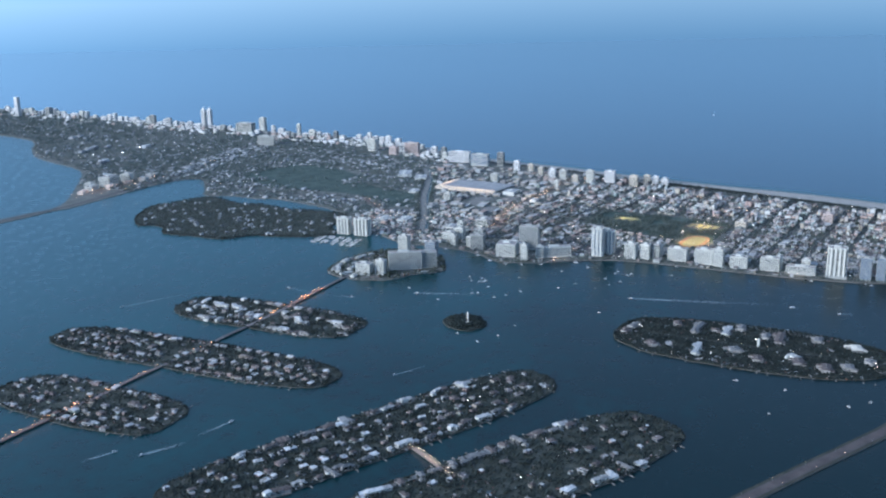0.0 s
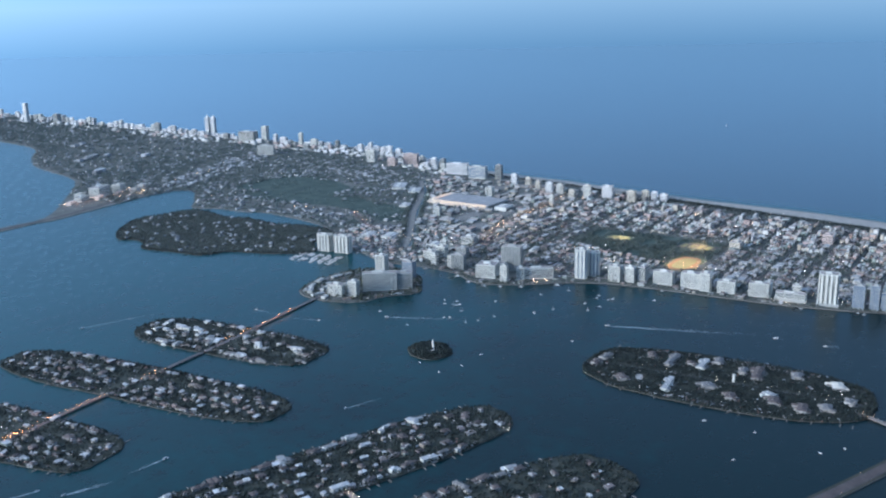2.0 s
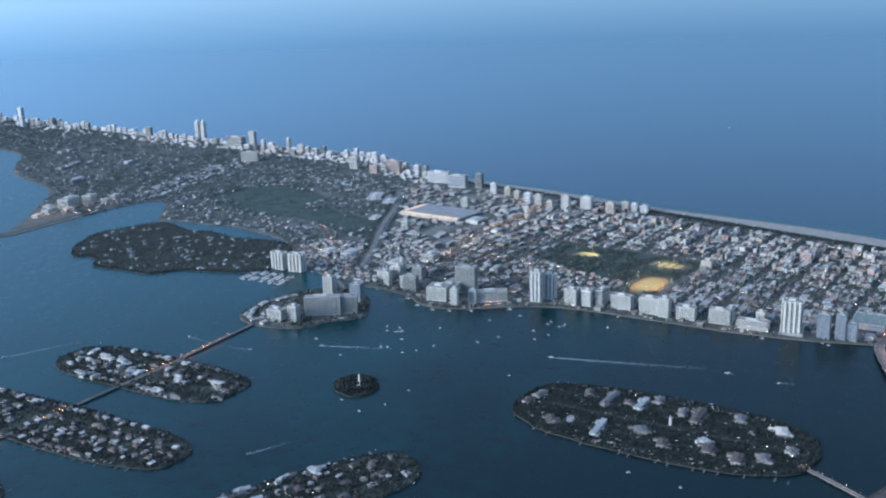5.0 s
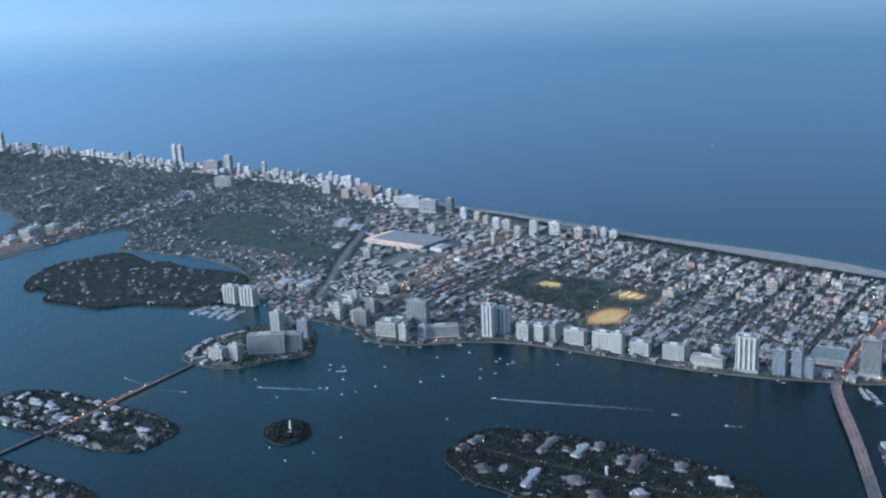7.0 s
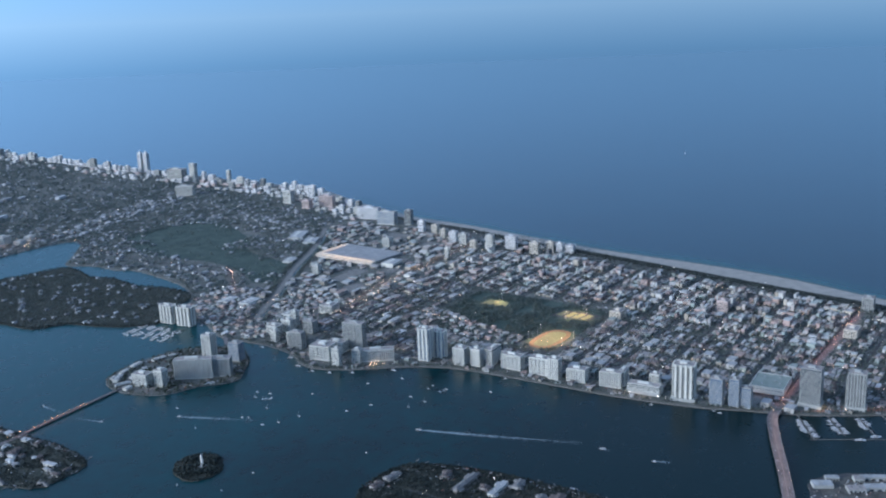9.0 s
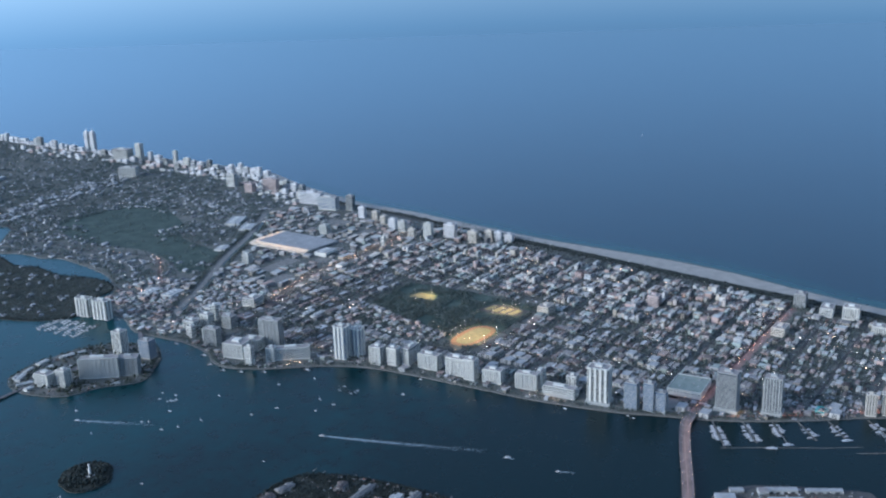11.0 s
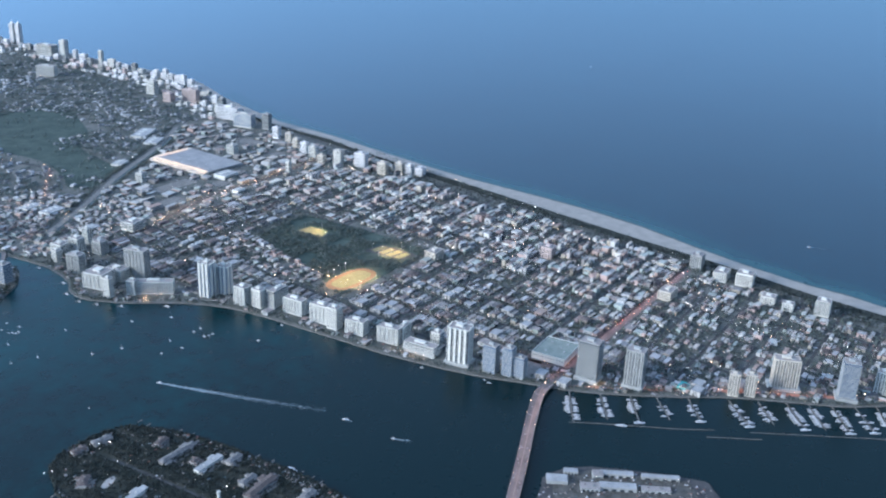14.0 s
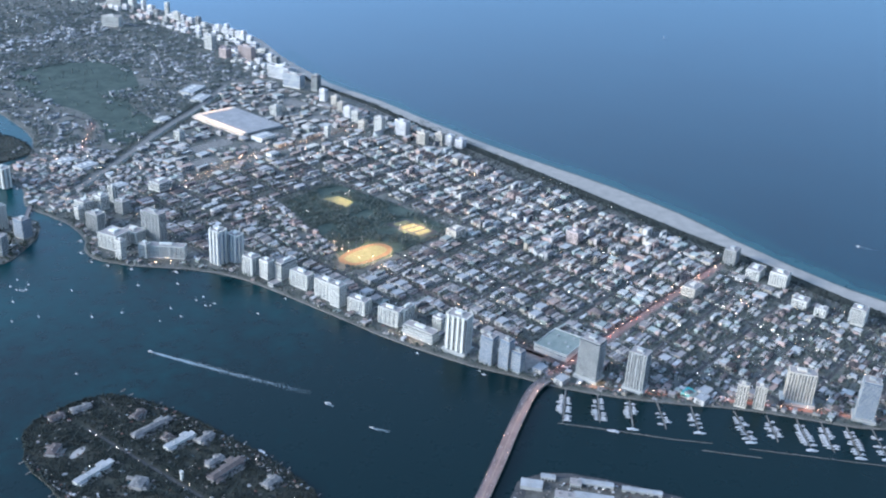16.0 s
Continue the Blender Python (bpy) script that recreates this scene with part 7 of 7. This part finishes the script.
g = Geo()
g.prism([(-600, -738), (-512, -692), (-436, -752), (-352, -935), (-420, -985), (-560, -880)], LAND, LAND + 0.25)
single("terminal_yard", g, ISLEWALL, "dark stained paved yard with parking", "yard", "structure")
AX = -59
shed(-522, -706, 26, 44, 8, AX + 90, WHITEROOF, "long white-roofed terminal shed by the bridge")
shed(-478, -716, 30, 14, 7, AX, WHITEROOF, "small white-roofed shed on the quay")
shed(-455, -768, 22, 20, 9, AX, ROOFS, "square grey-roofed terminal block")
shed(-428, -800, 70, 14, 8, AX, WHITEROOF, "long low white quay building")
shed(-382, -880, 80, 12, 7, AX, WHITEROOF, "long low white quay building by the water")
shed(-470, -822, 76, 20, 9, AX, WHITEROOF, "wide white-roofed shed with parking")
shed(-505, -775, 40, 22, 8, AX, ROOFS, "grey-roofed shed among parked cars")
shed(-430, -890, 60, 16, 7, AX, ROOFS, "grey-roofed shed in the yard")


spots = []
for _ in range(420):
    x, y = random.uniform(-600, -345), random.uniform(-985, -690)
    if inside(SHAPE["terminal"], x - 8, y) and inside(SHAPE["terminal"], x + 8, y):
        spots.append((x, y, random.random() * 0.3))
lights("quay_lamps", [(-505 + 16 * i + random.uniform(-5, 5), -722 - 24 * i + random.uniform(-9, 9), LAND + 9, random.uniform(0.2, 0.36)) for i in range(9)], DIM_WHITE, "small white lamps along the quay")
clutter("yard_cars_and_crates", spots, "parked cars, crates and small sheds in the yard")
spots = []
for _ in range(260):
    x, y = random.uniform(-1000, -545), random.uniform(965, 1375)
    if inside(SHAPE["belle"], x - 5, y) and inside(SHAPE["belle"], x + 5, y):
        spots.append((x, y, random.random()))
clutter("island_yards", spots, "terraces, sheds and parked cars round island towers")


# ---- cars ----
def car_proto():
    ob = thing("car", 0, 0, 0, 0)
    g = Geo()
    g.box(0, 0, 0.35, 4.5, 1.8, 0.7, 0, 0, 0, 0.96)
    g.box(-0.2, 0, 1.05, 2.5, 1.6, 0.55, 0, 0, 0, 0.8)
    part("body", g, CARPAINT, ob)
    for a in (-1, 1):
        for b in (-1, 1):
            g = Geo()
            g.box(a * 1.4, b * 0.85, 0, 0.66, 0.22, 0.66)
            part("wheel", g, GLASS, ob)
    return ob


CAR, car_made = car_proto(), False


def car(x, y, z, turn, label="parked or driving car in plain paint"):
    global car_made
    m = pose(x * K, y * K, z * K, 0, 0, turn)
    if car_made:
        ob = copy_thing(CAR, m)
    else:
        ob, car_made = CAR, True
        ob.matrix_basis = m
    tagged(ob, label, "car", "cars on the bridge")


n = len(MACB)
for i in range(2, n - 2):
    for s in (-9.5, -6, 6, 9.5):
        if random.random() < 0.3:
            (x, y), (x2, y2) = offset(MACB, s)[i], offset(MACB, s)[i + 1]
            car(x, y, 3.0 + 10.0 * math.sin(math.pi * i / (n - 1)) + 0.05, math.degrees(math.atan2(y2 - y, x2 - x)) + (180 if s < 0 else 0), "car driving on the highway bridge")
for s in (-12, 12):
    ln = offset(MACB, s)
    for i in range(1, n - 1, 3):
        lamp("dim", ln[i][0], ln[i][1], 3.0 + 10.0 * math.sin(math.pi * i / (n - 1)), "sodium street lamp on the highway bridge", "highway lamps")
    lamp_row("dim", [(-1840, -385), (-1359, -585), (-1000, -715)], 95, s, LAND + 0.5, "sodium street lamp on the causeway embankment", "highway lamps")
